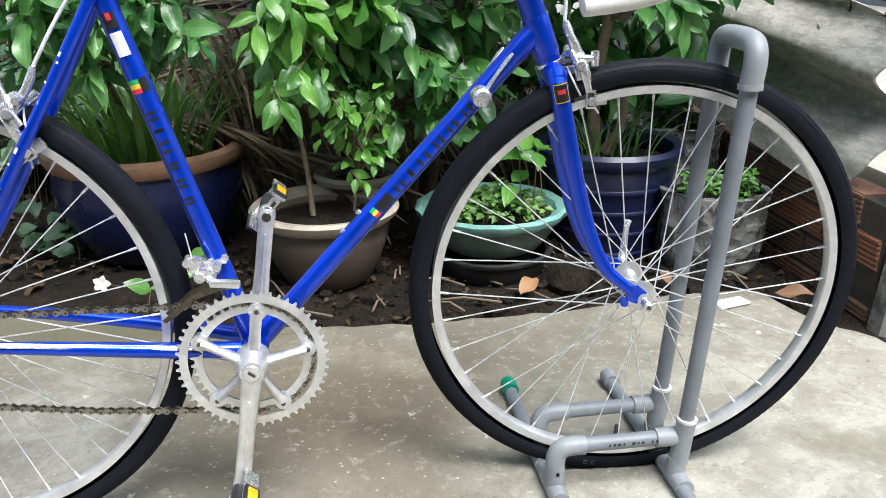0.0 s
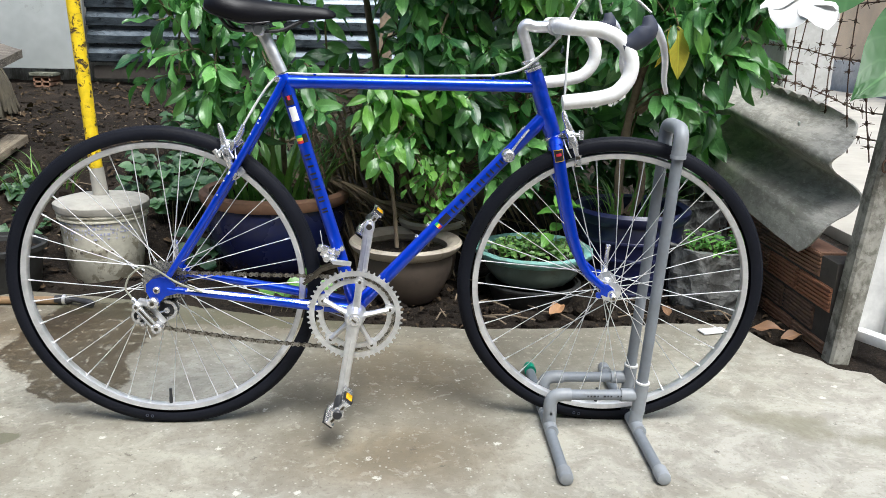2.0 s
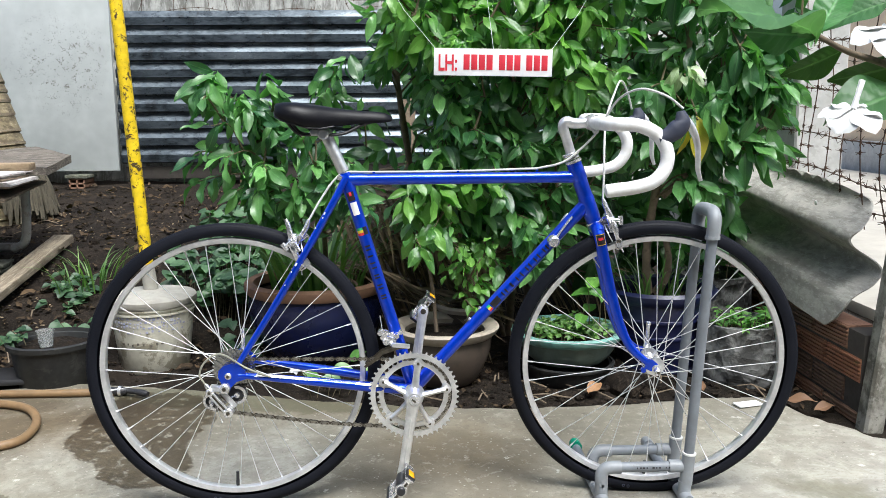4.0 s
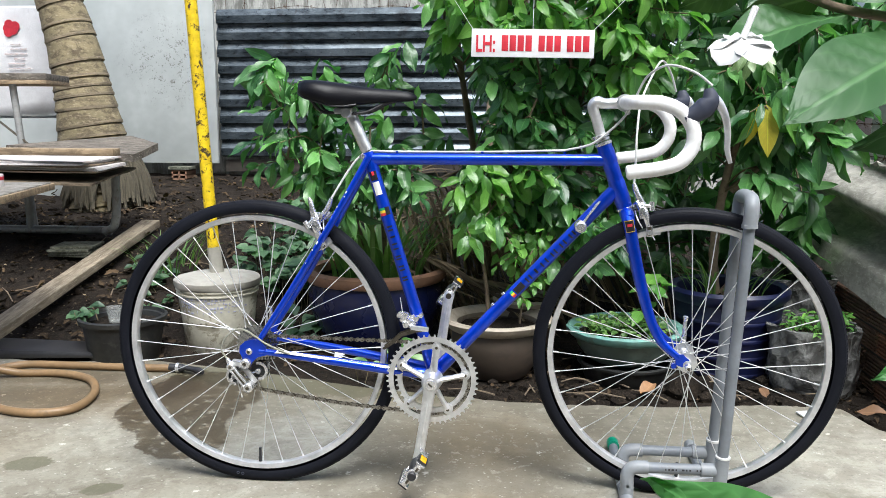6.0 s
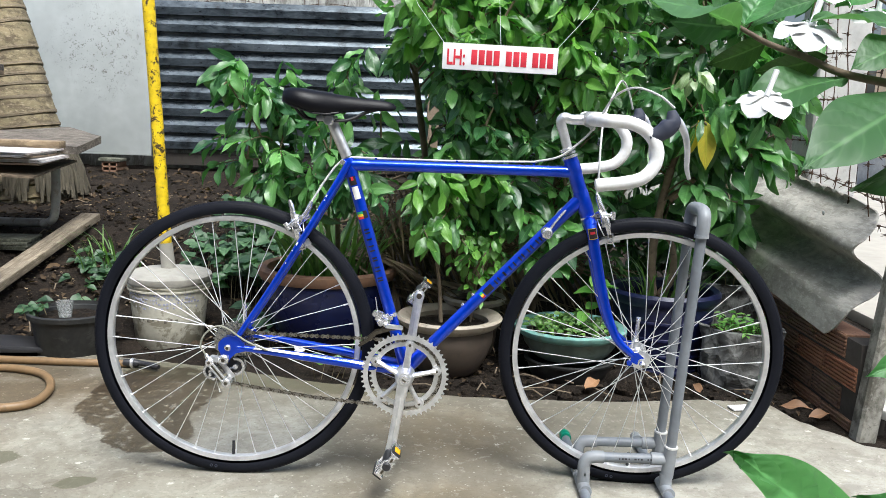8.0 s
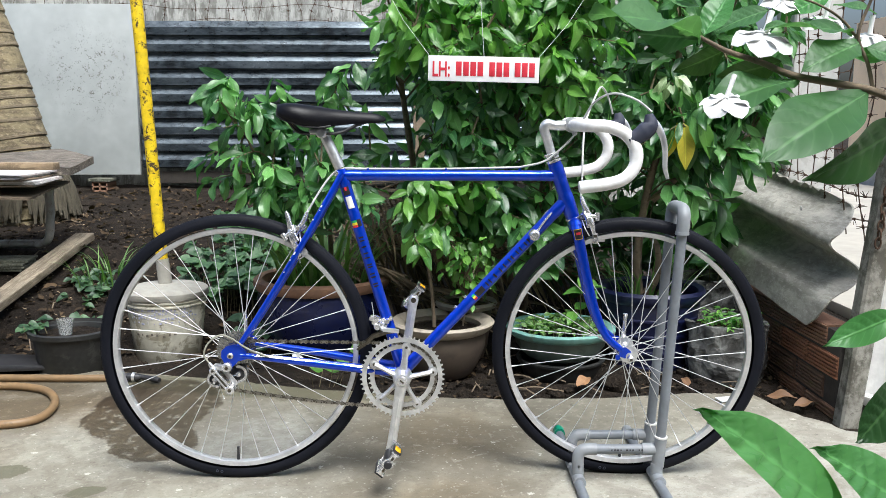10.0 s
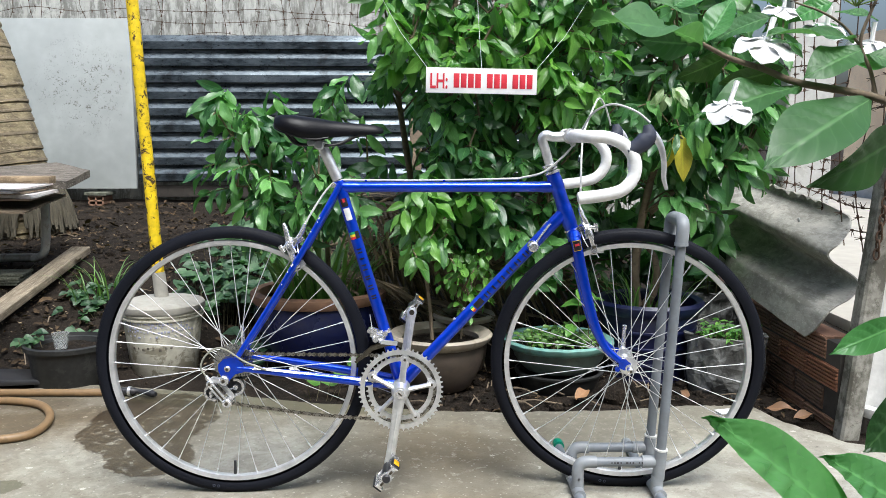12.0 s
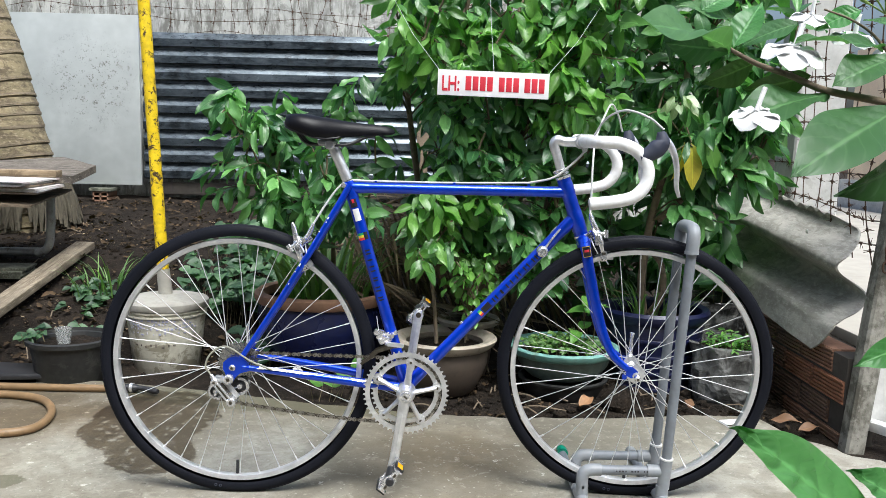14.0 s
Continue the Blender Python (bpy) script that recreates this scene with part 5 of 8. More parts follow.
tagged(part("white_board", Shape().box((1.02, 0.03, 1.24), None, 0.004), PANEL, None, "large white board spotted with mildew, leaning upright", Matrix.Translation((-2.205, 4.33, 1.130))), category="board")


# the fibre-cement sheet on the low brick wall
def build_sheet():
    """Corrugations run along the wall; the near end is broken off, the top edge ragged."""
    s = Shape()
    nv, nu = 56, 44
    vs, fs = [], []
    rnd = random.Random(3)
    jag = [0.022 * rnd.random() * (1 if i % 3 else 0.3) for i in range(nu + 1)]
    for skin in (0.0, 0.007):
        for i in range(nu + 1):
            u = i / nu
            for j in range(nv + 1):
                h = 0.415 * j / nv
                z = 0.218 + h
                y_end = float(np.interp(z, [0.215, 0.25, 0.31, 0.36, 0.45, 0.54, 0.61, 0.635], [0.715, 0.670, 0.625, 0.635, 0.690, 0.660, 0.80, 1.02]))
                y = y_end + (2.45 - y_end) * u ** 1.15 + 0.006 * noise.noise(Vector((0, z * 40, 5))) * (1 - u)
                wave = -0.058 * math.cos(2 * math.pi * (h - 0.088) / 0.203) if h > 0.088 else -0.058 - 0.012 * (1 - h / 0.088)
                x = 1.822 + 0.10 * h + wave + skin + 0.004 * noise.noise(Vector((y * 4, z * 6, 2)))
                vs.append((x, y, z + 0.085 * (y - 0.65) - (jag[i] if j == nv else 0)))
    n = nv + 1
    half = (nu + 1) * n
    for i in range(nu):
        for j in range(nv):
            a = i * n + j
            fs += [(a, a + 1, a + n + 1, a + n), (half + a, half + a + n, half + a + n + 1, half + a + 1)]
        for j in (0, nv):
            a = i * n + j
            fs.append((a, a + n, half + a + n, half + a))
    for i in (0, nu):
        for j in range(nv):
            a = i * n + j
            fs.append((a, half + a, half + a + 1, a + 1))
    s.add(vs, fs)
    ob = tagged(part("roofing_sheet", s, ASBESTOS, None, "grey corrugated fibre-cement sheet leaning on the brick wall", smooth=60), category="corrugated sheet")
    for y, z in ((0.98, 0.593), (0.74, 0.318)):
        part("nail_washer", Shape().lathe([(0.0, 0.004), (0.007, 0.003), (0.009, 0.0)], 10, Matrix.Translation((1.83 if z > 0.5 else 1.815, y, z)) @ Matrix.Rotation(radians(-90), 4, "Y")), WHITE, ob, "pale nail washer")
    return ob


build_sheet()


def build_post(name, x, y, z0, z1, w, lean, material, label):
    s = Shape()
    rows = 14
    vs, fs = [], []
    for i in range(rows + 1):
        t = i / rows
        cx, cz = lean * t, z0 + (z1 - z0) * t
        for dx, dy in ((-1, -1), (1, -1), (1, 1), (-1, 1)):
            o = 0.006 * noise.noise(Vector((cz * 9, dx * 3, dy * 5)))
            vs += [(cx + dx * (w / 2 - 0.008) + o, dy * w / 2 + o, cz), (cx + dx * w / 2 + o, dy * (w / 2 - 0.008) + o, cz)] if dx * dy < 0 else [(cx + dx * w / 2 + o, dy * (w / 2 - 0.008) + o, cz), (cx + dx * (w / 2 - 0.008) + o, dy * w / 2 + o, cz)]
    for i in range(rows):
        for j in range(8):
            fs.append((i * 8 + j, i * 8 + (j + 1) % 8, (i + 1) * 8 + (j + 1) % 8, (i + 1) * 8 + j))
    fs += [tuple(range(8)), tuple(range(rows * 8 + 7, rows * 8 - 1, -1))]
    s.add(vs, fs)
    return tagged(part(name, s, material, None, label, Matrix.Translation((x, y, 0)), smooth=30), category="post")


build_post("concrete_post", 1.790, 0.485, -0.12, 1.9, 0.062, 0.20, POSTC, "rough stained concrete fence post")
build_post("concrete_post", 2.11, 1.66, -0.1, 1.75, 0.205, 0.0, PALEPOST, "pale weathered concrete fence post")


# ---- leaves and plants ----
def leaf_mat(name, dark, light, island, gloss=0.38, through_share=0.3, vein=0.5, spec=0.95):
    """Leaf tissue with a pale midrib, side veins and a little light through it."""
    m, nt, b = mat(name, light, gloss)
    rnd = node(nt, "ShaderNodeNewGeometry").outputs["Random Per Island"] if island else node(nt, "ShaderNodeObjectInfo").outputs["Random"]
    uv = node(nt, "ShaderNodeUVMap").outputs["UV"]
    sep = node(nt, "ShaderNodeSeparateXYZ", {"Vector": uv})
    v = math_of(nt, "ABSOLUTE", math_of(nt, "SUBTRACT", sep.outputs[1], 0.5))
    mid = ramp(nt, v, [(0.012, 1.0), (0.045, 0.0)])
    wander = math_of(nt, "MULTIPLY", noise_of(nt, 16, 2, 0.5), 1.4)
    wave = math_of(nt, "SINE", math_of(nt, "MULTIPLY", math_of(nt, "SUBTRACT", math_of(nt, "ADD", math_of(nt, "MULTIPLY", sep.outputs[0], 8.0), wander), math_of(nt, "MULTIPLY", v, 3.5)), 6.283))
    veins = math_of(nt, "MULTIPLY", ramp(nt, math_of(nt, "ADD", math_of(nt, "MULTIPLY", wave, 0.5), 0.5), [(0.90, 0.0), (1.0, 1.0)]), 0.22)
    mott = noise_of(nt, 45, 4, 0.6)
    mid_c = tuple((a + c) / 2 for a, c in zip(dark, light))
    c = ramp(nt, rnd, [(0.0, dark), (0.5, mid_c), (0.86, light), (1.0, tuple(min(1, x * 1.35) for x in light))])
    c = mix(nt, ramp(nt, mott, [(0.35, 0.3), (0.6, 0.0)]), c, dark)
    pale = tuple(min(1.0, x * 1.6 + 0.03) for x in light)
    c = mix(nt, math_of(nt, "MULTIPLY", math_of(nt, "MAXIMUM", mid, veins), vein), c, pale)
    nt.links.new(c, b.inputs["Base Color"])
    bump(nt, b, math_of(nt, "ADD", math_of(nt, "MULTIPLY", mid, -0.6), math_of(nt, "MULTIPLY", wave, 0.16)), 0.30, 0.002)
    b.inputs["Specular IOR Level"].default_value = spec
    tr = node(nt, "ShaderNodeBsdfTranslucent")
    nt.links.new(mix(nt, 1.0, c, (1.0, 1.25, 0.55), "MULTIPLY"), tr.inputs["Color"])
    mx = node(nt, "ShaderNodeMixShader", {"Fac": through_share, 1: b.outputs[0], 2: tr.outputs[0]})
    nt.links.new(mx.outputs[0], nt.nodes["Material Output"].inputs["Surface"])
    return m


GREENS = {}
# two darker greens paint the shade on near leaves seen from below
for key, dark, light, gloss in (("hedge", (0.034, 0.120, 0.042), (0.185, 0.410, 0.110), 0.36), ("glossy", (0.034, 0.118, 0.040), (0.150, 0.350, 0.090), 0.38), ("fresh", (0.07, 0.21, 0.035), (0.20, 0.42, 0.07), 0.38),
                                ("grass", (0.060, 0.15, 0.032), (0.19, 0.34, 0.075), 0.42), ("cover", (0.030, 0.080, 0.034), (0.095, 0.19, 0.080), 0.5), ("near", (0.066, 0.168, 0.058), (0.118, 0.252, 0.094), 0.42), ("low", (0.080, 0.25, 0.070), (0.135, 0.355, 0.110), 0.36), ("olive", (0.050, 0.115, 0.022), (0.090, 0.17, 0.040), 0.45), ("backhedge", (0.028, 0.092, 0.032), (0.14, 0.32, 0.085), 0.42), ("shaded", (0.030, 0.085, 0.028), (0.060, 0.135, 0.042), 0.34), ("yellow", (0.36, 0.40, 0.03), (0.82, 0.62, 0.05), 0.5),
                                ("pale", (0.22, 0.33, 0.13), (0.52, 0.60, 0.42), 0.45), ("dry", (0.018, 0.013, 0.008), (0.085, 0.056, 0.030), 0.8), ("straw", (0.095, 0.072, 0.048), (0.31, 0.24, 0.155), 0.8)):
    share = 0.12 if key in ("dry", "straw") else 0.4
    rib = 0.5 if key in ("near", "shaded", "yellow", "low", "olive") else 0.2
    shine = 0.25 if key in ("dry", "straw") else 0.5 if key in ("near", "low", "olive", "shaded") else 0.95
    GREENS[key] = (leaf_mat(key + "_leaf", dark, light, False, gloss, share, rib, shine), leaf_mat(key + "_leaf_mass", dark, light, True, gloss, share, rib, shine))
BARK = worn("grey_brown_bark", (0.20, 0.155, 0.105), (0.06, 0.045, 0.032), 0.9, 0.0, 14, 0.5, 0.55, 0.6, fine=90)
TWIG = worn("green_brown_twig", (0.12, 0.10, 0.05), (0.06, 0.05, 0.03), 0.8, 0.0, 20, relief=0.2)


def leaf_shape(length, width, fold=0.25, curl=0.3, wave=0.0, rows=6, cols=4, seed=0, point=1.0, heart=False, belly=0.85):
    """Verts, faces and uv of one leaf along +x, its face towards +z."""
    rnd = random.Random(seed)
    ph = rnd.random() * 6
    vs, fs, uv = [], [], []
    for i in range(rows + 1):
        u = i / rows
        w = math.sin(math.pi * min(u ** (0.62 if heart else belly), 1.0)) ** (0.75 if heart else 0.9 if point > 0.65 else 0.58) * width / 2
        if u > 0.8:
            w *= 1 - 0.35 * point * (u - 0.8) / 0.2
        w = max(w, 0.0015 if 0 < i < rows else 0.0004)
        for j in range(cols + 1):
            v = 2 * j / cols - 1
            x = length * u - (0.12 * length * abs(v) * (1 - u) if heart else 0)
            z = abs(v) * w * fold - curl * length * u * u + wave * length * math.sin(u * 9 + ph + (1.5 if v > 0 else 0)) * abs(v)
            vs.append((x, v * w, z))
            uv.append((u, (v + 1) / 2))
    for i in range(rows):
        for j in range(cols):
            a = i * (cols + 1) + j
            fs.append((a, a + 1, a + cols + 2, a + cols + 1))
    return np.array(vs), fs, uv


def leaf_mesh(name, shape, material):
    vs, fs, uv = shape
    me = bpy.data.meshes.new(name)
    me.from_pydata([tuple(v) for v in vs], [], fs)
    layer = me.uv_layers.new(name="UVMap")
    flat = []
    for f in fs:
        for i in f:
            flat += uv[i]
    layer.data.foreach_set("uv", flat)
    me.polygons.foreach_set("use_smooth", [True] * len(me.polygons))
    me.materials.append(material)
    return me


def leaf_mass(name, shapes, placed, material, parent, label=""):
    """All leaves of placed [(matrix, variant)] in one mesh."""
    allv, allf, alluv, o = [], [], [], 0
    for m, k in placed:
        vs, fs, uv = shapes[k]
        a = np.array(m)
        allv.append(vs @ a[:3, :3].T + a[:3, 3])
        allf += [tuple(i + o for i in f) for f in fs]
        alluv += [c for f in fs for i in f for c in uv[i]]
        o += len(vs)
    if not allv:
        return None
    me = bpy.data.meshes.new(name)
    me.from_pydata(np.concatenate(allv).tolist(), [], allf)
    me.uv_layers.new(name="UVMap").data.foreach_set("uv", alluv)
    me.polygons.foreach_set("use_smooth", [True] * len(me.polygons))
    me.materials.append(material)
    return tagged(part(name, me, None, parent, label), kind="stuff")


def aim(at, d, n, scale=1.0):
    """The pose of a leaf at a place, along d, its face towards n."""
    d = d.normalized()
    n = (n - d * n.dot(d))
    n = n.normalized() if n.length > 1e-4 else d.orthogonal().normalized()
    s = n.cross(d)
    m = Matrix(((d.x, s.x, n.x), (d.y, s.y, n.y), (d.z, s.z, n.z))).to_4x4() @ Matrix.Scale(scale, 4)
    m.translation = at
    return m


def foliage(parent, placed, shapes, green, singles, name="leaf"):
    """The leaves nearest the yard as parts, the others joined."""
    placed = sorted(placed, key=lambda e: e[0].translation.y)
    meshes = [leaf_mesh(name, s, GREENS[green][0]) for s in shapes]
    for m, k in placed[:singles]:
        part(name, meshes[k], None, parent, at=m)
    leaf_mass("leaf_mass", shapes, placed[singles:], GREENS[green][1], parent)


def spray(rnd, tip, d, count, length, spread=0.14, face=(0, -0.55, 0.8), variants=5, droop=0.55):
    """Leaves round the end of a twig that points along d."""
    out = []
    d = d.normalized()
    side = d.orthogonal().normalized()
    for i in range(count):
        a = i * 2.4 + rnd.uniform(-0.4, 0.4)
        t = (i / max(count - 1, 1))
        at = tip - d * spread * (1 - t) + Vector((rnd.uniform(-1, 1), rnd.uniform(-1, 1), rnd.uniform(-1, 1))) * 0.008
        rad = Matrix.Rotation(a, 3, d) @ side
        w = d * (0.25 + 0.55 * t) + rad * (0.95 - 0.35 * t) + Vector((0, 0, -droop * rnd.uniform(0.5, 1.5)))
        n = Vector(face) + Vector((rnd.uniform(-1.1, 1.1), rnd.uniform(-0.6, 0.6), rnd.uniform(-0.8, 0.5)))
        out.append((aim(at, w, n, length * rnd.uniform(0.65, 1.2)), rnd.randrange(variants)))
    return out


def shrub(name, label, stems, boxes, green, seed, leaf=0.115, wide=0.385, per=(6, 9), singles=100, category="shrub", face=(0, -0.55, 0.8), extra=()):
    """Stems [(points, radius)], and twigs that end inside boxes (x0, x1, y0, y1, z0, z1, count)."""
    rnd = random.Random(seed)
    base = Vector(stems[0][0][0])
    th = thing(name, label, category, Matrix.Translation(base))
    inv = Matrix.Translation(-base)
    nodes = []
    for pts, r in stems:
        c = curve(pts, 8)
        rs = bez([r, r * 0.8, r * 0.45], len(c))
        part("stem", Shape().tube([p - base for p in c], [q * (1 + 0.08 * math.sin(i * 1.7)) for i, q in enumerate(rs)], 9), BARK, th)
        nodes += c[len(c) // 4:]
    twigs = Shape()
    placed = []
    for x0, x1, y0, y1, z0, z1, count in boxes:
        for _ in range(count):
            tip = Vector((rnd.uniform(x0, x1), rnd.uniform(y0, y1), rnd.uniform(z0, z1)))
            best = min(nodes, key=lambda p: (p - tip).length + (0.4 if p.z > tip.z - 0.04 else 0))
            mid = best.lerp(tip, 0.55) + Vector((rnd.uniform(-0.03, 0.03), rnd.uniform(-0.03, 0.03), 0.04))
            c = curve([best, mid, tip], 4)
            twigs.tube([p - base for p in c], bez([0.0042, 0.003, 0.0016], len(c)), 5)
            d = c[-1] - c[-3]
            placed += [(inv @ m, k) for m, k in spray(rnd, tip, d, rnd.randint(*per), leaf, 0.10)]
            nodes.append(c[5])
    tagged(part("twig", twigs, TWIG, th), kind="stuff")
    for m, k in extra:
        placed.append((inv @ m, k))
    shapes = [leaf_shape(1.0, wide * f, fo, cu, wv, 7, 4, seed + i, po, False, 0.98) for i, (f, fo, cu, wv, po) in enumerate(((1.0, 0.3, 0.15, 0.03, 0.7), (0.88, 0.2, 0.30, 0.05, 0.9), (1.12, 0.4, 0.08, 0.06, 0.6), (0.92, 0.6, 0.38, 0.03, 0.8), (1.15, 0.15, 0.22, 0.07, 0.7)))]
    foliage(th, placed, shapes, green, singles)
    return th


shrub("garden_shrub", "bushy green shrub with bright young leaves behind the pots", [([(0.05, 1.36, 0.02), (0.03, 1.25, 0.3), (-0.04, 1.08, 0.62), (-0.10, 0.98, 0.82)], 0.012), ([(0.07, 1.38, 0.02), (0.09, 1.22, 0.4), (0.10, 1.05, 0.75), (0.14, 1.0, 0.98)], 0.011)],
      [(-0.30, -0.02, 0.78, 1.0, 0.66, 1.0, 22), (-0.15, 0.28, 0.82, 1.1, 0.58, 0.78, 24), (-0.15, 0.12, 0.82, 1.0, 0.80, 0.92, 5), (0.10, 0.34, 0.85, 1.0, 0.92, 1.04, 5), (-0.20, 0.15, 0.85, 1.1, 0.50, 0.70, 13), (-0.32, -0.2, 0.8, 0.9, 0.96, 1.02, 4)], "hedge", 11, 0.090, per=(7, 10), singles=220)
shrub("garden_shrub", "tall leafy green shrub in front of the tin fence", [([(0.42, 1.62, 0.1), (0.42, 1.5, 0.6), (0.36, 1.3, 1.1), (0.34, 1.2, 1.5)], 0.016), ([(0.46, 1.60, 0.1), (0.52, 1.4, 0.7), (0.58, 1.2, 1.3), (0.6, 1.15, 1.75)], 0.014)],
      [(0.26, 0.55, 0.95, 1.45, 1.08, 1.75, 44), (0.24, 0.50, 0.85, 0.98, 1.15, 1.75, 16), (0.44, 0.75, 1.0, 1.6, 0.8, 1.2, 30), (0.32, 0.75, 1.0, 1.6, 0.45, 0.72, 20)], "hedge", 23, 0.096, per=(6, 10), singles=160)
shrub("garden_shrub", "dense leafy green shrub behind the flower pots", [([(0.80, 1.42, 0.02), (0.82, 1.3, 0.5), (0.76, 1.1, 1.0), (0.72, 1.0, 1.45)], 0.016), ([(0.86, 1.45, 0.02), (0.92, 1.3, 0.6), (0.98, 1.1, 1.1), (1.02, 1.05, 1.6)], 0.015), ([(0.78, 1.40, 0.02), (0.68, 1.2, 0.35), (0.58, 1.05, 0.6), (0.55, 1.0, 0.85)], 0.010)],
      [(0.50, 0.95, 0.80, 1.1, 0.50, 1.0, 58), (0.55, 1.15, 0.85, 1.3, 0.9, 1.75, 92), (0.50, 1.15, 0.74, 0.90, 1.02, 1.75, 42), (0.62, 0.95, 0.88, 1.1, 0.34, 0.6, 22), (0.95, 1.2, 0.9, 1.3, 0.62, 1.0, 22)], "hedge", 37, 0.092, per=(6, 10), singles=300)
# shoots added in a brighter green that paints the hedge's lit top
shrub("garden_shrub", "upper shoots of the hedge, broad leaves brightened for its lit top", [([(0.62, 1.30, 0.05), (0.60, 1.15, 0.6), (0.56, 1.0, 1.1), (0.55, 0.92, 1.4)], 0.011), ([(0.64, 1.32, 0.05), (0.74, 1.15, 0.7), (0.86, 0.98, 1.15), (0.92, 0.90, 1.45)], 0.011)],
      [(0.34, 0.62, 0.70, 0.86, 1.08, 1.45, 17), (0.64, 1.10, 0.68, 0.84, 1.10, 1.45, 24), (0.86, 1.10, 0.70, 0.84, 0.96, 1.15, 6)], "fresh", 43, 0.092, 0.42, per=(6, 9), singles=120)
shrub("back_hedge", "dark dense hedge at the back of the yard", [([(1.0, 2.1, 0.05), (1.0, 2.0, 0.7), (0.9, 1.9, 1.4), (0.85, 1.85, 2.0)], 0.02), ([(1.5, 2.1, 0.0), (1.55, 2.0, 0.7), (1.5, 1.9, 1.4), (1.5, 1.85, 2.0)], 0.02), ([(0.6, 2.2, 0.2), (0.62, 2.0, 0.7), (0.6, 1.9, 1.3), (0.6, 1.9, 1.8)], 0.02)],
      [(0.40, 1.7, 1.45, 2.1, 0.35, 2.0, 150), (1.0, 1.75, 1.4, 2.0, 0.15, 1.4, 80)], "backhedge", 41, 0.13, per=(7, 10), singles=0)
shrub("potted_tree", "small tree with glossy dark leaves growing from the blue ribbed pot", [([(1.27, 1.07, 0.26), (1.255, 1.05, 0.40), (1.262, 1.03, 0.55), (1.285, 1.0, 0.72), (1.33, 0.98, 0.92), (1.365, 0.98, 1.22), (1.37, 1.0, 1.6)], 0.017),
      ([(1.30, 1.07, 0.26), (1.33, 1.04, 0.34), (1.32, 1.03, 0.45), (1.275, 1.03, 0.50)], 0.016), ([(1.29, 1.0, 0.62), (1.38, 0.96, 0.72), (1.48, 0.92, 0.86), (1.60, 0.90, 1.05)], 0.013)],
      [(1.15, 1.62, 0.76, 1.1, 0.76, 1.02, 50), (1.2, 1.68, 0.80, 1.3, 1.0, 1.7, 76), (1.48, 1.72, 0.80, 1.1, 0.76, 1.35, 26), (1.36, 1.50, 0.80, 0.92, 0.64, 0.78, 7), (1.02, 1.3, 0.85, 1.2, 0.72, 0.98, 14)], "glossy", 53, 0.105, 0.38, per=(6, 9), singles=280, category="tree", face=(0, -0.7, 0.6))
shrub("sapling", "slender young sapling with light green leaves in the grey pot", [([(0.495, 0.95, 0.16), (0.485, 0.95, 0.30), (0.462, 0.93, 0.46), (0.45, 0.90, 0.62)], 0.0075)],
      [(0.36, 0.50, 0.76, 0.92, 0.46, 0.64, 9), (0.42, 0.66, 0.80, 0.95, 0.55, 0.76, 9)], "fresh", 61, 0.092, 0.42, per=(6, 8), singles=140, category="sapling")
shrub("seedling", "bright small-leaved seedling in the grey pot", [([(0.60, 0.97, 0.16), (0.61, 0.95, 0.28), (0.60, 0.93, 0.42)], 0.004)],
      [(0.52, 0.70, 0.82, 1.0, 0.26, 0.50, 26)], "fresh", 67, 0.045, 0.55, per=(6, 9), singles=120, category="seedling")
# one yellowing leaf pair on the potted tree's near side
yt = thing("yellow_leaf_twig", "two yellowing leaves hanging from the potted tree", "leaf", Matrix.Translation((1.335, 0.80, 0.90)))
part("leaf", leaf_mesh("leaf", leaf_shape(0.16, 0.065, 0.35, 0.12, 0.02, 8, 4, 5), GREENS["yellow"][0]), None, yt, "yellow leaf with a green centre", aim(Vector((0, 0, 0)), Vector((0.08, -0.1, -1)), Vector((0, -1, 0.1))))
part("leaf", leaf_mesh("leaf", leaf_shape(0.13, 0.040, 0.6, 0.25, 0.02, 8, 4, 6), GREENS["yellow"][0]), None, yt, "curled yellow leaf", aim(Vector((-0.02, 0.01, 0)), Vector((-0.15, -0.1, -1)), Vector((0.6, -1, 0.1))))
part("leaf", leaf_mesh("leaf", leaf_shape(0.15, 0.05, 0.35, 0.1, 0.02, 8, 4, 8), GREENS["fresh"][0]), None, yt, "pale green leaf", aim(Vector((0.05, -0.01, 0.02)), Vector((0.3, -0.1, -1)), Vector((0.1, -1, 0.2))))
part("twig", Shape().tube([(0, 0, 0), (0.0, 0.06, 0.05), (0.01, 0.16, 0.06)], 0.003, 6), TWIG, yt)


# ---- pots ----
def glaze(name, base, dark, rough=0.18):
    m = worn(name, base, dark, rough, 0.0, 5, 0.5, 0.58, 0.08, rough + 0.15, 40)
    return m


NAVY = glaze("navy_glaze", (0.007, 0.011, 0.055), (0.02, 0.02, 0.03), 0.18)
TERRA = worn("bare_brown_clay", (0.22, 0.12, 0.07), (0.09, 0.06, 0.045), 0.75, 0.0, 9, 0.5, 0.55, 0.3)
STONEWARE = worn("brown_stoneware", (0.085, 0.066, 0.050), (0.055, 0.045, 0.037), 0.42, 0.0, 6, 0.5, 0.56, 0.12, 0.6, 50)
STONERIM = worn("pale_stoneware_rim", (0.40, 0.35, 0.28), (0.2, 0.17, 0.13), 0.6, 0.0, 9, 0.5, 0.56, 0.2)
TURQ = glaze("turquoise_glaze", (0.17, 0.36, 0.32), (0.12, 0.13, 0.09), 0.35)
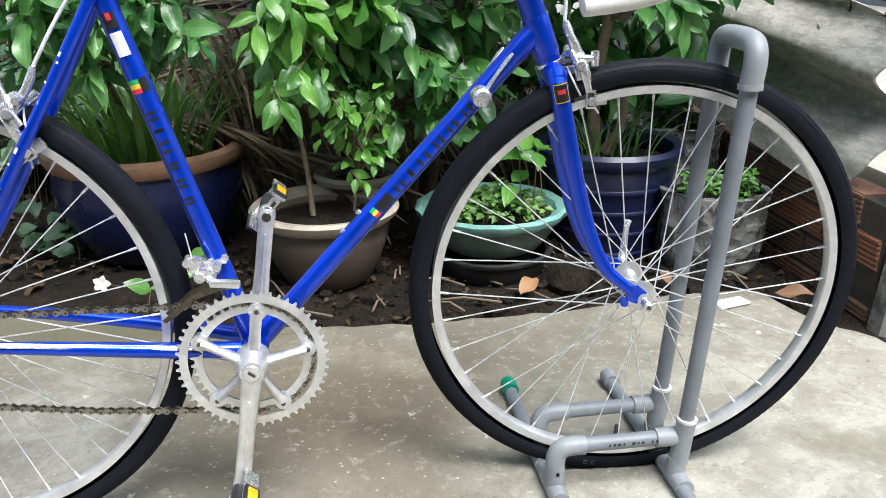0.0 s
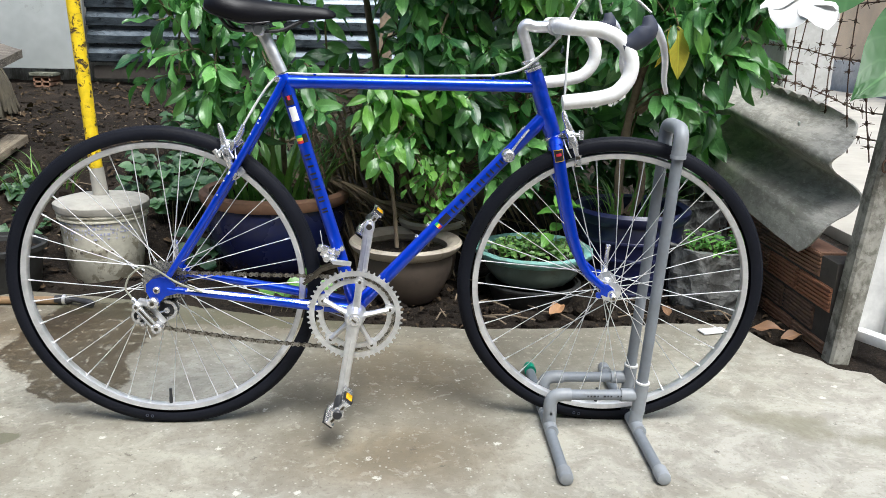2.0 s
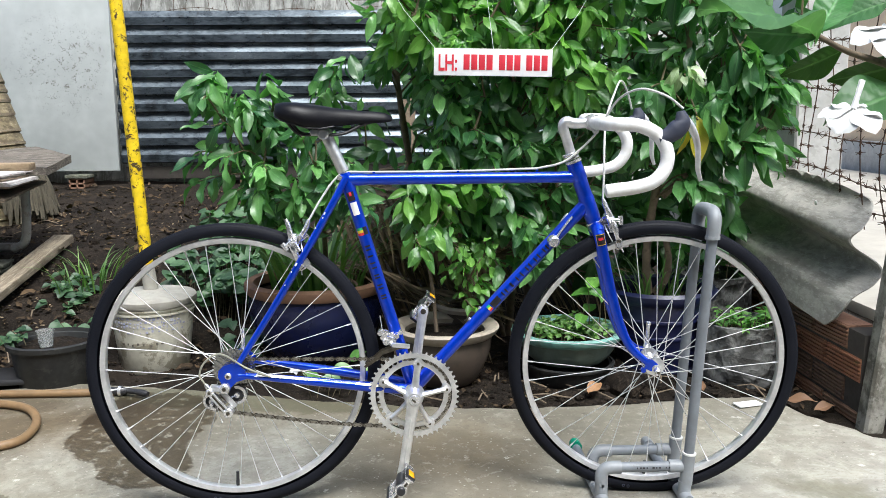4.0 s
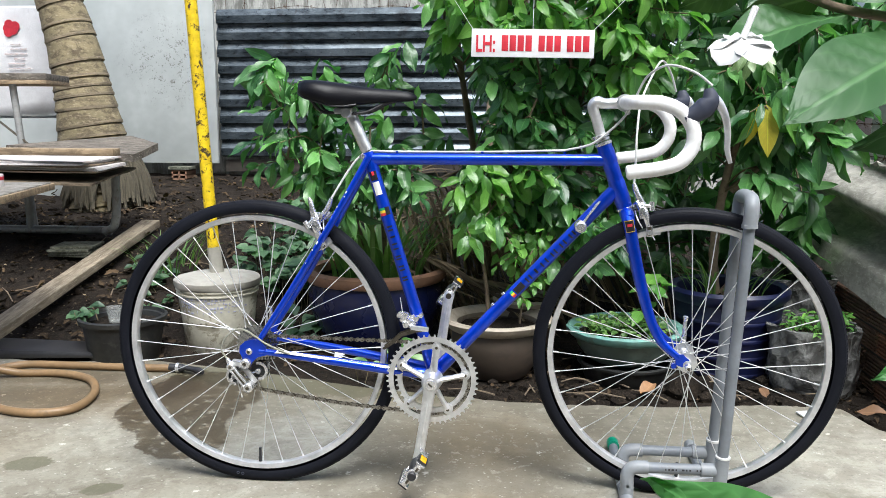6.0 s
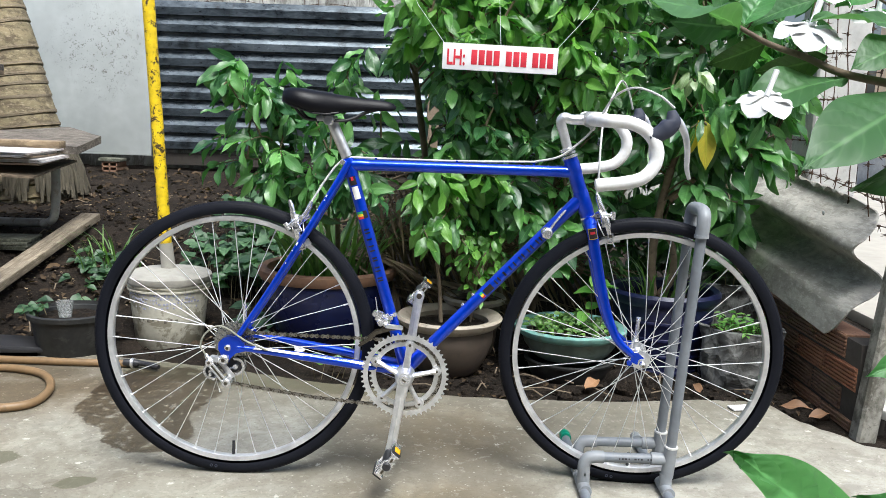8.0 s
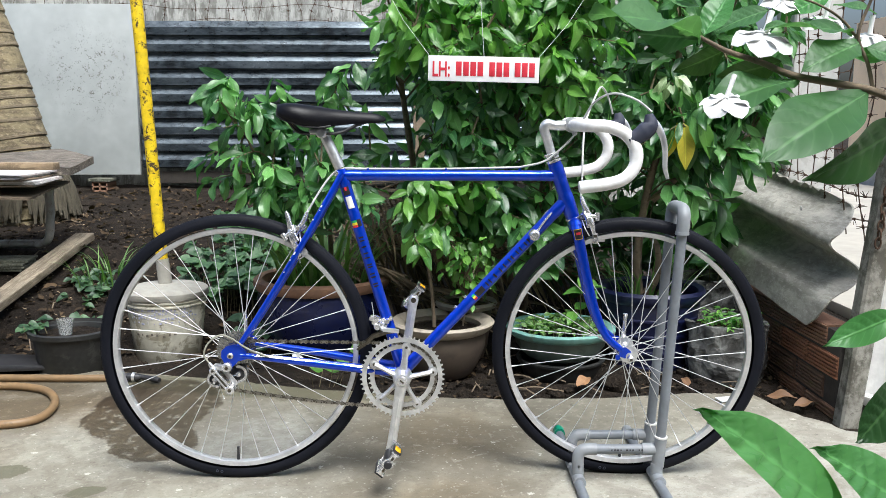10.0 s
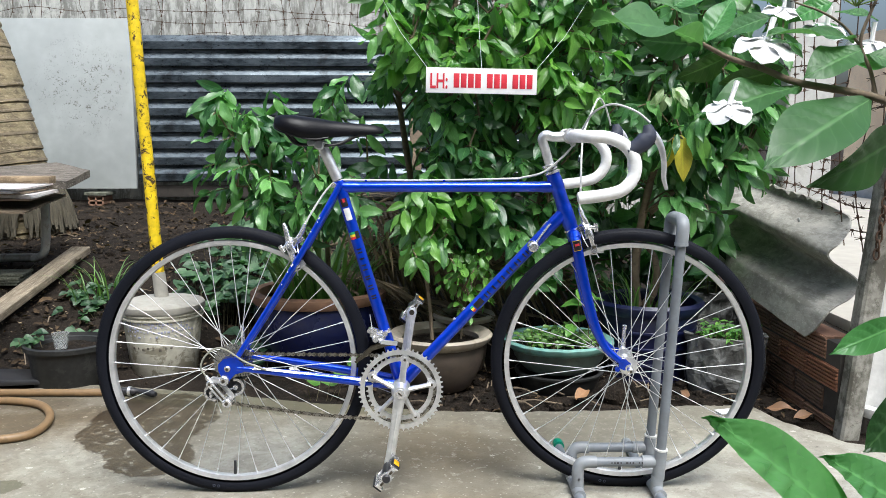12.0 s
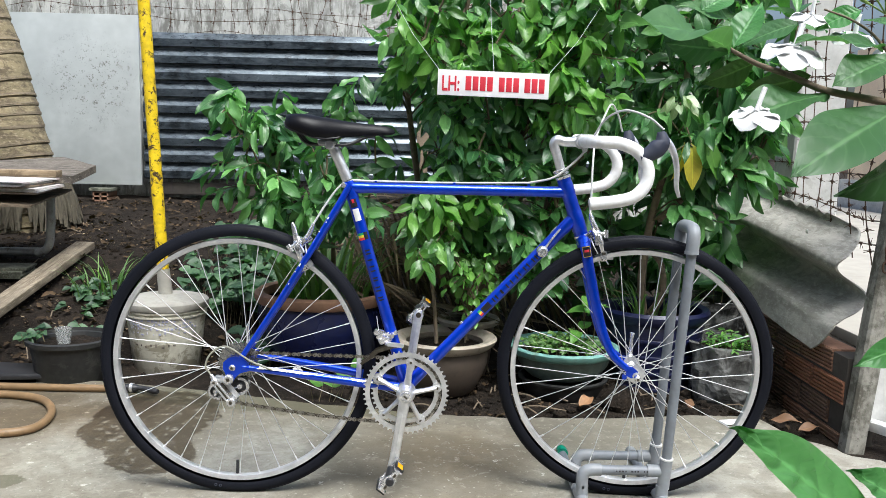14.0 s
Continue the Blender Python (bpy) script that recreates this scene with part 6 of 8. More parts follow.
# pale green body glaze, darkened to paint the shade below the rim
SHADEDGREEN = worn("shaded_green_glaze", (0.145, 0.195, 0.170), (0.08, 0.10, 0.085), 0.4, 0.0, 6, 0.4, 0.58, 0.1)
BLACKPOT = worn("dusty_black_plastic", (0.014, 0.015, 0.015), (0.055, 0.054, 0.048), 0.5, 0.0, 7, 0.5, 0.56, 0.15, 0.65, 50)
BLUERIB = glaze("blue_ribbed_plastic", (0.005, 0.008, 0.045), (0.03, 0.03, 0.06), 0.30)


def film_mat():
    m, nt, b = mat("crinkled_clear_film", (0.211, 0.211, 0.198), 0.25)
    v = node(nt, "ShaderNodeTexCoord").outputs["Object"]
    vor = node(nt, "ShaderNodeTexVoronoi", {"Vector": v, "Scale": 22.0})
    n1 = noise_of(nt, 16, 4, 0.6, v, 0.5)
    c = mix(nt, ramp(nt, n1, [(0.4, 0.0), (0.65, 1.0)]), (0.062, 0.062, 0.0589), (0.211, 0.214, 0.205))
    nt.links.new(c, b.inputs["Base Color"])
    bump(nt, b, math_of(nt, "ADD", vor.outputs["Distance"], n1), 0.9, 0.015)
    return m


FILM = film_mat()


def pot(name, label, at, prof, material, rim=None, rim_mat=None, soil_z=None, soil_r=None, seg=48, wobble=None, group=""):
    """A hollow pot: outer profile from foot to lip, an inner wall, an optional rim of its own and soil inside."""
    th = thing(name, label, "plant pot", Matrix.Translation(at), group)
    lip = prof[-1]
    inner = [(r - 0.012, max(z, 0.015)) for r, z in reversed(prof)]
    body = Shape().lathe([(0.0, prof[0][1])] + prof + [(lip[0] - 0.006, lip[1] + 0.003)] + inner[:-1] + [(0.0, 0.02)], seg, wobble=wobble)
    part("pot_body", body, material, th)
    if rim:
        part("pot_rim", Shape().lathe(rim, seg, None, True, wobble), rim_mat, th, "rounded rim of another colour")
    if soil_z is not None:
        s = Shape()
        n, k = 20, 6
        vs, fs = [(0, 0, soil_z + 0.012)], []
        for j in range(1, k + 1):
            for i in range(n):
                a = 2 * math.pi * i / n
                r = soil_r * j / k
                vs.append((r * math.cos(a), r * math.sin(a), soil_z + 0.014 * noise.noise(Vector((r * 30 * math.cos(a), r * 30 * math.sin(a), at[0])))))
        fs += [(0, 1 + i, 1 + (i + 1) % n) for i in range(n)]
        for j in range(k - 1):
            for i in range(n):
                a, b = 1 + j * n + i, 1 + j * n + (i + 1) % n
                fs.append((a, a + n, b + n, b))
        part("pot_soil", s.add(vs, fs), SOIL, th, "dark potting soil")
    return th


def scallop(n, amp):
    return lambda a, j: 1 + amp * math.cos(n * a)


pot("glazed_pot", "large round navy glazed pot with a brown clay rim", (0.045, 1.28, -0.012), [(0.165, 0.0), (0.185, 0.01), (0.225, 0.08), (0.252, 0.16), (0.258, 0.21), (0.25, 0.265)], NAVY,
    [(0.245, 0.258), (0.262, 0.262), (0.272, 0.280), (0.270, 0.298), (0.255, 0.308), (0.235, 0.302), (0.232, 0.27)], TERRA, 0.255, 0.236)
pot("stoneware_bowl", "brown stoneware bowl pot with a wide pale rim", (0.525, 0.955, -0.015), [(0.100, 0.0), (0.112, 0.012), (0.136, 0.055), (0.154, 0.105), (0.158, 0.135), (0.153, 0.165)], STONEWARE,
    [(0.148, 0.160), (0.166, 0.166), (0.184, 0.182), (0.190, 0.196), (0.182, 0.204), (0.160, 0.200), (0.140, 0.185)], STONERIM, 0.165, 0.143)
pot("stoneware_bowl", "small stoneware bowl half hidden behind the larger bowl", (0.62, 1.17, -0.01), [(0.07, 0.0), (0.085, 0.05), (0.095, 0.14), (0.10, 0.20)], STONEWARE,
    [(0.096, 0.195), (0.115, 0.20), (0.122, 0.215), (0.115, 0.225), (0.09, 0.215)], STONERIM, 0.19, 0.09)
pot("scalloped_pot", "low turquoise glazed pot with a scalloped rim on a black pot", (0.960, 0.965, 0.052), [(0.122, 0.0), (0.136, 0.012), (0.160, 0.045), (0.172, 0.085)], SHADEDGREEN,
    [(0.166, 0.078), (0.182, 0.080), (0.197, 0.092), (0.200, 0.106), (0.190, 0.113), (0.170, 0.106), (0.161, 0.088)], TURQ, 0.082, 0.162, 72, scallop(16, 0.012))
pot("black_pot", "black plastic pot holding up the turquoise pot", (0.960, 0.955, -0.022), [(0.128, 0.0), (0.136, 0.008), (0.152, 0.055), (0.155, 0.066)], BLACKPOT,
    [(0.150, 0.060), (0.161, 0.062), (0.163, 0.070), (0.153, 0.0735)], BLACKPOT)
ribs = [(0.125, 0.0), (0.135, 0.006)]
for i in range(4):
    r0 = 0.142 + 0.011 * i
    z0 = 0.02 + 0.062 * i
    ribs += [(r0 + 0.003, z0), (r0 + 0.0065, z0 + 0.006), (r0 + 0.0065, z0 + 0.012), (r0 + 0.004, z0 + 0.016), (r0 + 0.010, z0 + 0.055)]
pot("ribbed_pot", "dark blue ribbed plastic pot with a broad rim", (1.322, 1.10, -0.035), ribs + [(0.182, 0.285)], BLUERIB,
    [(0.178, 0.270), (0.190, 0.272), (0.203, 0.288), (0.206, 0.308), (0.196, 0.320), (0.176, 0.312), (0.170, 0.285)], BLUERIB, 0.27, 0.172)
crump = lambda a, j: 1 + 0.05 * math.sin(a * 7 + j) + 0.035 * math.sin(a * 13 + 2 * j)
pot("grow_bag", "crinkled dark plastic grow bag with seedlings", (1.558, 0.925, -0.045), [(0.112, 0.0), (0.134, 0.03), (0.141, 0.10), (0.134, 0.17), (0.142, 0.235)], FILM, None, None, 0.21, 0.126, 44, crump)
pot("grow_bag", "pale crinkled plastic grow bag folded open", (1.605, 1.34, -0.05), [(0.12, 0.0), (0.145, 0.05), (0.15, 0.18), (0.14, 0.27), (0.155, 0.33)], FILM, None, None, 0.27, 0.13, 44, crump)
pot("black_bucket_pot", "dusty black plastic pot beside the hose", (-0.845, 1.01, -0.022), [(0.116, 0.0), (0.122, 0.008), (0.140, 0.13), (0.146, 0.155)], BLACKPOT,
    [(0.142, 0.148), (0.154, 0.150), (0.156, 0.166), (0.146, 0.170)], BLACKPOT, 0.14, 0.132)
cup = Shape().lathe([(0.0, 0.0), (0.022, 0.0), (0.030, 0.055), (0.031, 0.057), (0.029, 0.057), (0.0212, 0.003), (0.0, 0.003)], 24)
CLEAR, _, cb = mat("clear_plastic_cup", (0.85, 0.87, 0.86), 0.12)
cb.inputs["Transmission Weight"].default_value = 0.85
tagged(part("plastic_cup", cup, CLEAR, None, "clear plastic cup standing in the black pot", Matrix.Translation((-0.86, 0.98, 0.126))), category="cup")

# ---- grasses and small plants ----
def blade(rnd, at, out, length, width, arch):
    """Verts, faces, uv of one arching strap leaf."""
    vs, fs, uv = [], [], []
    d = Vector((math.cos(out), math.sin(out), 0))
    s = Vector((-d.y, d.x, 0))
    n = 7
    for i in range(n + 1):
        u = i / n
        p = at + d * (length * (0.18 * u + arch * u * u)) + Vector((0, 0, length * (u - 0.55 * arch * u ** 3)))
        w = width * (1 - u ** 2.5) * 0.5 + 0.0006
        for v in (-1, 0, 1):
            vs.append(tuple(p + s * v * w + Vector((0, 0, 0.25 * w * abs(v)))))
            uv.append((u, (v + 1) / 2))
    for i in range(n):
        for j in range(2):
            a = i * 3 + j
            fs.append((a, a + 1, a + 4, a + 3))
    return np.array(vs), fs, uv


def grass(name, label, at, count, spread, length, width, seed, green="grass", category="plant", singles=True):
    rnd = random.Random(seed)
    th = thing(name, label, category, Matrix.Translation(at))
    shapes = []
    for i in range(count):
        a = rnd.uniform(0, 6.283)
        r = spread * math.sqrt(rnd.random())
        shapes.append(blade(rnd, Vector((r * math.cos(a), r * math.sin(a), 0)), a + rnd.uniform(-0.7, 0.7), length * rnd.uniform(0.6, 1.15), width * rnd.uniform(0.7, 1.2), rnd.uniform(0.15, 0.75)))
    if singles:
        for s in shapes:
            part("blade", leaf_mesh("blade", s, GREENS[green][0]), None, th)
    else:
        leaf_mass("blades", shapes, [(Matrix.Identity(4), i) for i in range(count)], GREENS[green][1], th)
    return th


grass("strap_leaf_plant", "clump of long arching green strap leaves in the navy pot", (0.05, 1.27, 0.245), 110, 0.18, 0.36, 0.017, 5)
grass("grass_tuft", "tuft of thin grass at the foot of the potted tree", (1.30, 1.08, 0.235), 46, 0.13, 0.20, 0.006, 6)
grass("grass_tuft", "sparse dry grass by the stacked boards", (-0.98, 1.75, 0.17), 40, 0.15, 0.20, 0.006, 7)


def low_plant(name, label, boxes, green, seed, leaf, wide, count_leaf, heart=False, category="plant", singles=90, base=None):
    """Short stalks, each with leaves, over a patch: boxes (x0, x1, y0, y1, height, count), ground from the terrain or base."""
    rnd = random.Random(seed)
    b0 = boxes[0]
    o = Vector(((b0[0] + b0[1]) / 2, (b0[2] + b0[3]) / 2, base if base is not None else ground_z((b0[0] + b0[1]) / 2, (b0[2] + b0[3]) / 2)))
    th = thing(name, label, category, Matrix.Translation(o))
    inv = Matrix.Translation(-o)
    stalks = Shape()
    placed = []
    for x0, x1, y0, y1, h, count in boxes:
        for _ in range(count):
            x, y = rnd.uniform(x0, x1), rnd.uniform(y0, y1)
            z = base if base is not None else ground_z(x, y)
            top = Vector((x + rnd.uniform(-0.03, 0.03), y + rnd.uniform(-0.05, 0.02), z + h * rnd.uniform(0.4, 1.1)))
            stalks.tube([Vector((x, y, z - 0.01)) - o, Vector((x, y, z)).lerp(top, 0.6) - o, top - o], [0.0018, 0.0015, 0.001], 5)
            for i in range(count_leaf):
                a = rnd.uniform(0, 6.283)
                d = Vector((math.cos(a), math.sin(a), rnd.uniform(-0.3, 0.25)))
                n = Vector((rnd.uniform(-0.3, 0.3), -0.5, 0.85 + rnd.uniform(-0.2, 0.2)))
                placed.append((inv @ aim(top + Vector((0, 0, -0.02 * i / count_leaf)), d, n, leaf * rnd.uniform(0.6, 1.25)), rnd.randrange(3)))
    tagged(part("stalk", stalks, TWIG, th), kind="stuff")
    shapes = [leaf_shape(1.0, wide, 0.2 + 0.1 * i, 0.1 + 0.1 * i, 0.03, 6, 4, seed + i, 0.8, heart) for i in range(3)]
    foliage(th, placed, shapes, green, singles)
    return th


low_plant("ground_cover", "spreading patch of grey-green heart-shaped leaves on the soil", [(-0.62, -0.05, 1.55, 2.35, 0.16, 170), (-0.4, 0.0, 1.5, 1.8, 0.24, 60), (-0.3, -0.12, 1.15, 1.4, 0.10, 8)], "cover", 71, 0.056, 0.95, 3, True, singles=180)
low_plant("weeds", "light green weeds growing by the plank", [(-1.15, -0.92, 1.55, 1.85, 0.05, 18), (-1.0, -0.85, 1.35, 1.6, 0.05, 8)], "cover", 73, 0.05, 0.7, 3, singles=60)
low_plant("weeds", "young weeds growing out of the black pot", [(-1.01, -0.95, 0.94, 1.04, 0.05, 6)], "cover", 74, 0.045, 0.75, 3, singles=40, base=0.125)
low_plant("creeping_plant", "mat of small mixed leaves filling the turquoise pot", [(0.83, 1.07, 0.86, 1.07, 0.06, 110)], "grass", 75, 0.027, 0.62, 4, singles=130, base=0.130)
low_plant("pot_seedlings", "bright green seedlings in the grow bag", [(1.46, 1.655, 0.84, 1.01, 0.09, 48)], "fresh", 77, 0.032, 0.36, 5, singles=80, base=0.135)
low_plant("large_leaf_weed", "broad green leaves behind the sheet", [(1.62, 1.80, 1.32, 1.5, 0.14, 4)], "glossy", 79, 0.13, 0.75, 2, singles=20, base=0.22)
low_plant("young_leaves", "pale green young leaves by the turquoise pot", [(1.0, 1.10, 0.84, 0.95, 0.20, 4)], "fresh", 81, 0.10, 0.5, 2, singles=30, base=0.13)


# ---- left side of the yard ----
YELLOW = worn("chipped_yellow_paint", (0.86, 0.60, 0.006), (0.05, 0.03, 0.02), 0.4, 0.0, 15, 1.0, 0.535, 0.2, 0.5, 40)
BUCKET = worn("dirty_white_plastic", (0.62, 0.60, 0.50), (0.22, 0.195, 0.13), 0.5, 0.0, 6, 0.75, 0.52, 0.1, fine=40)
MORTARTOP = worn("set_cement", (0.36, 0.345, 0.30), (0.25, 0.24, 0.22), 0.9, 0.0, 12, 0.4, 0.56, 0.4)
HOSE = worn("brown_rubber_hose", (0.235, 0.150, 0.072), (0.13, 0.09, 0.05), 0.45, 0.0, 10, 0.4, 0.6, 0.1)
WOOD = grained("weathered_plank", (0.20, 0.155, 0.105), (0.07, 0.053, 0.036), (0.36, 0.29, 0.21), (0.5, 5.0, 5.0), 0.85)
DARKWOOD = grained("dark_weathered_board", (0.150, 0.130, 0.105), (0.05, 0.042, 0.034), (0.40, 0.365, 0.31), (0.8, 4.0, 4.0), 0.75, 0.0, 0.3, None, 9.0)
GREYWOOD = grained("grey_worn_laminate", (0.27, 0.255, 0.225), (0.10, 0.09, 0.075), (0.45, 0.43, 0.39), (0.8, 3.0, 3.0), 0.65, 0.0, 0.2, None, 8.0)
PALEWOOD = grained("pale_batten_wood", (0.33, 0.245, 0.15), (0.15, 0.11, 0.07), (0.48, 0.38, 0.26), (0.5, 5.0, 5.0), 0.8)
PLANKWOOD = grained("pale_weathered_plank", (0.27, 0.225, 0.16), (0.12, 0.095, 0.065), (0.43, 0.38, 0.29), (0.6, 5.0, 5.0), 0.85, 0.0, 0.4, None, 7.0)
MOSSTILE = grained("mossy_grey_tile", (0.13, 0.135, 0.10), (0.05, 0.052, 0.036), (0.24, 0.24, 0.20), (2.0, 2.0, 2.0), 0.9, 0.0, 0.4, None, 9.0)
PAPER = worn("stained_white_sheet", (0.62, 0.60, 0.58), (0.30, 0.20, 0.19), 0.6, 0.0, 9, 0.5, 0.56, 0.1)
GREYPAINT = worn("grey_painted_tube", (0.36, 0.37, 0.36), (0.12, 0.08, 0.05), 0.5, 0.3, 12, 0.5, 0.58, 0.1)
PALM = grained("ringed_palm_bark", (0.225, 0.188, 0.108), (0.085, 0.066, 0.042), (0.37, 0.31, 0.21), (1.2, 1.2, 2.6), 0.9, 0.0, 0.6, None, 5.0)
PALMDARK = worn("palm_leaf_scar", (0.30, 0.245, 0.165), (0.09, 0.07, 0.05), 0.95, 0.0, 9, 0.4, 0.55, 0.5)
ROOT = worn("fibrous_palm_roots", (0.082, 0.072, 0.048), (0.05, 0.04, 0.03), 0.95, 0.0, 14, 0.5, 0.55, 0.5)
SACK = worn("white_woven_sack", (0.86, 0.85, 0.85), (0.52, 0.5, 0.49), 0.5, 0.0, 5, 0.3, 0.6, 0.4, fine=160)
FADED = worn("faded_red_print", (0.62, 0.50, 0.48), (0.72, 0.70, 0.69), 0.6, 0.0, 20, 0.8, 0.5, 0.0)
BLUEFADE = worn("faded_blue_print", (0.34, 0.36, 0.52), (0.50, 0.50, 0.52), 0.6, 0.0, 20, 0.8, 0.5, 0.0)


def build_bucket():
    th = thing("cement_bucket", "dirty white paint bucket filled with set cement", "bucket", Matrix.Translation((-0.56, 1.215, -0.025)))
    body = [(0.0, 0.0), (0.118, 0.0), (0.124, 0.006), (0.139, 0.14), (0.150, 0.235), (0.150, 0.27), (0.142, 0.27), (0.138, 0.20), (0.0, 0.19)]
    part("bucket_body", Shape().lathe(body, 48), BUCKET, th)
    lid = [(0.0, 0.300), (0.06, 0.298), (0.13, 0.288), (0.155, 0.282), (0.162, 0.276), (0.162, 0.258), (0.158, 0.250), (0.152, 0.250), (0.152, 0.268), (0.0, 0.268)]
    part("cement_top", Shape().lathe(lid, 48, wobble=lambda a, j: 1 + 0.012 * math.sin(a * 5 + j) + 0.008 * math.sin(a * 11)), MORTARTOP, th, "rough cement cap over the rim")
    for z, r in ((0.245, 0.1535), (0.228, 0.1515)):
        part("bucket_ring", Shape().lathe([(r - 0.006, z - 0.004), (r + 0.003, z - 0.003), (r + 0.003, z + 0.003), (r - 0.006, z + 0.004)], 48, None, True), BUCKET, th)
    rnd = random.Random(2)
    for k, (z, n) in enumerate(((0.218, 22), (0.203, 20), (0.188, 21), (0.168, 12), (0.120, 8))):
        for i in range(n):
            a = radians(-140 + (5.2 if k < 3 else 9.0) * i + 4 * k + rnd.uniform(-1, 1))
            w = rnd.uniform(0.002, 0.012)
            r = 0.1245 + (z / 0.235) * 0.0262 + 0.0006
            c = Vector((r * math.cos(a), r * math.sin(a), z + rnd.uniform(-0.004, 0.004)))
            part("print_bar", Shape().box((0.0010, w, rnd.uniform(0.004, 0.010)), Matrix.Translation(c) @ Matrix.Rotation(a, 4, "Z"), 0.0003), BLUEFADE if k < 4 else DARKWOOD, th, "faded print as a plain bar")
    return th


build_bucket()
pole = thing("yellow_pole", "yellow steel pole with chipped paint set in the bucket", "pole", Matrix.Translation((-0.565, 1.215, 0.27)))
pdir = Vector((-0.052, 0.0, 1.0)).normalized()
part("pole_tube", Shape().tube([pdir * 0.10, pdir * 0.5, pdir * 1.0, pdir * 1.8], 0.0225, 20), YELLOW, pole)
part("pole_foot", Shape().tube([(0.004, 0, 0.0), pdir * 0.10], [0.027, 0.0245], 18), MORTARTOP, pole, "cement-crusted pole foot")


def build_trunk():
    th = thing("palm_tree", "leaning ringed palm trunk with a skirt of roots", "palm tree", Matrix.Translation((-1.872, 2.95, 0.325)))
    o = Vector((-1.84, 2.95, 0.30))
    line = [(-1.87, 2.95, 0.28), (-1.90, 2.95, 0.55), (-1.925, 2.95, 0.75), (-1.96, 2.95, 1.0), (-2.005, 2.95, 1.25), (-2.07, 2.95, 1.5), (-2.22, 2.95, 2.0), (-2.42, 2.95, 2.7), (-2.55, 2.95, 3.3)]
    c = curve(line, 30)
    rnd = random.Random(8)
    rs, rings = [], []
    for p in c:
        z = p.z
        r = float(np.interp(z, [0.28, 0.55, 0.70, 0.85, 1.1, 1.5, 2.5, 3.3], [0.205, 0.200, 0.190, 0.172, 0.150, 0.126, 0.115, 0.11]))
        ph = (z / 0.085 + 0.5 * math.sin(z * 7) + 0.3 * math.sin(z * 19)) % 1.0
        rs.append(r * (1.0 + 0.045 * (1 - ph) ** 2 - (0.035 if ph > 0.9 else 0)))
        rings.append(ph)
    part("trunk", Shape().tube([p - o for p in c], rs, 40), PALM, th, smooth=35)
    last = 1.0
    for p, q, r, ph in zip(c, c[1:], rs, rings):
        if ph < last - 0.5 and 0.62 < p.z < 2.2:
            d = (q - p).normalized()
            tilt = Vector((rnd.uniform(-0.08, 0.08), rnd.uniform(-0.08, 0.08), 0))
            part("leaf_scar", Shape().tube([p - o + d * -0.007, p - o + (d + tilt).normalized() * 0.008], [r * 0.99, r * 1.001], 36, cap=False), PALMDARK, th, "pale ragged ring scar")
        last = ph
    for k in range(190):
        a = rnd.uniform(0, 6.283)
        r0, r1 = 0.20, rnd.uniform(0.225, 0.265)
        z0, z1 = rnd.uniform(0.20, 0.34), rnd.uniform(0.0, 0.07)
        p = [Vector((-0.03 + r0 * math.cos(a), r0 * math.sin(a), z0)), Vector((r0 * 1.15 * math.cos(a + 0.03), r0 * 1.15 * math.sin(a + 0.03), (z0 + z1) / 2)), Vector((r1 * math.cos(a + rnd.uniform(-0.1, 0.1)), r1 * math.sin(a), z1))]
        part("root", Shape().tube(curve(p, 3), bez([0.009, 0.0125, 0.008], 7), 6), ROOT, th)


build_trunk()


def plank(name, label, size, m, material, category="board", bevel=0.003):
    s = Shape().box(size, None, bevel)
    s.v = [(x, y, z + 0.003 * noise.noise(Vector((x * 4, y * 9, 2)))) for x, y, z in s.v]
    return tagged(part(name, s, material, None, label, m), category=category)


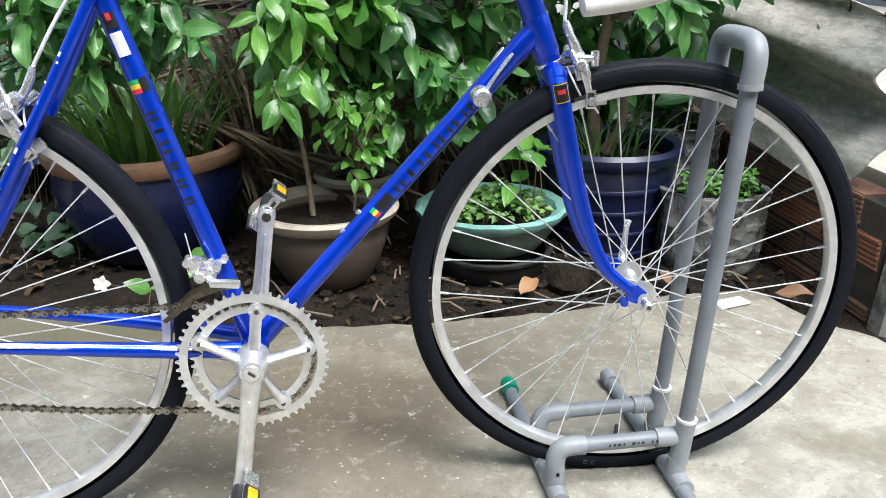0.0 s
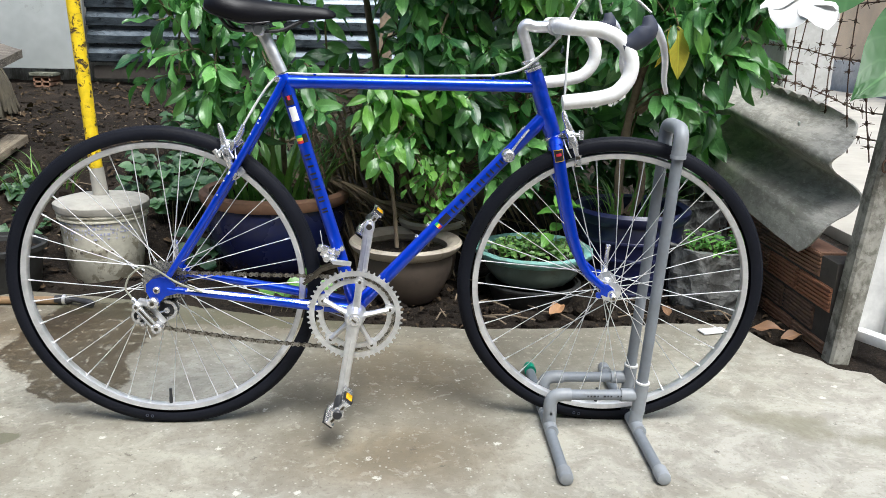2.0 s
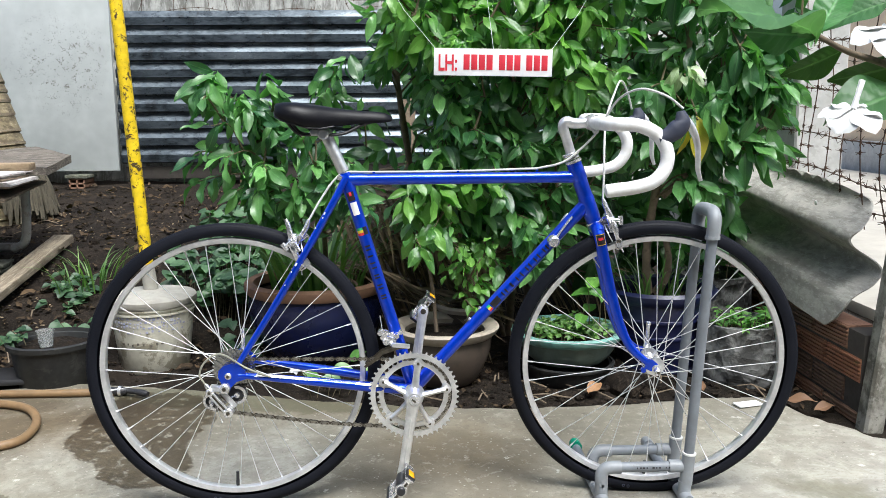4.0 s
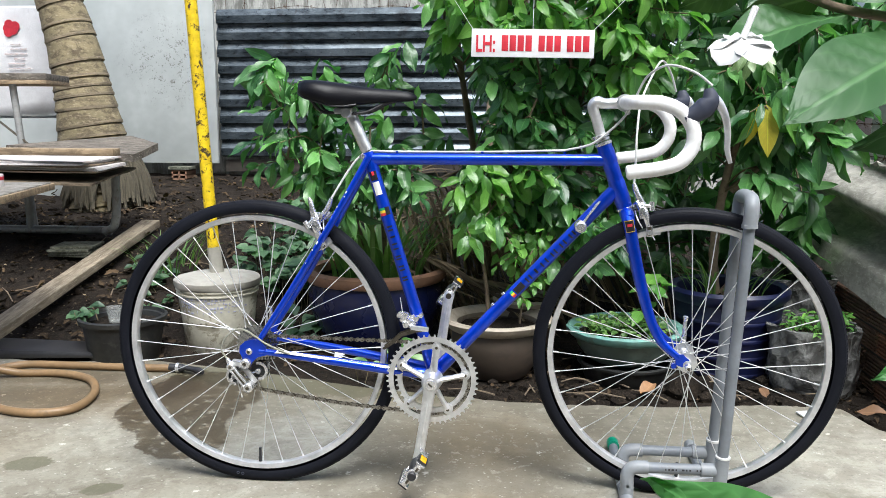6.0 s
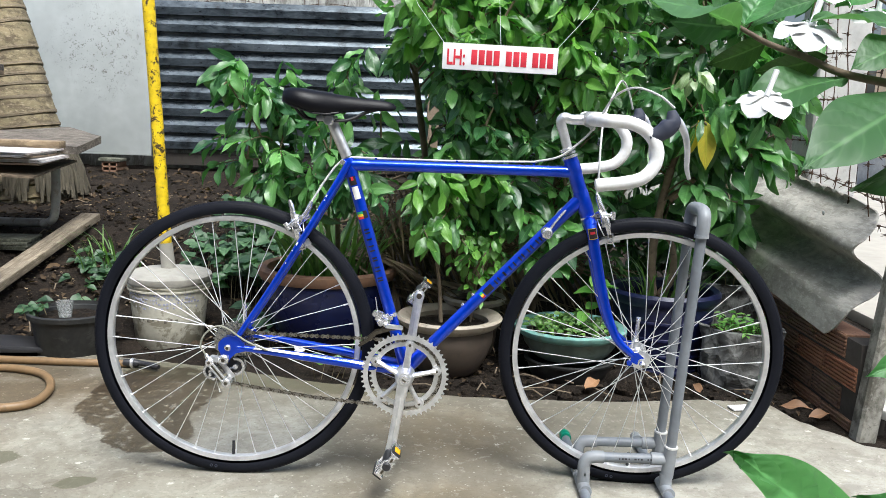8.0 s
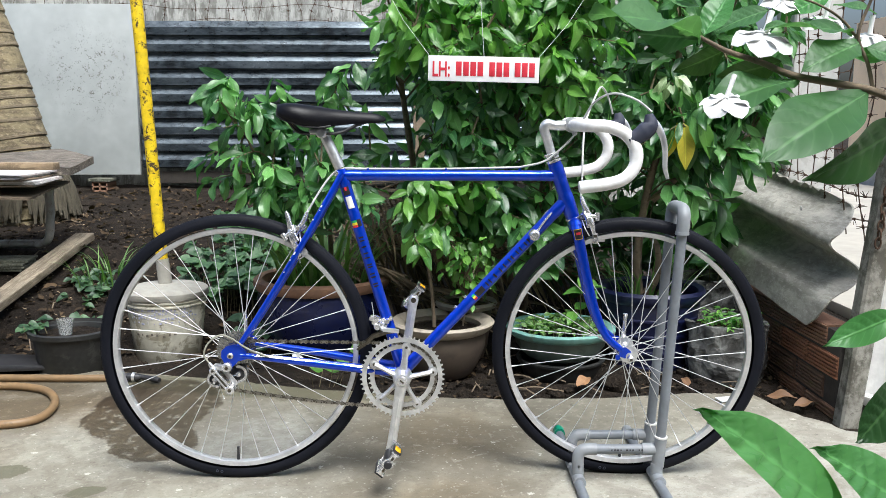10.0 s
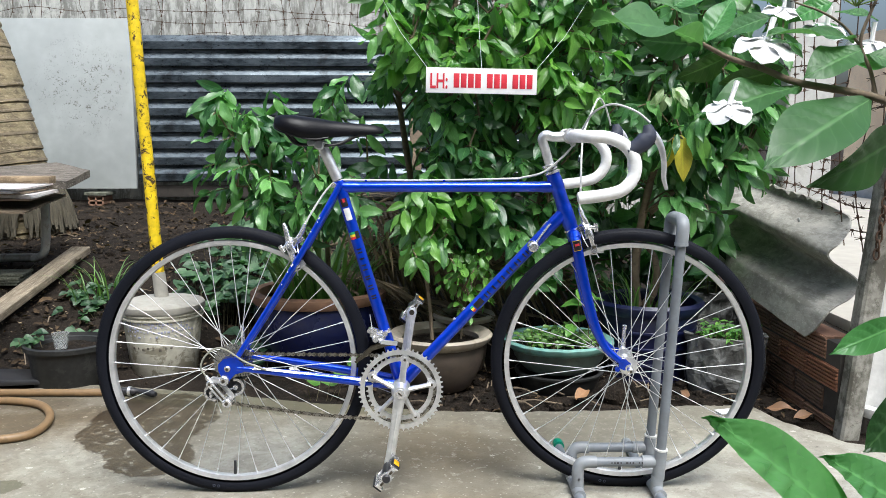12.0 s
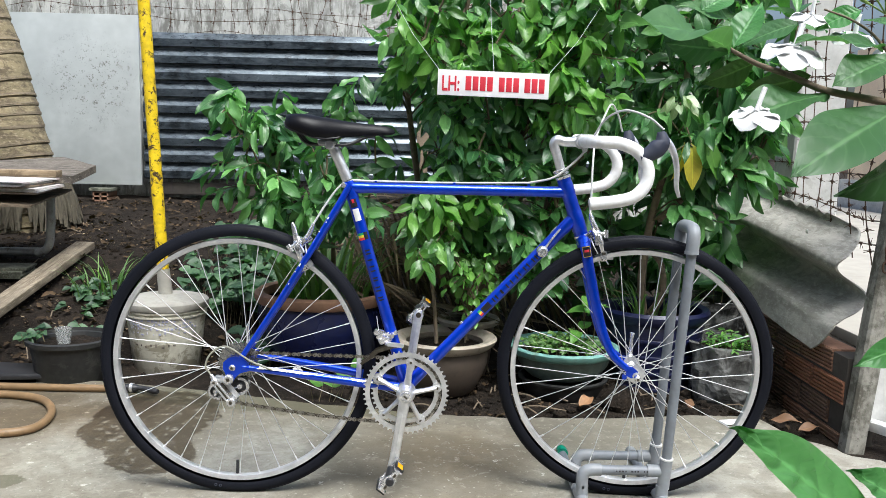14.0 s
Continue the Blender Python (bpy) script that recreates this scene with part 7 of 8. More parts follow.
def build_bench():
    # an old desk frame on tube legs that now carries stacked boards
    th = thing("bench", "old bench frame of grey tubes with a thin brown top", "bench", Matrix.Translation((-1.9, 2.1, 0.28)))
    o = Vector((-1.9, 2.1, 0.28))

    def T(*pts):
        return [Vector(p) - o for p in pts]
    sheet = slab([Vector(p) - o for p in ((-1.262, 1.62, 0.572), (-1.272, 2.07, 0.618), (-2.45, 2.45, 0.612), (-2.35, 1.50, 0.596))], 0.009, 1)
    part("bench_top", sheet, WOOD, th)
    part("leg", Shape().tube(curve(T((-1.352, 2.02, 0.604), (-1.358, 2.02, 0.42), (-1.375, 2.02, 0.335), (-1.43, 2.03, 0.305)), 5), 0.020, 14), GREYPAINT, th)
    part("leg", Shape().tube(T((-1.84, 2.08, 0.594), (-1.85, 2.10, 0.29)), 0.020, 14), GREYPAINT, th)
    part("leg", Shape().tube(T((-2.40, 2.08, 0.594), (-2.40, 2.10, 0.29)), 0.020, 14), GREYPAINT, th)
    part("floor_rail", Shape().tube(T((-1.43, 2.10, 0.303), (-2.6, 2.10, 0.30)), 0.021, 14), GREYPAINT, th)
    dk = thing("desk", "old school desk with a worn laminated top", "desk", Matrix.Translation((-2.2, 2.2, 0.29)))
    o2 = Vector((-2.2, 2.2, 0.29))
    part("desk_top", Shape().box((1.2, 0.40, 0.032), Matrix.Translation(Vector((-2.375, 2.20, 1.055)) - o2) @ Matrix.Rotation(radians(14), 4, "Z"), 0.004), DARKWOOD, dk)
    part("desk_edge", Shape().box((1.2, 0.40, 0.020), Matrix.Translation(Vector((-2.375, 2.20, 1.029)) - o2) @ Matrix.Rotation(radians(14), 4, "Z"), 0.003), PALEWOOD, dk, "worn pale underside")
    part("leg", Shape().tube([Vector((-1.93, 2.16, 1.03)) - o2, Vector((-1.89, 2.20, 0.29)) - o2], 0.017, 14), GREYPAINT, dk)
    part("leg", Shape().tube([Vector((-2.65, 2.16, 1.03)) - o2, Vector((-2.65, 2.20, 0.29)) - o2], 0.017, 14), GREYPAINT, dk)
    part("brace", Shape().tube([Vector((-1.87, 2.17, 0.72)) - o2, Vector((-2.1, 2.17, 0.90)) - o2], 0.006, 8), DARKSTEEL, dk)
    lb = thing("low_bench", "low bench with a worn speckled board", "bench", Matrix.Translation((-1.35, 0.8, 0.0)))
    o3 = Vector((-1.35, 0.8, 0.0))
    m = Matrix.Translation(Vector((-1.265, 0.555, 0.588)) - o3) @ Matrix.Rotation(radians(-82), 4, "Z") @ Matrix.Rotation(radians(1.6), 4, "Y")
    part("seat_board", Shape().box((1.15, 0.36, 0.028), m, 0.003), GREYWOOD, lb)
    part("seat_edge", Shape().box((1.15, 0.012, 0.024), m @ Matrix.Translation((0, 0.1865, -0.002)), 0.002), PALEWOOD, lb, "worn pale front edge")
    for x, y in ((-1.36, 0.97), (-1.46, 0.95), (-1.20, 0.15), (-1.36, 0.12)):
        part("leg", Shape().tube([Vector((x, y, 0.572)) - o3, Vector((x, y, 0.0)) - o3], 0.016, 14), GREYPAINT, lb)


def slab(corners, thick, seed=0, n=8):
    """A warped board between four corners (front right, tip, back, front left) given at its top."""
    a, b, c, d = (Vector(p) for p in corners)
    vs, fs = [], []
    for dz in (0.0, -thick):
        for i in range(n + 1):
            for j in range(n + 1):
                u, v = i / n, j / n
                p = a.lerp(b, u).lerp(d.lerp(c, u), v)
                vs.append((p.x, p.y, p.z + dz + 0.004 * noise.noise(Vector((p.x * 6, p.y * 6, seed)))))
    m, h = n + 1, (n + 1) ** 2
    for i in range(n):
        for j in range(n):
            k = i * m + j
            fs += [(k, k + 1, k + m + 1, k + m), (h + k, h + k + m, h + k + m + 1, h + k + 1)]
    edge = [j for j in range(n)] + [i * m + n for i in range(n)] + [n * m + j for j in range(n, 0, -1)] + [i * m for i in range(n, 0, -1)]
    for k, q in zip(edge, edge[1:] + edge[:1]):
        fs.append((k, q, h + q, h + k))
    return Shape().add(vs, fs)


build_bench()
rb = random.Random(12)
for i in range(6):
    z, e = 0.634 + 0.0085 * i, rb.uniform(-0.03, 0.03)
    tagged(part("flat_board", slab([(-1.245 + e - 0.01 * i, 1.64 + e, z - 0.010), (-1.232 + e, 1.87 + e, z + 0.002), (-2.05, 2.25 + e, z), (-2.0, 1.58 + e, z)], 0.007, 3 + i), PAPER if i % 3 else WOOD, None, "stained white sheet in the stack on the bench"), category="board")
plank("batten", "pale wooden batten on top of the stack", (0.80, 0.055, 0.030), Matrix.Translation((-1.515, 1.605, 0.712)) @ Matrix.Rotation(radians(-4), 4, "Z"), PALEWOOD)
tagged(part("thick_board", slab([(-1.176, 1.85, 0.690), (-1.138, 2.035, 0.734), (-1.46, 2.42, 0.762), (-1.95, 2.10, 0.722)], 0.034, 9), DARKWOOD, None, "thick weathered dark board lying behind the batten"), category="board")
tin_can = thing("paint_tin", "small paint tin with a red and white label", "tin", Matrix.Translation((-1.30, 0.98, 0.605)))
part("tin_body", Shape().lathe([(0.0, 0.0), (0.045, 0.0), (0.046, 0.003), (0.046, 0.05), (0.044, 0.053), (0.0, 0.051)], 28), PAPER, tin_can)
part("tin_band", Shape().lathe([(0.0462, 0.032), (0.0468, 0.033), (0.0468, 0.044), (0.0462, 0.045)], 28), RED, tin_can, "red label band")
pa, pb = Vector((-1.250, 2.16, 0.335)), Vector((-1.365, 0.90, 0.045))
pd = (pb - pa)
pm = aim(pa.lerp(pb, 0.5), pd, Vector((0, 0, 1)))
plank("long_plank", "long weathered plank lying down the soil slope", (pd.length, 0.095, 0.035), pm, PLANKWOOD, "plank", 0.004)
for i in range(4):
    plank("floor_tile", "thin mossy grey floor tile in a low stack", (0.19, 0.18, 0.012), Matrix.Translation((-1.505 + 0.006 * (i % 2), 1.90 - 0.008 * (i % 3), ground_z(-1.505, 1.90) + 0.006 + 0.0125 * i)) @ Matrix.Rotation(0.06 * i, 4, "Z"), MOSSTILE, "tile", 0.002)
tarp = Shape().box((0.62, 0.16, 0.05), None, 0.02)
tarp.v = [(x, y, z * (0.4 + 0.6 * (0.31 - x) / 0.62) + 0.012 * noise.noise(Vector((x * 9, y * 9, 0)))) for x, y, z in tarp.v]
tagged(part("black_plastic", tarp, BLACKPLASTIC, None, "crumpled black plastic along the slab's edge", Matrix.Translation((-1.2, 0.98, 0.015))), category="plastic sheet")
plank_brick = Matrix.Translation((-1.965, 4.30, 0.428))


def hollow_brick(length=0.18):
    """A hollow brick along x with four holes through it."""
    s = Shape()
    w, h = 0.115, 0.075
    t = 0.011
    for x0, x1, z0, z1 in ((-w / 2, w / 2, -h / 2, -h / 2 + t), (-w / 2, w / 2, h / 2 - t, h / 2), (-w / 2, w / 2, -t / 2, t / 2), (-w / 2, -w / 2 + t, -h / 2, h / 2), (w / 2 - t, w / 2, -h / 2, h / 2), (-t / 2, t / 2, -h / 2, h / 2)):
        s.box((x1 - x0, length, z1 - z0), Matrix.Translation(((x0 + x1) / 2, 0, (z0 + z1) / 2)))
    return s


tagged(part("hollow_brick", hollow_brick(), BRICK, None, "red hollow brick under the white board", plank_brick, smooth=0), category="brick")
plank("brick_cap", "thin grey slab on the brick", (0.16, 0.2, 0.022), Matrix.Translation((-1.965, 4.30, 0.477)), MOSSTILE, "slab")
# the hose: a loop and a straight run to its nozzle
hz = 0.0135
hp = [(-0.575, 0.806, hz), (-0.75, 0.802, hz), (-0.95, 0.806, hz), (-1.10, 0.80, hz), (-1.165, 0.73, hz), (-1.14, 0.60, hz), (-1.03, 0.45, hz), (-0.90, 0.362, hz), (-0.775, 0.345, hz), (-0.700, 0.40, hz), (-0.715, 0.54, hz), (-0.80, 0.665, hz), (-0.93, 0.715, hz), (-1.06, 0.705, hz),
      (-1.15, 0.675, 0.034), (-1.24, 0.66, hz), (-1.6, 0.64, hz), (-2.4, 0.6, hz)]
hose = thing("garden_hose", "brown rubber garden hose coiled on the slab", "hose", Matrix.Translation((-0.9, 0.6, 0)))
ho = Vector((-0.9, 0.6, 0))
part("hose_tube", Shape().tube([p - ho for p in curve(hp, 10)], 0.0128, 14), HOSE, hose)
part("nozzle", Shape().tube([Vector(p) - ho for p in ((-0.585, 0.806, 0.0165), (-0.54, 0.803, 0.0165), (-0.53, 0.802, 0.018), (-0.50, 0.79, 0.018), (-0.47, 0.775, 0.017), (-0.455, 0.768, 0.016))], [0.0140, 0.0135, 0.009, 0.009, 0.012, 0.008], 16), BLACKPLASTIC, hose, "black plastic hose nozzle")
part("hose_clip", Shape().tube([Vector((-0.56, 0.8045, 0.017)) - ho, Vector((-0.55, 0.804, 0.017)) - ho], 0.0168, 16), ALLOY, hose, "bright hose clip")
wall("wall_ledge", (1.5, 0.4, 0.60), (-3.0, 3.55, 0.55), BOARD, "pale low ledge behind the palm", "ledge")
sk = Shape().box((0.95, 0.34, 0.72), None, 0.12)
sk.v = [(x + 0.02 * noise.noise(Vector((x * 5, y * 5, z * 5))), y + 0.03 * noise.noise(Vector((x * 4, z * 6, 3))), z) for x, y, z in sk.v]
sack = thing("sack", "white woven plastic sack with faded red print", "sack", Matrix.Translation((-2.85, 3.50, 0.85)))
part("sack_body", sk, SACK, sack, at=Matrix.Translation((0, 0, 0.352)), smooth=60)
rose = Shape()
for k in range(9):
    a = k * 2.4
    rose.lathe([(0.0, 0.004), (0.02, 0.003), (0.032, 0.0)], 10, Matrix.Translation((0.035 * math.cos(a) * (k / 8), 0.0, 0.03 * math.sin(a) * (k / 8))) @ TO_Y @ Matrix.Diagonal((1, 1, 0.15, 1)))
part("red_print", rose, RED, sack, "faded red printed blotch", Matrix.Translation((0.205, -0.183, 0.56)))
for i in range(7):
    part("print_bar", Shape().box((0.07 + 0.04 * (i % 3), 0.003, 0.008), Matrix.Translation((0.23 + 0.02 * (i % 2), -0.182, 0.46 - 0.03 * i)), 0.0005), FADED, sack, "faded print as a plain bar")


# ---- the hanging sign ----
def build_sign():
    th = thing("hanging_sign", "white sign strip with red lettering hung on thin wires", "sign", Matrix.Translation((0.627, 0.275, 1.042)) @ Matrix.Rotation(radians(1.2), 4, "Y"))
    part("sign_board", Shape().box((0.302, 0.003, 0.068), None, 0.0008), SIGNWHITE, th)
    tx = bpy.data.curves.new("letters", "FONT")
    tx.body, tx.size, tx.extrude, tx.offset = "LH:", 0.056, 0.0004, 0.0012
    tx.materials.append(RED)
    tob = new("letters", tx)
    tob.parent = th
    tob.matrix_basis = Matrix.Translation((-0.141, -0.0021, -0.021)) @ Matrix.Rotation(radians(90), 4, "X") @ Matrix.Diagonal((0.62, 1, 1, 1))
    tagged(tob, "red capital letters")
    for g, n, x0 in ((0, 4, -0.072), (1, 3, 0.0185), (2, 3, 0.088)):
        for i in range(n):
            part("number_bar", Shape().box((0.0155, 0.001, 0.038), Matrix.Translation((x0 + 0.0195 * i + 0.004, -0.002, 0.0)), 0.0003), RED, th, "red numeral as a plain bar")
    for x, tx_, ty, tz in ((-0.148, -0.16, 0.45, 0.30), (0.148, 0.22, 0.45, 0.30), (0.0, 0.0, 0.4, 0.35)):
        part("hanging_wire", Shape().tube([(x, 0.001, 0.033), (x + tx_ * 0.5, ty * 0.5, tz * 0.5), (x + tx_, ty, tz)], 0.0007, 5), STEEL, th)
    return th


build_sign()
tagged(part("wooden_stake", Shape().box((0.075, 0.06, 0.85), None, 0.008), BARK, None, "rough brown wooden stake by the tin fence", Matrix.Translation((0.40, 3.2, 0.62)) @ Matrix.Rotation(0.03, 4, "Y")), category="stake")


# ---- dry fronds and litter ----
def build_fronds():
    rnd = random.Random(31)
    th = thing("dry_palm_frond", "heap of dry brown palm fronds behind the pots", "dry fronds", Matrix.Translation((0.35, 1.55, 0.1)), kind="stuff")
    ribs = Shape()
    shapes, placed = [leaf_shape(1.0, 0.045, 0.4, 0.15 + 0.12 * i, 0.0, 5, 2, i) for i in range(4)], []
    for k in range(20):
        a = Vector((rnd.uniform(-0.50, 0.1), rnd.uniform(-0.15, 0.2), rnd.uniform(0.03, 0.42)))
        b = a + Vector((rnd.uniform(0.4, 0.75), rnd.uniform(-0.25, 0.1), rnd.uniform(-0.12, 0.18)))
        c = curve([a, a.lerp(b, 0.5) + Vector((0, 0, 0.09)), b], 8)
        ribs.tube(c, bez([0.007, 0.003], len(c)), 6)
        for i in range(2, len(c)):
            for sgn in (-1, 1):
                d = (b - a).normalized() * 0.5 + Vector((0, -0.5, 0.5 * sgn)) + Vector((0, 0, -0.35))
                placed.append((aim(c[i], d, Vector((rnd.uniform(-0.5, 0.5), -0.6, 0.7)), rnd.uniform(0.18, 0.34)), rnd.randrange(4)))
    part("frond_rib", ribs, PALEWOOD, th)
    leaf_mass("dry_leaflets", shapes, placed, GREENS["straw"][1], th)


build_fronds()


def build_litter():
    rnd = random.Random(77)
    shapes = [leaf_shape(1.0, 0.5, 0.5, 0.25 - 0.2 * i, 0.08, 5, 4, 90 + i) for i in range(4)]
    placed = []
    for k in range(2600):
        if k > 900:
            x, y = rnd.uniform(-2.9, 0.1), 1.1 + 3.2 * rnd.random() ** 1.4
        elif k < 330:
            x, y = rnd.uniform(-2.9, -0.2), rnd.uniform(1.2, 4.3)
        elif k < 700:
            x, y = rnd.uniform(0.2, 1.75), rnd.uniform(0.66, 1.3)
        else:
            x, y = rnd.uniform(-2.9, 2.2), rnd.uniform(0.95, 3.0)
        s = rnd.uniform(0.015, 0.045) if k % 9 else rnd.uniform(0.045, 0.075)
        if 330 <= k < 700:
            s *= 0.65
        a = rnd.uniform(0, 6.283)
        placed.append((aim(Vector((x, y, ground_z(x, y) + 0.008 + s * 0.08)), Vector((math.cos(a), math.sin(a), rnd.uniform(-0.1, 0.3))), Vector((rnd.uniform(-0.5, 0.5), rnd.uniform(-0.6, 0.3), 1)), s), rnd.randrange(4)))
    o = leaf_mass("leaf_litter", shapes, placed, GREENS["dry"][1], None, "dry brown leaves scattered over the soil")
    tagged(o, category="leaf litter")
    clods = Shape()
    for k in range(1800):
        if k < 620:
            x, y = rnd.uniform(0.1, 1.75), rnd.uniform(0.64, 1.15)
        else:
            x, y = rnd.uniform(-2.6, 0.3), rnd.uniform(1.0, 3.6)
        r = rnd.uniform(0.004, 0.014) if k % 12 else rnd.uniform(0.015, 0.032)
        m = Matrix.Translation((x, y, ground_z(x, y) + r * 0.3)) @ Matrix.Rotation(rnd.uniform(0, 6), 4, "Z") @ Matrix.Diagonal((r, r * rnd.uniform(0.6, 1.2), r * rnd.uniform(0.5, 0.9), 1))
        p = [(0, 0, 1), (0.9, 0, 0.35), (0.25, 0.85, 0.4), (-0.75, 0.5, 0.3), (-0.7, -0.55, 0.45), (0.3, -0.9, 0.3), (0.8, 0.3, -0.6), (-0.2, 0.9, -0.5), (-0.9, -0.1, -0.6), (0.1, -0.9, -0.6)]
        clods.add(p, [(0, 1, 2), (0, 2, 3), (0, 3, 4), (0, 4, 5), (0, 5, 1), (1, 6, 2), (2, 7, 3), (3, 8, 4), (4, 9, 5), (5, 9, 6, 1), (2, 6, 7), (3, 7, 8), (4, 8, 9), (6, 9, 8, 7)], m)
    tagged(part("soil_clods", clods, SOIL, None, "loose clods and grit of dark soil"), category="soil", kind="stuff")
    husks = []
    for k in range(2200):
        x, y = rnd.uniform(-2.4, 0.1), 1.15 + 2.2 * rnd.random() ** 1.3
        if noise.noise(Vector((x * 2.1, y * 2.1, 3.0))) < rnd.uniform(-0.25, 0.35):
            continue
        a = rnd.uniform(0, 6.283)
        husks.append((aim(Vector((x, y, ground_z(x, y) + 0.012)), Vector((math.cos(a), math.sin(a), rnd.uniform(-0.1, 0.4))), Vector((rnd.uniform(-0.6, 0.6), rnd.uniform(-0.8, 0.2), 1)), rnd.uniform(0.006, 0.018)), rnd.randrange(4)))
    tagged(leaf_mass("husk_litter", shapes, husks, GREENS["straw"][1], None, "pale straw husks and crumbs on the dark soil"), category="litter")
    tw = Shape()
    for k in range(90):
        x, y = (rnd.uniform(0.3, 1.75), rnd.uniform(0.66, 1.2)) if k % 2 else (rnd.uniform(-2.4, 0.2), rnd.uniform(1.1, 3.2))
        a, ln = rnd.uniform(0, 3.14), rnd.uniform(0.05, 0.2)
        p = Vector((x, y, ground_z(x, y) + 0.012))
        d = Vector((math.cos(a), math.sin(a), 0)) * ln
        q = p + d
        q.z = ground_z(q.x, q.y) + 0.012
        tw.tube([p, p.lerp(q, 0.5) + Vector((0, 0, 0.012)), q], [0.003, 0.0025, 0.0015], 5)
    tagged(part("fallen_twigs", tw, BARK, None, "thin fallen twigs lying on the soil"), category="twigs", kind="stuff")


build_litter()
tagged(part("paper_scrap", Shape().box((0.085, 0.040, 0.005), None, 0.0015), SIGNWHITE, None, "white scrap lying at the slab's edge", Matrix.Translation((1.46, 0.585, 0.006)) @ Matrix.Rotation(0.25, 4, "Z")), category="scrap")
OCHRE = leaf_mat("ochre_dead_leaf", (0.17, 0.085, 0.035), (0.30, 0.16, 0.07), False, 0.7, 0.12, 0.2)
fl = leaf_mesh("fallen_leaf", leaf_shape(0.16, 0.07, 0.5, 0.1, 0.06, 8, 4, 3), OCHRE)
for x, y, a, s in ((1.60, 0.64, -0.6, 0.62), (0.98, 0.70, 0.9, 0.6), (1.36, 0.70, 1.6, 0.45), (1.67, 0.58, 0.2, 0.5)):
    tagged(part("fallen_leaf", fl, None, None, "dry orange-brown leaf lying on the soil", aim(Vector((x, y, ground_z(x, y) + 0.03)), Vector((math.cos(a), math.sin(a), 0.25)), Vector((0, -0.4, 1)), s)), category="leaf")


# ---- right side: brick wall, posts, wire ----
def ribbed_brick():
    """A hollow brick lying along y with a ribbed face towards -x, and its end towards -y."""
    ln, h, d = 0.206, 0.075, 0.08
    pr = [(0.0, 0.0)]
    n = 6
    for i in range(n):
        z0 = h * i / n
        pr += [(0.0, z0 + 0.0030), (-0.006, z0 + 0.0042), (-0.006, z0 + h / n - 0.0030), (0.0, z0 + h / n - 0.0020)]
    pr += [(0.0, h), (d, h), (d, 0.0)]
    s = Shape()
    k = len(pr)
    vs = [(x, -ln / 2, z) for x, z in pr] + [(x, ln / 2, z) for x, z in pr]
    s.add(vs, [tuple(range(k)), tuple(range(2 * k - 1, k - 1, -1))] + [(i, (i + 1) % k, (i + 1) % k + k, i + k) for i in range(k)])
    return s.mesh("brick", 0)


low = tagged(part("wall_low", Shape().box((0.100, 2.085, 0.465), None, 0.004), MORTAR, None, "low wall of ribbed hollow bricks", Matrix.Translation((1.835, 1.5675, 0.005))), category="brick wall", kind="structure")
bme = ribbed_brick()
bme.materials.append(BRICK)
rbk = random.Random(9)
for row in range(1, 6):
    for i in range(9):
        y = 0.635 + 0.22 * i + (0.088 if row % 2 else 0.0)
        if y > 2.5:
            continue
        b = part("brick", bme, None, low, at=Matrix.Translation((-0.054 + rbk.uniform(-0.003, 0.002), y - 1.5675, -0.261 + 0.085 * row)) @ Matrix.Rotation(rbk.uniform(-0.02, 0.02), 4, "Z"))


def barbed(name, label, points, seed, barb=0.10):
    """A wire with barbs at every so many metres."""
    rnd = random.Random(seed)
    c = curve(points, 10)
    s = Shape().tube(c, 0.0021, 5)
    acc = 0.0
    for p, q in zip(c, c[1:]):
        acc += (q - p).length
        if acc > barb:
            acc = 0.0
            d = (q - p).normalized()
            u = d.orthogonal().normalized()
            s.tube([p - d * 0.007, p + d * 0.007], 0.0042, 6)
            for k in range(4):
                w = (Matrix.Rotation(rnd.uniform(0, 6.28), 3, d) @ u) * 0.022 + d * rnd.uniform(-0.008, 0.008)
                s.tube([p, p + w], [0.0018, 0.0006], 4)
    return s


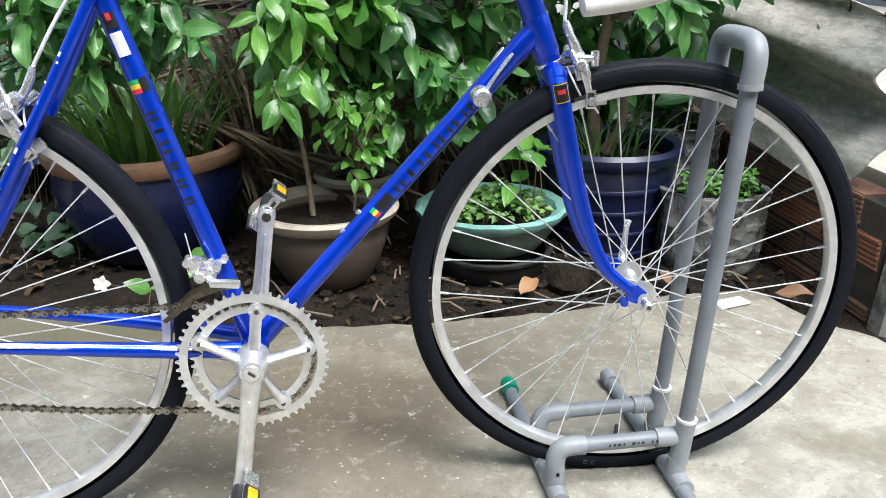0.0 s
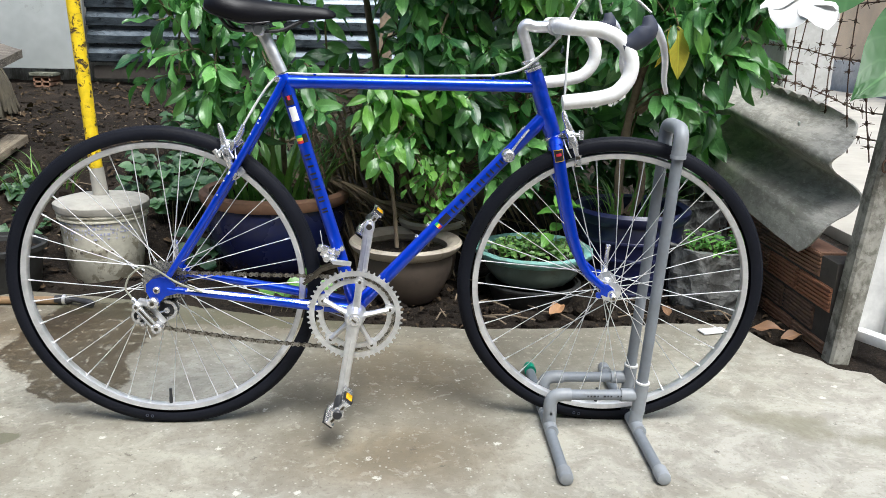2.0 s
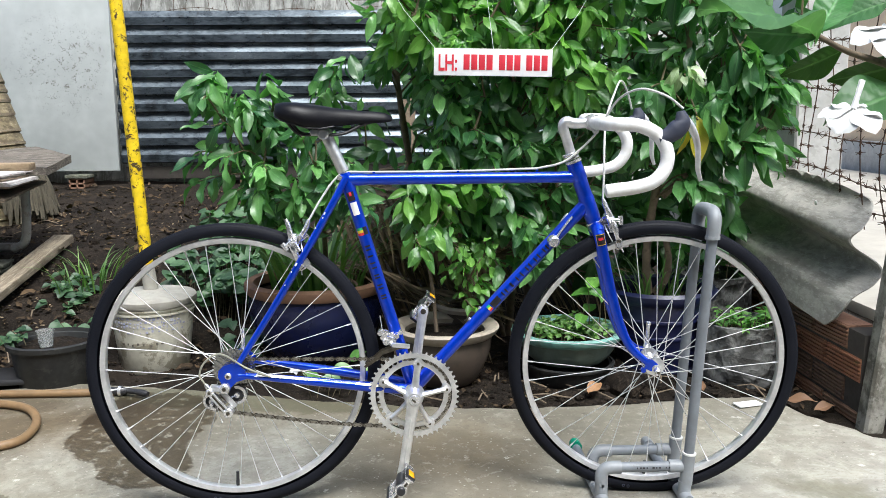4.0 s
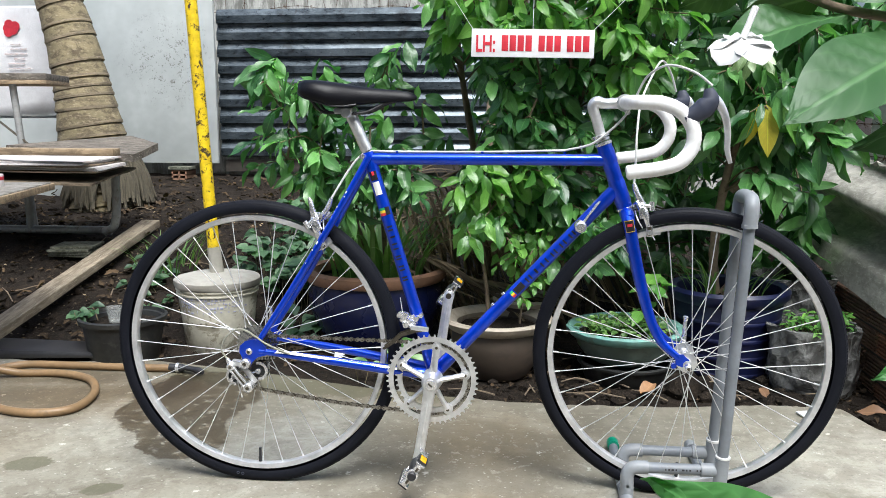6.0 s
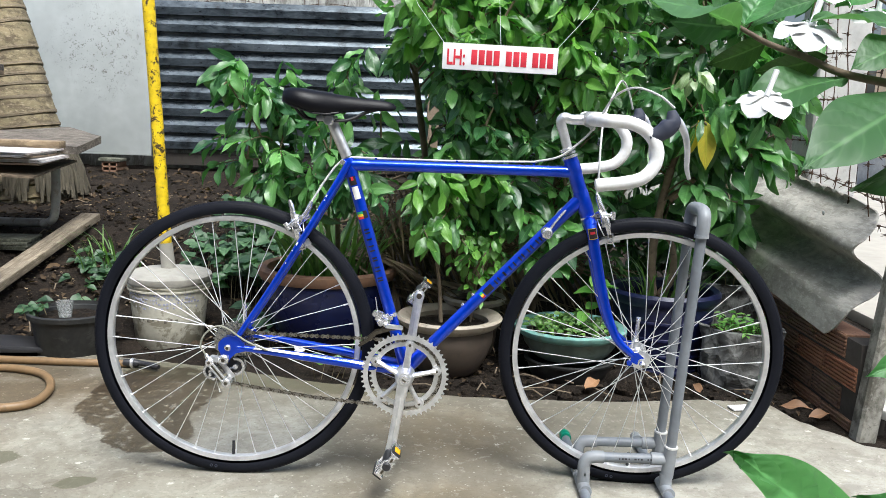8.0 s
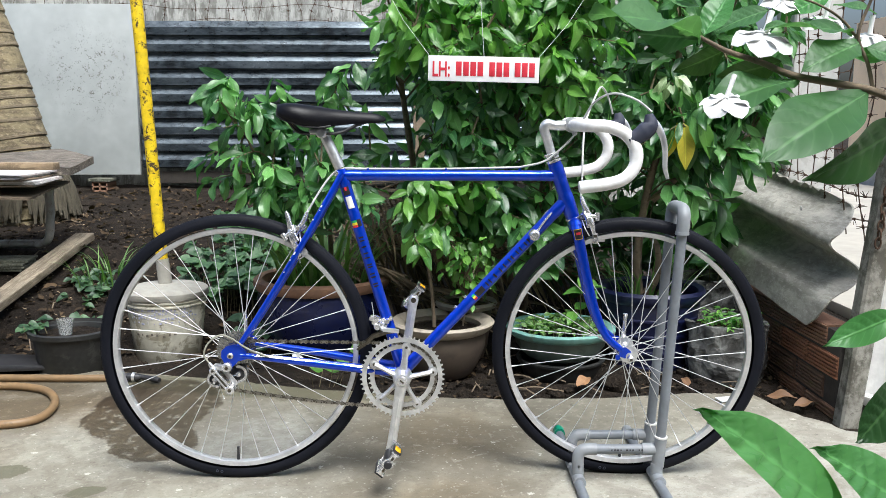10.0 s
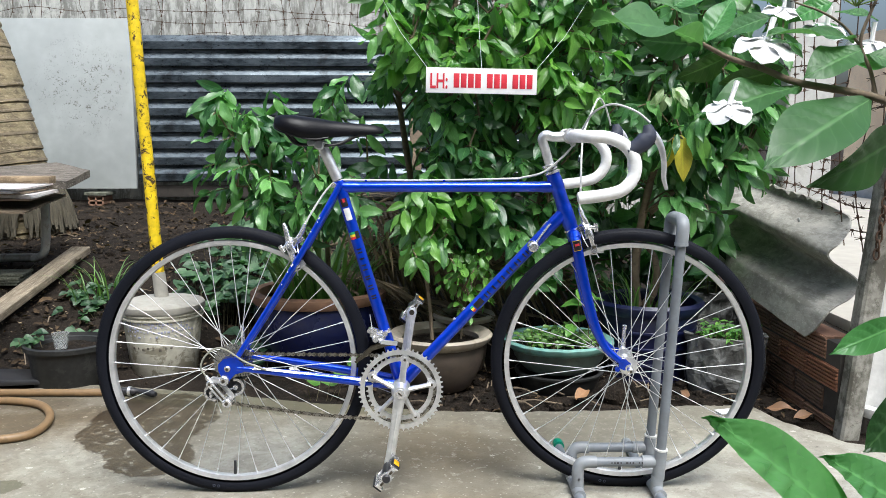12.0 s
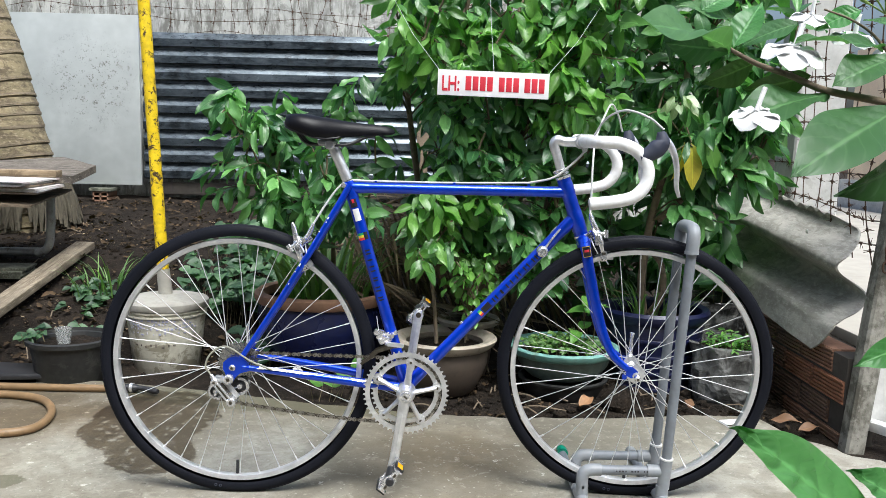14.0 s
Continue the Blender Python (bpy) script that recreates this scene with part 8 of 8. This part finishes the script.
def build_wire():
    fence = thing("barbed_wire_fence", "rusty barbed wire strung between the concrete posts", "wire fence", Matrix.Translation((1.95, 0.9, 0.0)))
    o = Vector((1.95, 0.9, 0.0))
    rnd = random.Random(6)
    for z in (0.60, 0.70, 0.83, 1.0, 1.18, 1.4):
        pts = [Vector((1.80 + 0.09 * z, 0.30, z + rnd.uniform(-0.02, 0.02))), Vector((1.90, 0.7, z - 0.03 + rnd.uniform(-0.02, 0.02))), Vector((1.96, 1.1, z - 0.02)), Vector((2.00, 1.52, z)), Vector((2.02, 2.4, z))]
        part("barbed_strand", barbed("s", "", [p - o for p in pts], int(z * 100), 0.07), RUST, fence)
    for k in range(7):
        y = 0.47 + 0.17 * k
        x = 1.84 + 0.13 * (y - 0.35)
        pts = [Vector((x + rnd.uniform(-0.02, 0.02), y + rnd.uniform(-0.02, 0.02), z)) for z in (0.52, 0.75, 1.0, 1.25, 1.5)]
        part("barbed_upright", barbed("s", "", [p - o for p in pts], k + 500, 0.06), RUST, fence)
    back = thing("barbed_wire_net", "tangle of barbed wire along the wall above the tin sheet", "wire fence", Matrix.Translation((-1.0, 4.62, 1.655)))
    ob = Vector((-1.0, 4.62, 1.6))
    for z in (1.62, 1.72, 1.80, 1.90, 2.02):
        pts = [Vector((x, 4.66 + rnd.uniform(-0.03, 0.03), z + rnd.uniform(-0.03, 0.03))) for x in np.arange(-2.9, 1.3, 0.35)]
        part("barbed_strand", barbed("s", "", [p - ob for p in pts], int(z * 77), 0.09), RUST, back)
    for k in range(30):
        x = -2.85 + 0.135 * k + rnd.uniform(-0.03, 0.03)
        pts = [Vector((x + rnd.uniform(-0.05, 0.05), 4.66 + rnd.uniform(-0.02, 0.02), z)) for z in (1.52, 1.68, 1.84, 2.05)]
        part("barbed_upright", barbed("s", "", [p - ob for p in pts], k + 900, 0.09), RUST, back)


build_wire()
gp = thing("white_gate_post", "white painted steel gate post with a bottom rail", "gate post", Matrix.Translation((1.842, 0.520, 0.03)))
gp_tilt = Matrix.Rotation(radians(5.7), 4, "Y")
part("post_face", Shape().box((0.11, 0.010, 1.75), gp_tilt @ Matrix.Translation((0.058, 0.0, 0.875)), 0.002), WHITE, gp)
part("post_flange", Shape().box((0.010, 0.05, 1.75), gp_tilt @ Matrix.Translation((0.106, -0.028, 0.875)), 0.002), WHITE, gp)
rail_turn = Matrix.Rotation(radians(-62), 4, "Z")
part("bottom_rail", Shape().box((0.50, 0.008, 0.030), rail_turn @ Matrix.Translation((0.25, 0.0, 0.0)), 0.002), WHITE, gp)
part("bottom_rail", Shape().box((0.50, 0.028, 0.005), rail_turn @ Matrix.Translation((0.25, 0.020, 0.013)), 0.001), WHITE, gp)
chain_ob = Shape()
for i in range(26):
    m = Matrix.Translation((1.835 + 0.0026 * i, 0.447, 0.54 + 0.026 * i)) @ Matrix.Rotation(radians(90 if i % 2 else 0), 4, "Z") @ Matrix.Rotation(radians(90), 4, "X")
    pts = [m @ Vector((0.009 * math.cos(a), 0.017 * math.sin(a), 0)) for a in np.linspace(0, 2 * math.pi, 12, endpoint=False)]
    chain_ob.tube(pts, 0.0034, 6, closed=True)
tagged(part("rusty_chain", chain_ob, RUST, None, "rusty steel chain hanging on the concrete post"), category="chain", kind="stuff")


# ---- the flowering shrub close to the camera ----
PETAL = worn("white_petal", (0.92, 0.92, 0.90), (0.84, 0.84, 0.80), 0.5, 0.0, 20, relief=0.0)
PETAL.node_tree.nodes["Principled BSDF"].inputs["Subsurface Weight"].default_value = 0.6
PETAL.node_tree.nodes["Principled BSDF"].inputs["Subsurface Radius"].default_value = (0.02, 0.02, 0.02)
BUDGREEN = worn("green_bud", (0.30, 0.42, 0.12), (0.2, 0.3, 0.08), 0.45, 0.0, 20, relief=0.0)


def build_near_shrub():
    base = Vector((1.86, -1.15, -0.11))
    th = thing("flowering_shrub", "flowering shrub with large green leaves and white flowers", "shrub", Matrix.Translation(base))

    def stem(pts, r0, r1):
        c = curve([Vector(p) - base for p in pts], 8)
        part("branch", Shape().tube(c, bez([r0, r1], len(c)), 10), BARK, th)
    stem([base, (1.74, -1.15, 0.3), (1.45, -1.2, 0.65), (1.18, -1.22, 0.84), (0.974, -1.2, 0.916)], 0.012, 0.0048)
    stem([(0.974, -1.2, 0.916), (0.929, -1.2, 0.932), (0.856, -1.2, 0.945), (0.821, -1.2, 0.958), (0.786, -1.2, 0.969), (0.763, -1.2, 0.98), (0.739, -1.2, 0.992), (0.702, -1.19, 1.004)], 0.0046, 0.0012)
    stem([(1.45, -1.2, 0.65), (1.20, -1.36, 0.56), (1.0, -1.40, 0.545), (0.88, -1.415, 0.562), (0.822, -1.43, 0.576)], 0.005, 0.002)
    stem([(1.18, -1.22, 0.84), (1.05, -1.27, 0.77), (0.937, -1.28, 0.716)], 0.004, 0.002)
    stem([(1.45, -1.2, 0.65), (1.15, -1.29, 0.66), (0.936, -1.30, 0.652)], 0.004, 0.002)
    stem([(0.939, -1.195, 0.931), (0.934, -1.19, 0.958), (0.922, -1.19, 0.986), (0.931, -1.19, 1.017), (0.939, -1.19, 1.036)], 0.0022, 0.0014)
    stem([(0.924, -1.185, 0.984), (0.908, -1.18, 1.004), (0.884, -1.18, 1.018), (0.857, -1.18, 1.027)], 0.0016, 0.0010)
    stem([(0.821, -1.2, 0.958), (0.825, -1.185, 0.972), (0.832, -1.18, 1.01)], 0.0011, 0.0010)

    def leaf(at, tip, normal, width, seed, curl=0.12, wave=0.03, belly=0.9, tone="near", quilt=0.035):
        at, tip = Vector(at), Vector(tip)
        d = tip - at
        length = d.length * (1 + curl * 0.15)
        vs, fs, uv = leaf_shape(length, width, 0.20, curl, wave, 26, 10, seed, 0.95, False, belly)
        for k, (u, v) in enumerate(uv):
            side = abs(v - 0.5) * 2
            vs[k][2] += quilt * width * math.sin(math.pi * side) * math.cos(2 * math.pi * (u * 8.0 - side * 1.3))
        up = Vector(normal) + d.normalized() * curl
        dd = d + Vector(normal).normalized() * curl * d.length * 0.9
        part("leaf", leaf_mesh("leaf", (vs, fs, uv), GREENS[tone][0]), None, th, at=aim(at - base, dd, up))
    # low leaves close to the lens
    leaf((0.822, -1.43, 0.576), (0.686, -1.48, 0.690), (0.35, -0.72, 0.62), 0.064, 1, 0.08, 0.015, 0.85, "low", 0.09)
    leaf((0.880, -1.42, 0.582), (0.795, -1.43, 0.640), (0.25, -0.72, 0.65), 0.050, 2, 0.12, 0.02, 0.85, "low", 0.09)
    leaf((0.87, -1.41, 0.570), (0.80, -1.45, 0.540), (0.1, -0.6, 0.8), 0.06, 3, 0.2, tone="low")
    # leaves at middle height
    # this leaf's shade is put into its darker green
    leaf((0.936, -1.30, 0.652), (0.880, -1.33, 0.606), (0.40, -0.85, 0.2), 0.055, 5, 0.1, tone="shaded")
    leaf((0.937, -1.28, 0.716), (0.858, -1.30, 0.690), (0.35, -0.80, 0.35), 0.030, 6, 0.15, tone="low")
    # the branch's leaves: two broad hanging ones, then towards the tip
    leaf((0.932, -1.20, 0.929), (0.796, -1.28, 0.864), (-0.15, -0.72, 0.62), 0.070, 7, 0.10, 0.02, 1.05, "near", 0.03)
    # the second broad leaf's backlit underside is painted in a darker green
    leaf((0.969, -1.21, 0.899), (0.845, -1.27, 0.843), (0.30, -0.80, -0.30), 0.056, 8, 0.1, 0.03, tone="shaded")
    leaf((0.861, -1.20, 0.942), (0.756, -1.23, 0.912), (-0.05, -0.50, 0.85), 0.054, 9, 0.12, 0.05, 1.1)
    leaf((0.760, -1.20, 0.983), (0.636, -1.27, 0.999), (0.05, -0.35, 0.92), 0.064, 10, 0.16, 0.08, 1.0)
    leaf((0.763, -1.19, 0.984), (0.690, -1.215, 0.985), (0.1, -0.75, -0.5), 0.034, 21, 0.10, 0.05, tone="near")
    # olive tone stands for the unlit undersides of these two hanging leaves
    leaf((0.787, -1.19, 0.972), (0.738, -1.18, 0.950), (0.25, -0.75, -0.45), 0.032, 11, 0.1, tone="olive")
    leaf((0.849, -1.18, 0.961), (0.790, -1.16, 0.946), (0.2, -0.75, -0.45), 0.036, 12, 0.1, tone="olive")
    leaf((0.763, -1.19, 0.985), (0.797, -1.17, 1.034), (-0.35, -0.75, 0.45), 0.030, 13, 0.10, tone="low")
    leaf((0.840, -1.16, 1.015), (0.786, -1.15, 0.993), (0.05, -0.55, 0.8), 0.036, 14, 0.15)
    leaf((0.921, -1.18, 0.988), (0.826, -1.20, 0.994), (0.0, -0.30, 0.95), 0.040, 15, 0.18, 0.05)
    leaf((0.925, -1.19, 0.979), (0.855, -1.22, 0.950), (-0.2, -0.70, 0.65), 0.044, 16, 0.12, 0.05)
    leaf((0.931, -1.19, 0.975), (0.979, -1.20, 0.950), (0.2, -0.70, 0.60), 0.036, 17, 0.2)
    leaf((0.916, -1.17, 0.968), (0.974, -1.15, 0.967), (0.1, -0.6, 0.6), 0.030, 18, 0.2, tone="low")
    leaf((0.735, -1.17, 1.024), (0.772, -1.16, 1.043), (0.1, -0.6, 0.6), 0.028, 19, 0.2, tone="low")
    leaf((0.768, -1.16, 1.017), (0.714, -1.17, 1.030), (0.0, -0.6, 0.7), 0.028, 20, 0.2)
    leaf((0.887, -1.15, 1.002), (0.925, -1.15, 1.000), (0.0, -0.6, 0.6), 0.024, 22, 0.2, tone="low")
    leaf((0.905, -1.16, 1.030), (0.865, -1.15, 1.012), (0.1, -0.6, 0.5), 0.026, 23, 0.2, tone="low")
    leaf((0.955, -1.16, 1.012), (0.915, -1.15, 1.022), (0.1, -0.4, 0.8), 0.026, 24, 0.2)

    def flower(at, tube_end, size, seed, lean=(0.1, -0.35, 1.0)):
        at, end = Vector(at) - base, Vector(tube_end) - base
        ax = Vector(lean).normalized()
        c = part("flower", Shape().tube([at, at.lerp(end, 0.5), end], [size * 0.10, size * 0.085, size * 0.10], 8), PETAL, th, "white five-petalled flower")
        u = ax.orthogonal().normalized()
        for k in range(5):
            d = (Matrix.Rotation(k * 1.257 + 0.5 * seed, 3, ax) @ u) - ax * 0.18
            sh = leaf_shape(size, size * 1.05, 0.1, 0.22, 0.06, 8, 6, seed + k, 0.0, False, 1.2)
            part("petal", leaf_mesh("petal", sh, PETAL), None, c, at=aim(at, d, ax))
    flower((0.773, -1.238, 0.921), (0.783, -1.230, 0.944), 0.027, 1, (-0.1, -0.42, 0.9))
    flower((0.824, -1.195, 0.987), (0.832, -1.19, 1.010), 0.033, 2, (0.05, -0.45, 0.9))
    flower((0.905, -1.15, 1.008), (0.908, -1.15, 1.028), 0.028, 3)
    flower((0.949, -1.16, 0.990), (0.951, -1.16, 1.010), 0.028, 4)
    flower((0.858, -1.15, 1.026), (0.860, -1.15, 1.043), 0.024, 5)
    for k in range(7):
        a = Vector((0.915, -1.19, 1.022)) - base
        b = a + Vector((-0.030 + 0.011 * k, -0.01, 0.012 + 0.005 * (k % 3)))
        part("flower_bud", Shape().tube([a, a.lerp(b, 0.7), b, b + (b - a) * 0.15], [0.0008, 0.0010, 0.0022, 0.0007], 8), BUDGREEN, th, "green flower bud")


build_near_shrub()
# pale young leaves among the potted tree's older ones
fc = thing("young_leaf_cluster", "cluster of pale variegated young leaves on the potted tree", "leaf", Matrix.Translation((1.29, 0.80, 1.03)))
rf = random.Random(3)
for k in range(11):
    a = k * 2.4
    d = Vector((0.75 * math.cos(a) + rf.uniform(-0.3, 0.3), -0.35 + 0.4 * math.sin(a), -0.75 + rf.uniform(-0.4, 0.5)))
    at = Vector((0.022 * math.cos(a), 0.015 * math.sin(a), rf.uniform(-0.01, 0.03)))
    part("leaf", leaf_mesh("leaf", leaf_shape(rf.uniform(0.045, 0.075), 0.026, 0.4, 0.25, 0.06, 7, 4, k, 0.7, False, 1.05), GREENS["pale"][0]), None, fc, at=aim(at, d, Vector((rf.uniform(-0.6, 0.6), -1, 0.4))))
part("stalk", Shape().tube([(0, 0, 0), (0.03, 0.08, -0.02), (0.06, 0.18, -0.04)], 0.003, 6), TWIG, fc)

# a small flowering weed at the slab's back edge
wd = thing("flowering_weed", "small weed with a white flower at the slab's edge", "weed", Matrix.Translation((0.07, 0.80, -0.02)))
part("stalk", Shape().tube([(0, 0, 0), (-0.005, -0.06, 0.10), (-0.027, -0.16, 0.153)], 0.0016, 6), TWIG, wd)
for k in range(5):
    d = Vector((math.cos(k * 1.257), -0.35, math.sin(k * 1.257)))
    part("petal", leaf_mesh("petal", leaf_shape(0.020, 0.015, 0.1, 0.15, 0.03, 5, 4, k, 0.2), PETAL), None, wd, "white petal", aim(Vector((-0.027, -0.16, 0.153)), d, Vector((0, -1, 0.3))))
for k, (x, y, z, a) in enumerate(((0.08, -0.02, 0.11, 0.2), (0.13, 0.0, 0.13, 1.1), (0.10, 0.02, 0.06, 2.6), (0.17, 0.03, 0.09, -0.4), (0.03, 0.03, 0.05, 2.0))):
    part("leaf", leaf_mesh("leaf", leaf_shape(0.065, 0.042, 0.2, 0.25, 0.03, 6, 4, k), GREENS["fresh"][0]), None, wd, at=aim(Vector((x, y, z)), Vector((math.cos(a), -0.2, math.sin(a) * 0.4)), Vector((0.1, -0.6, 0.7))))
    part("leaf_stalk", Shape().tube([(x * 0.7, 0, 0), (x, y, z)], 0.0012, 5), TWIG, wd)

# a clump of root-bound soil under the front wheel
clump = Shape().lathe([(0.0, 0.075), (0.03, 0.072), (0.055, 0.052), (0.066, 0.025), (0.060, 0.0), (0.0, -0.004)], 22)
clump.v = [(x * (1 + 0.35 * noise.noise(Vector((x * 30, y * 30, z * 30)))), y * (1 + 0.35 * noise.noise(Vector((x * 28, y * 28, z * 30 + 5)))), z * (1 + 0.3 * noise.noise(Vector((x * 40, y * 40, 9))))) for x, y, z in clump.v]
tagged(part("soil_clump", clump, SOIL, None, "dark root-bound clump of soil", Matrix.Translation((1.125, 0.80, ground_z(1.125, 0.80) - 0.004))), category="soil")
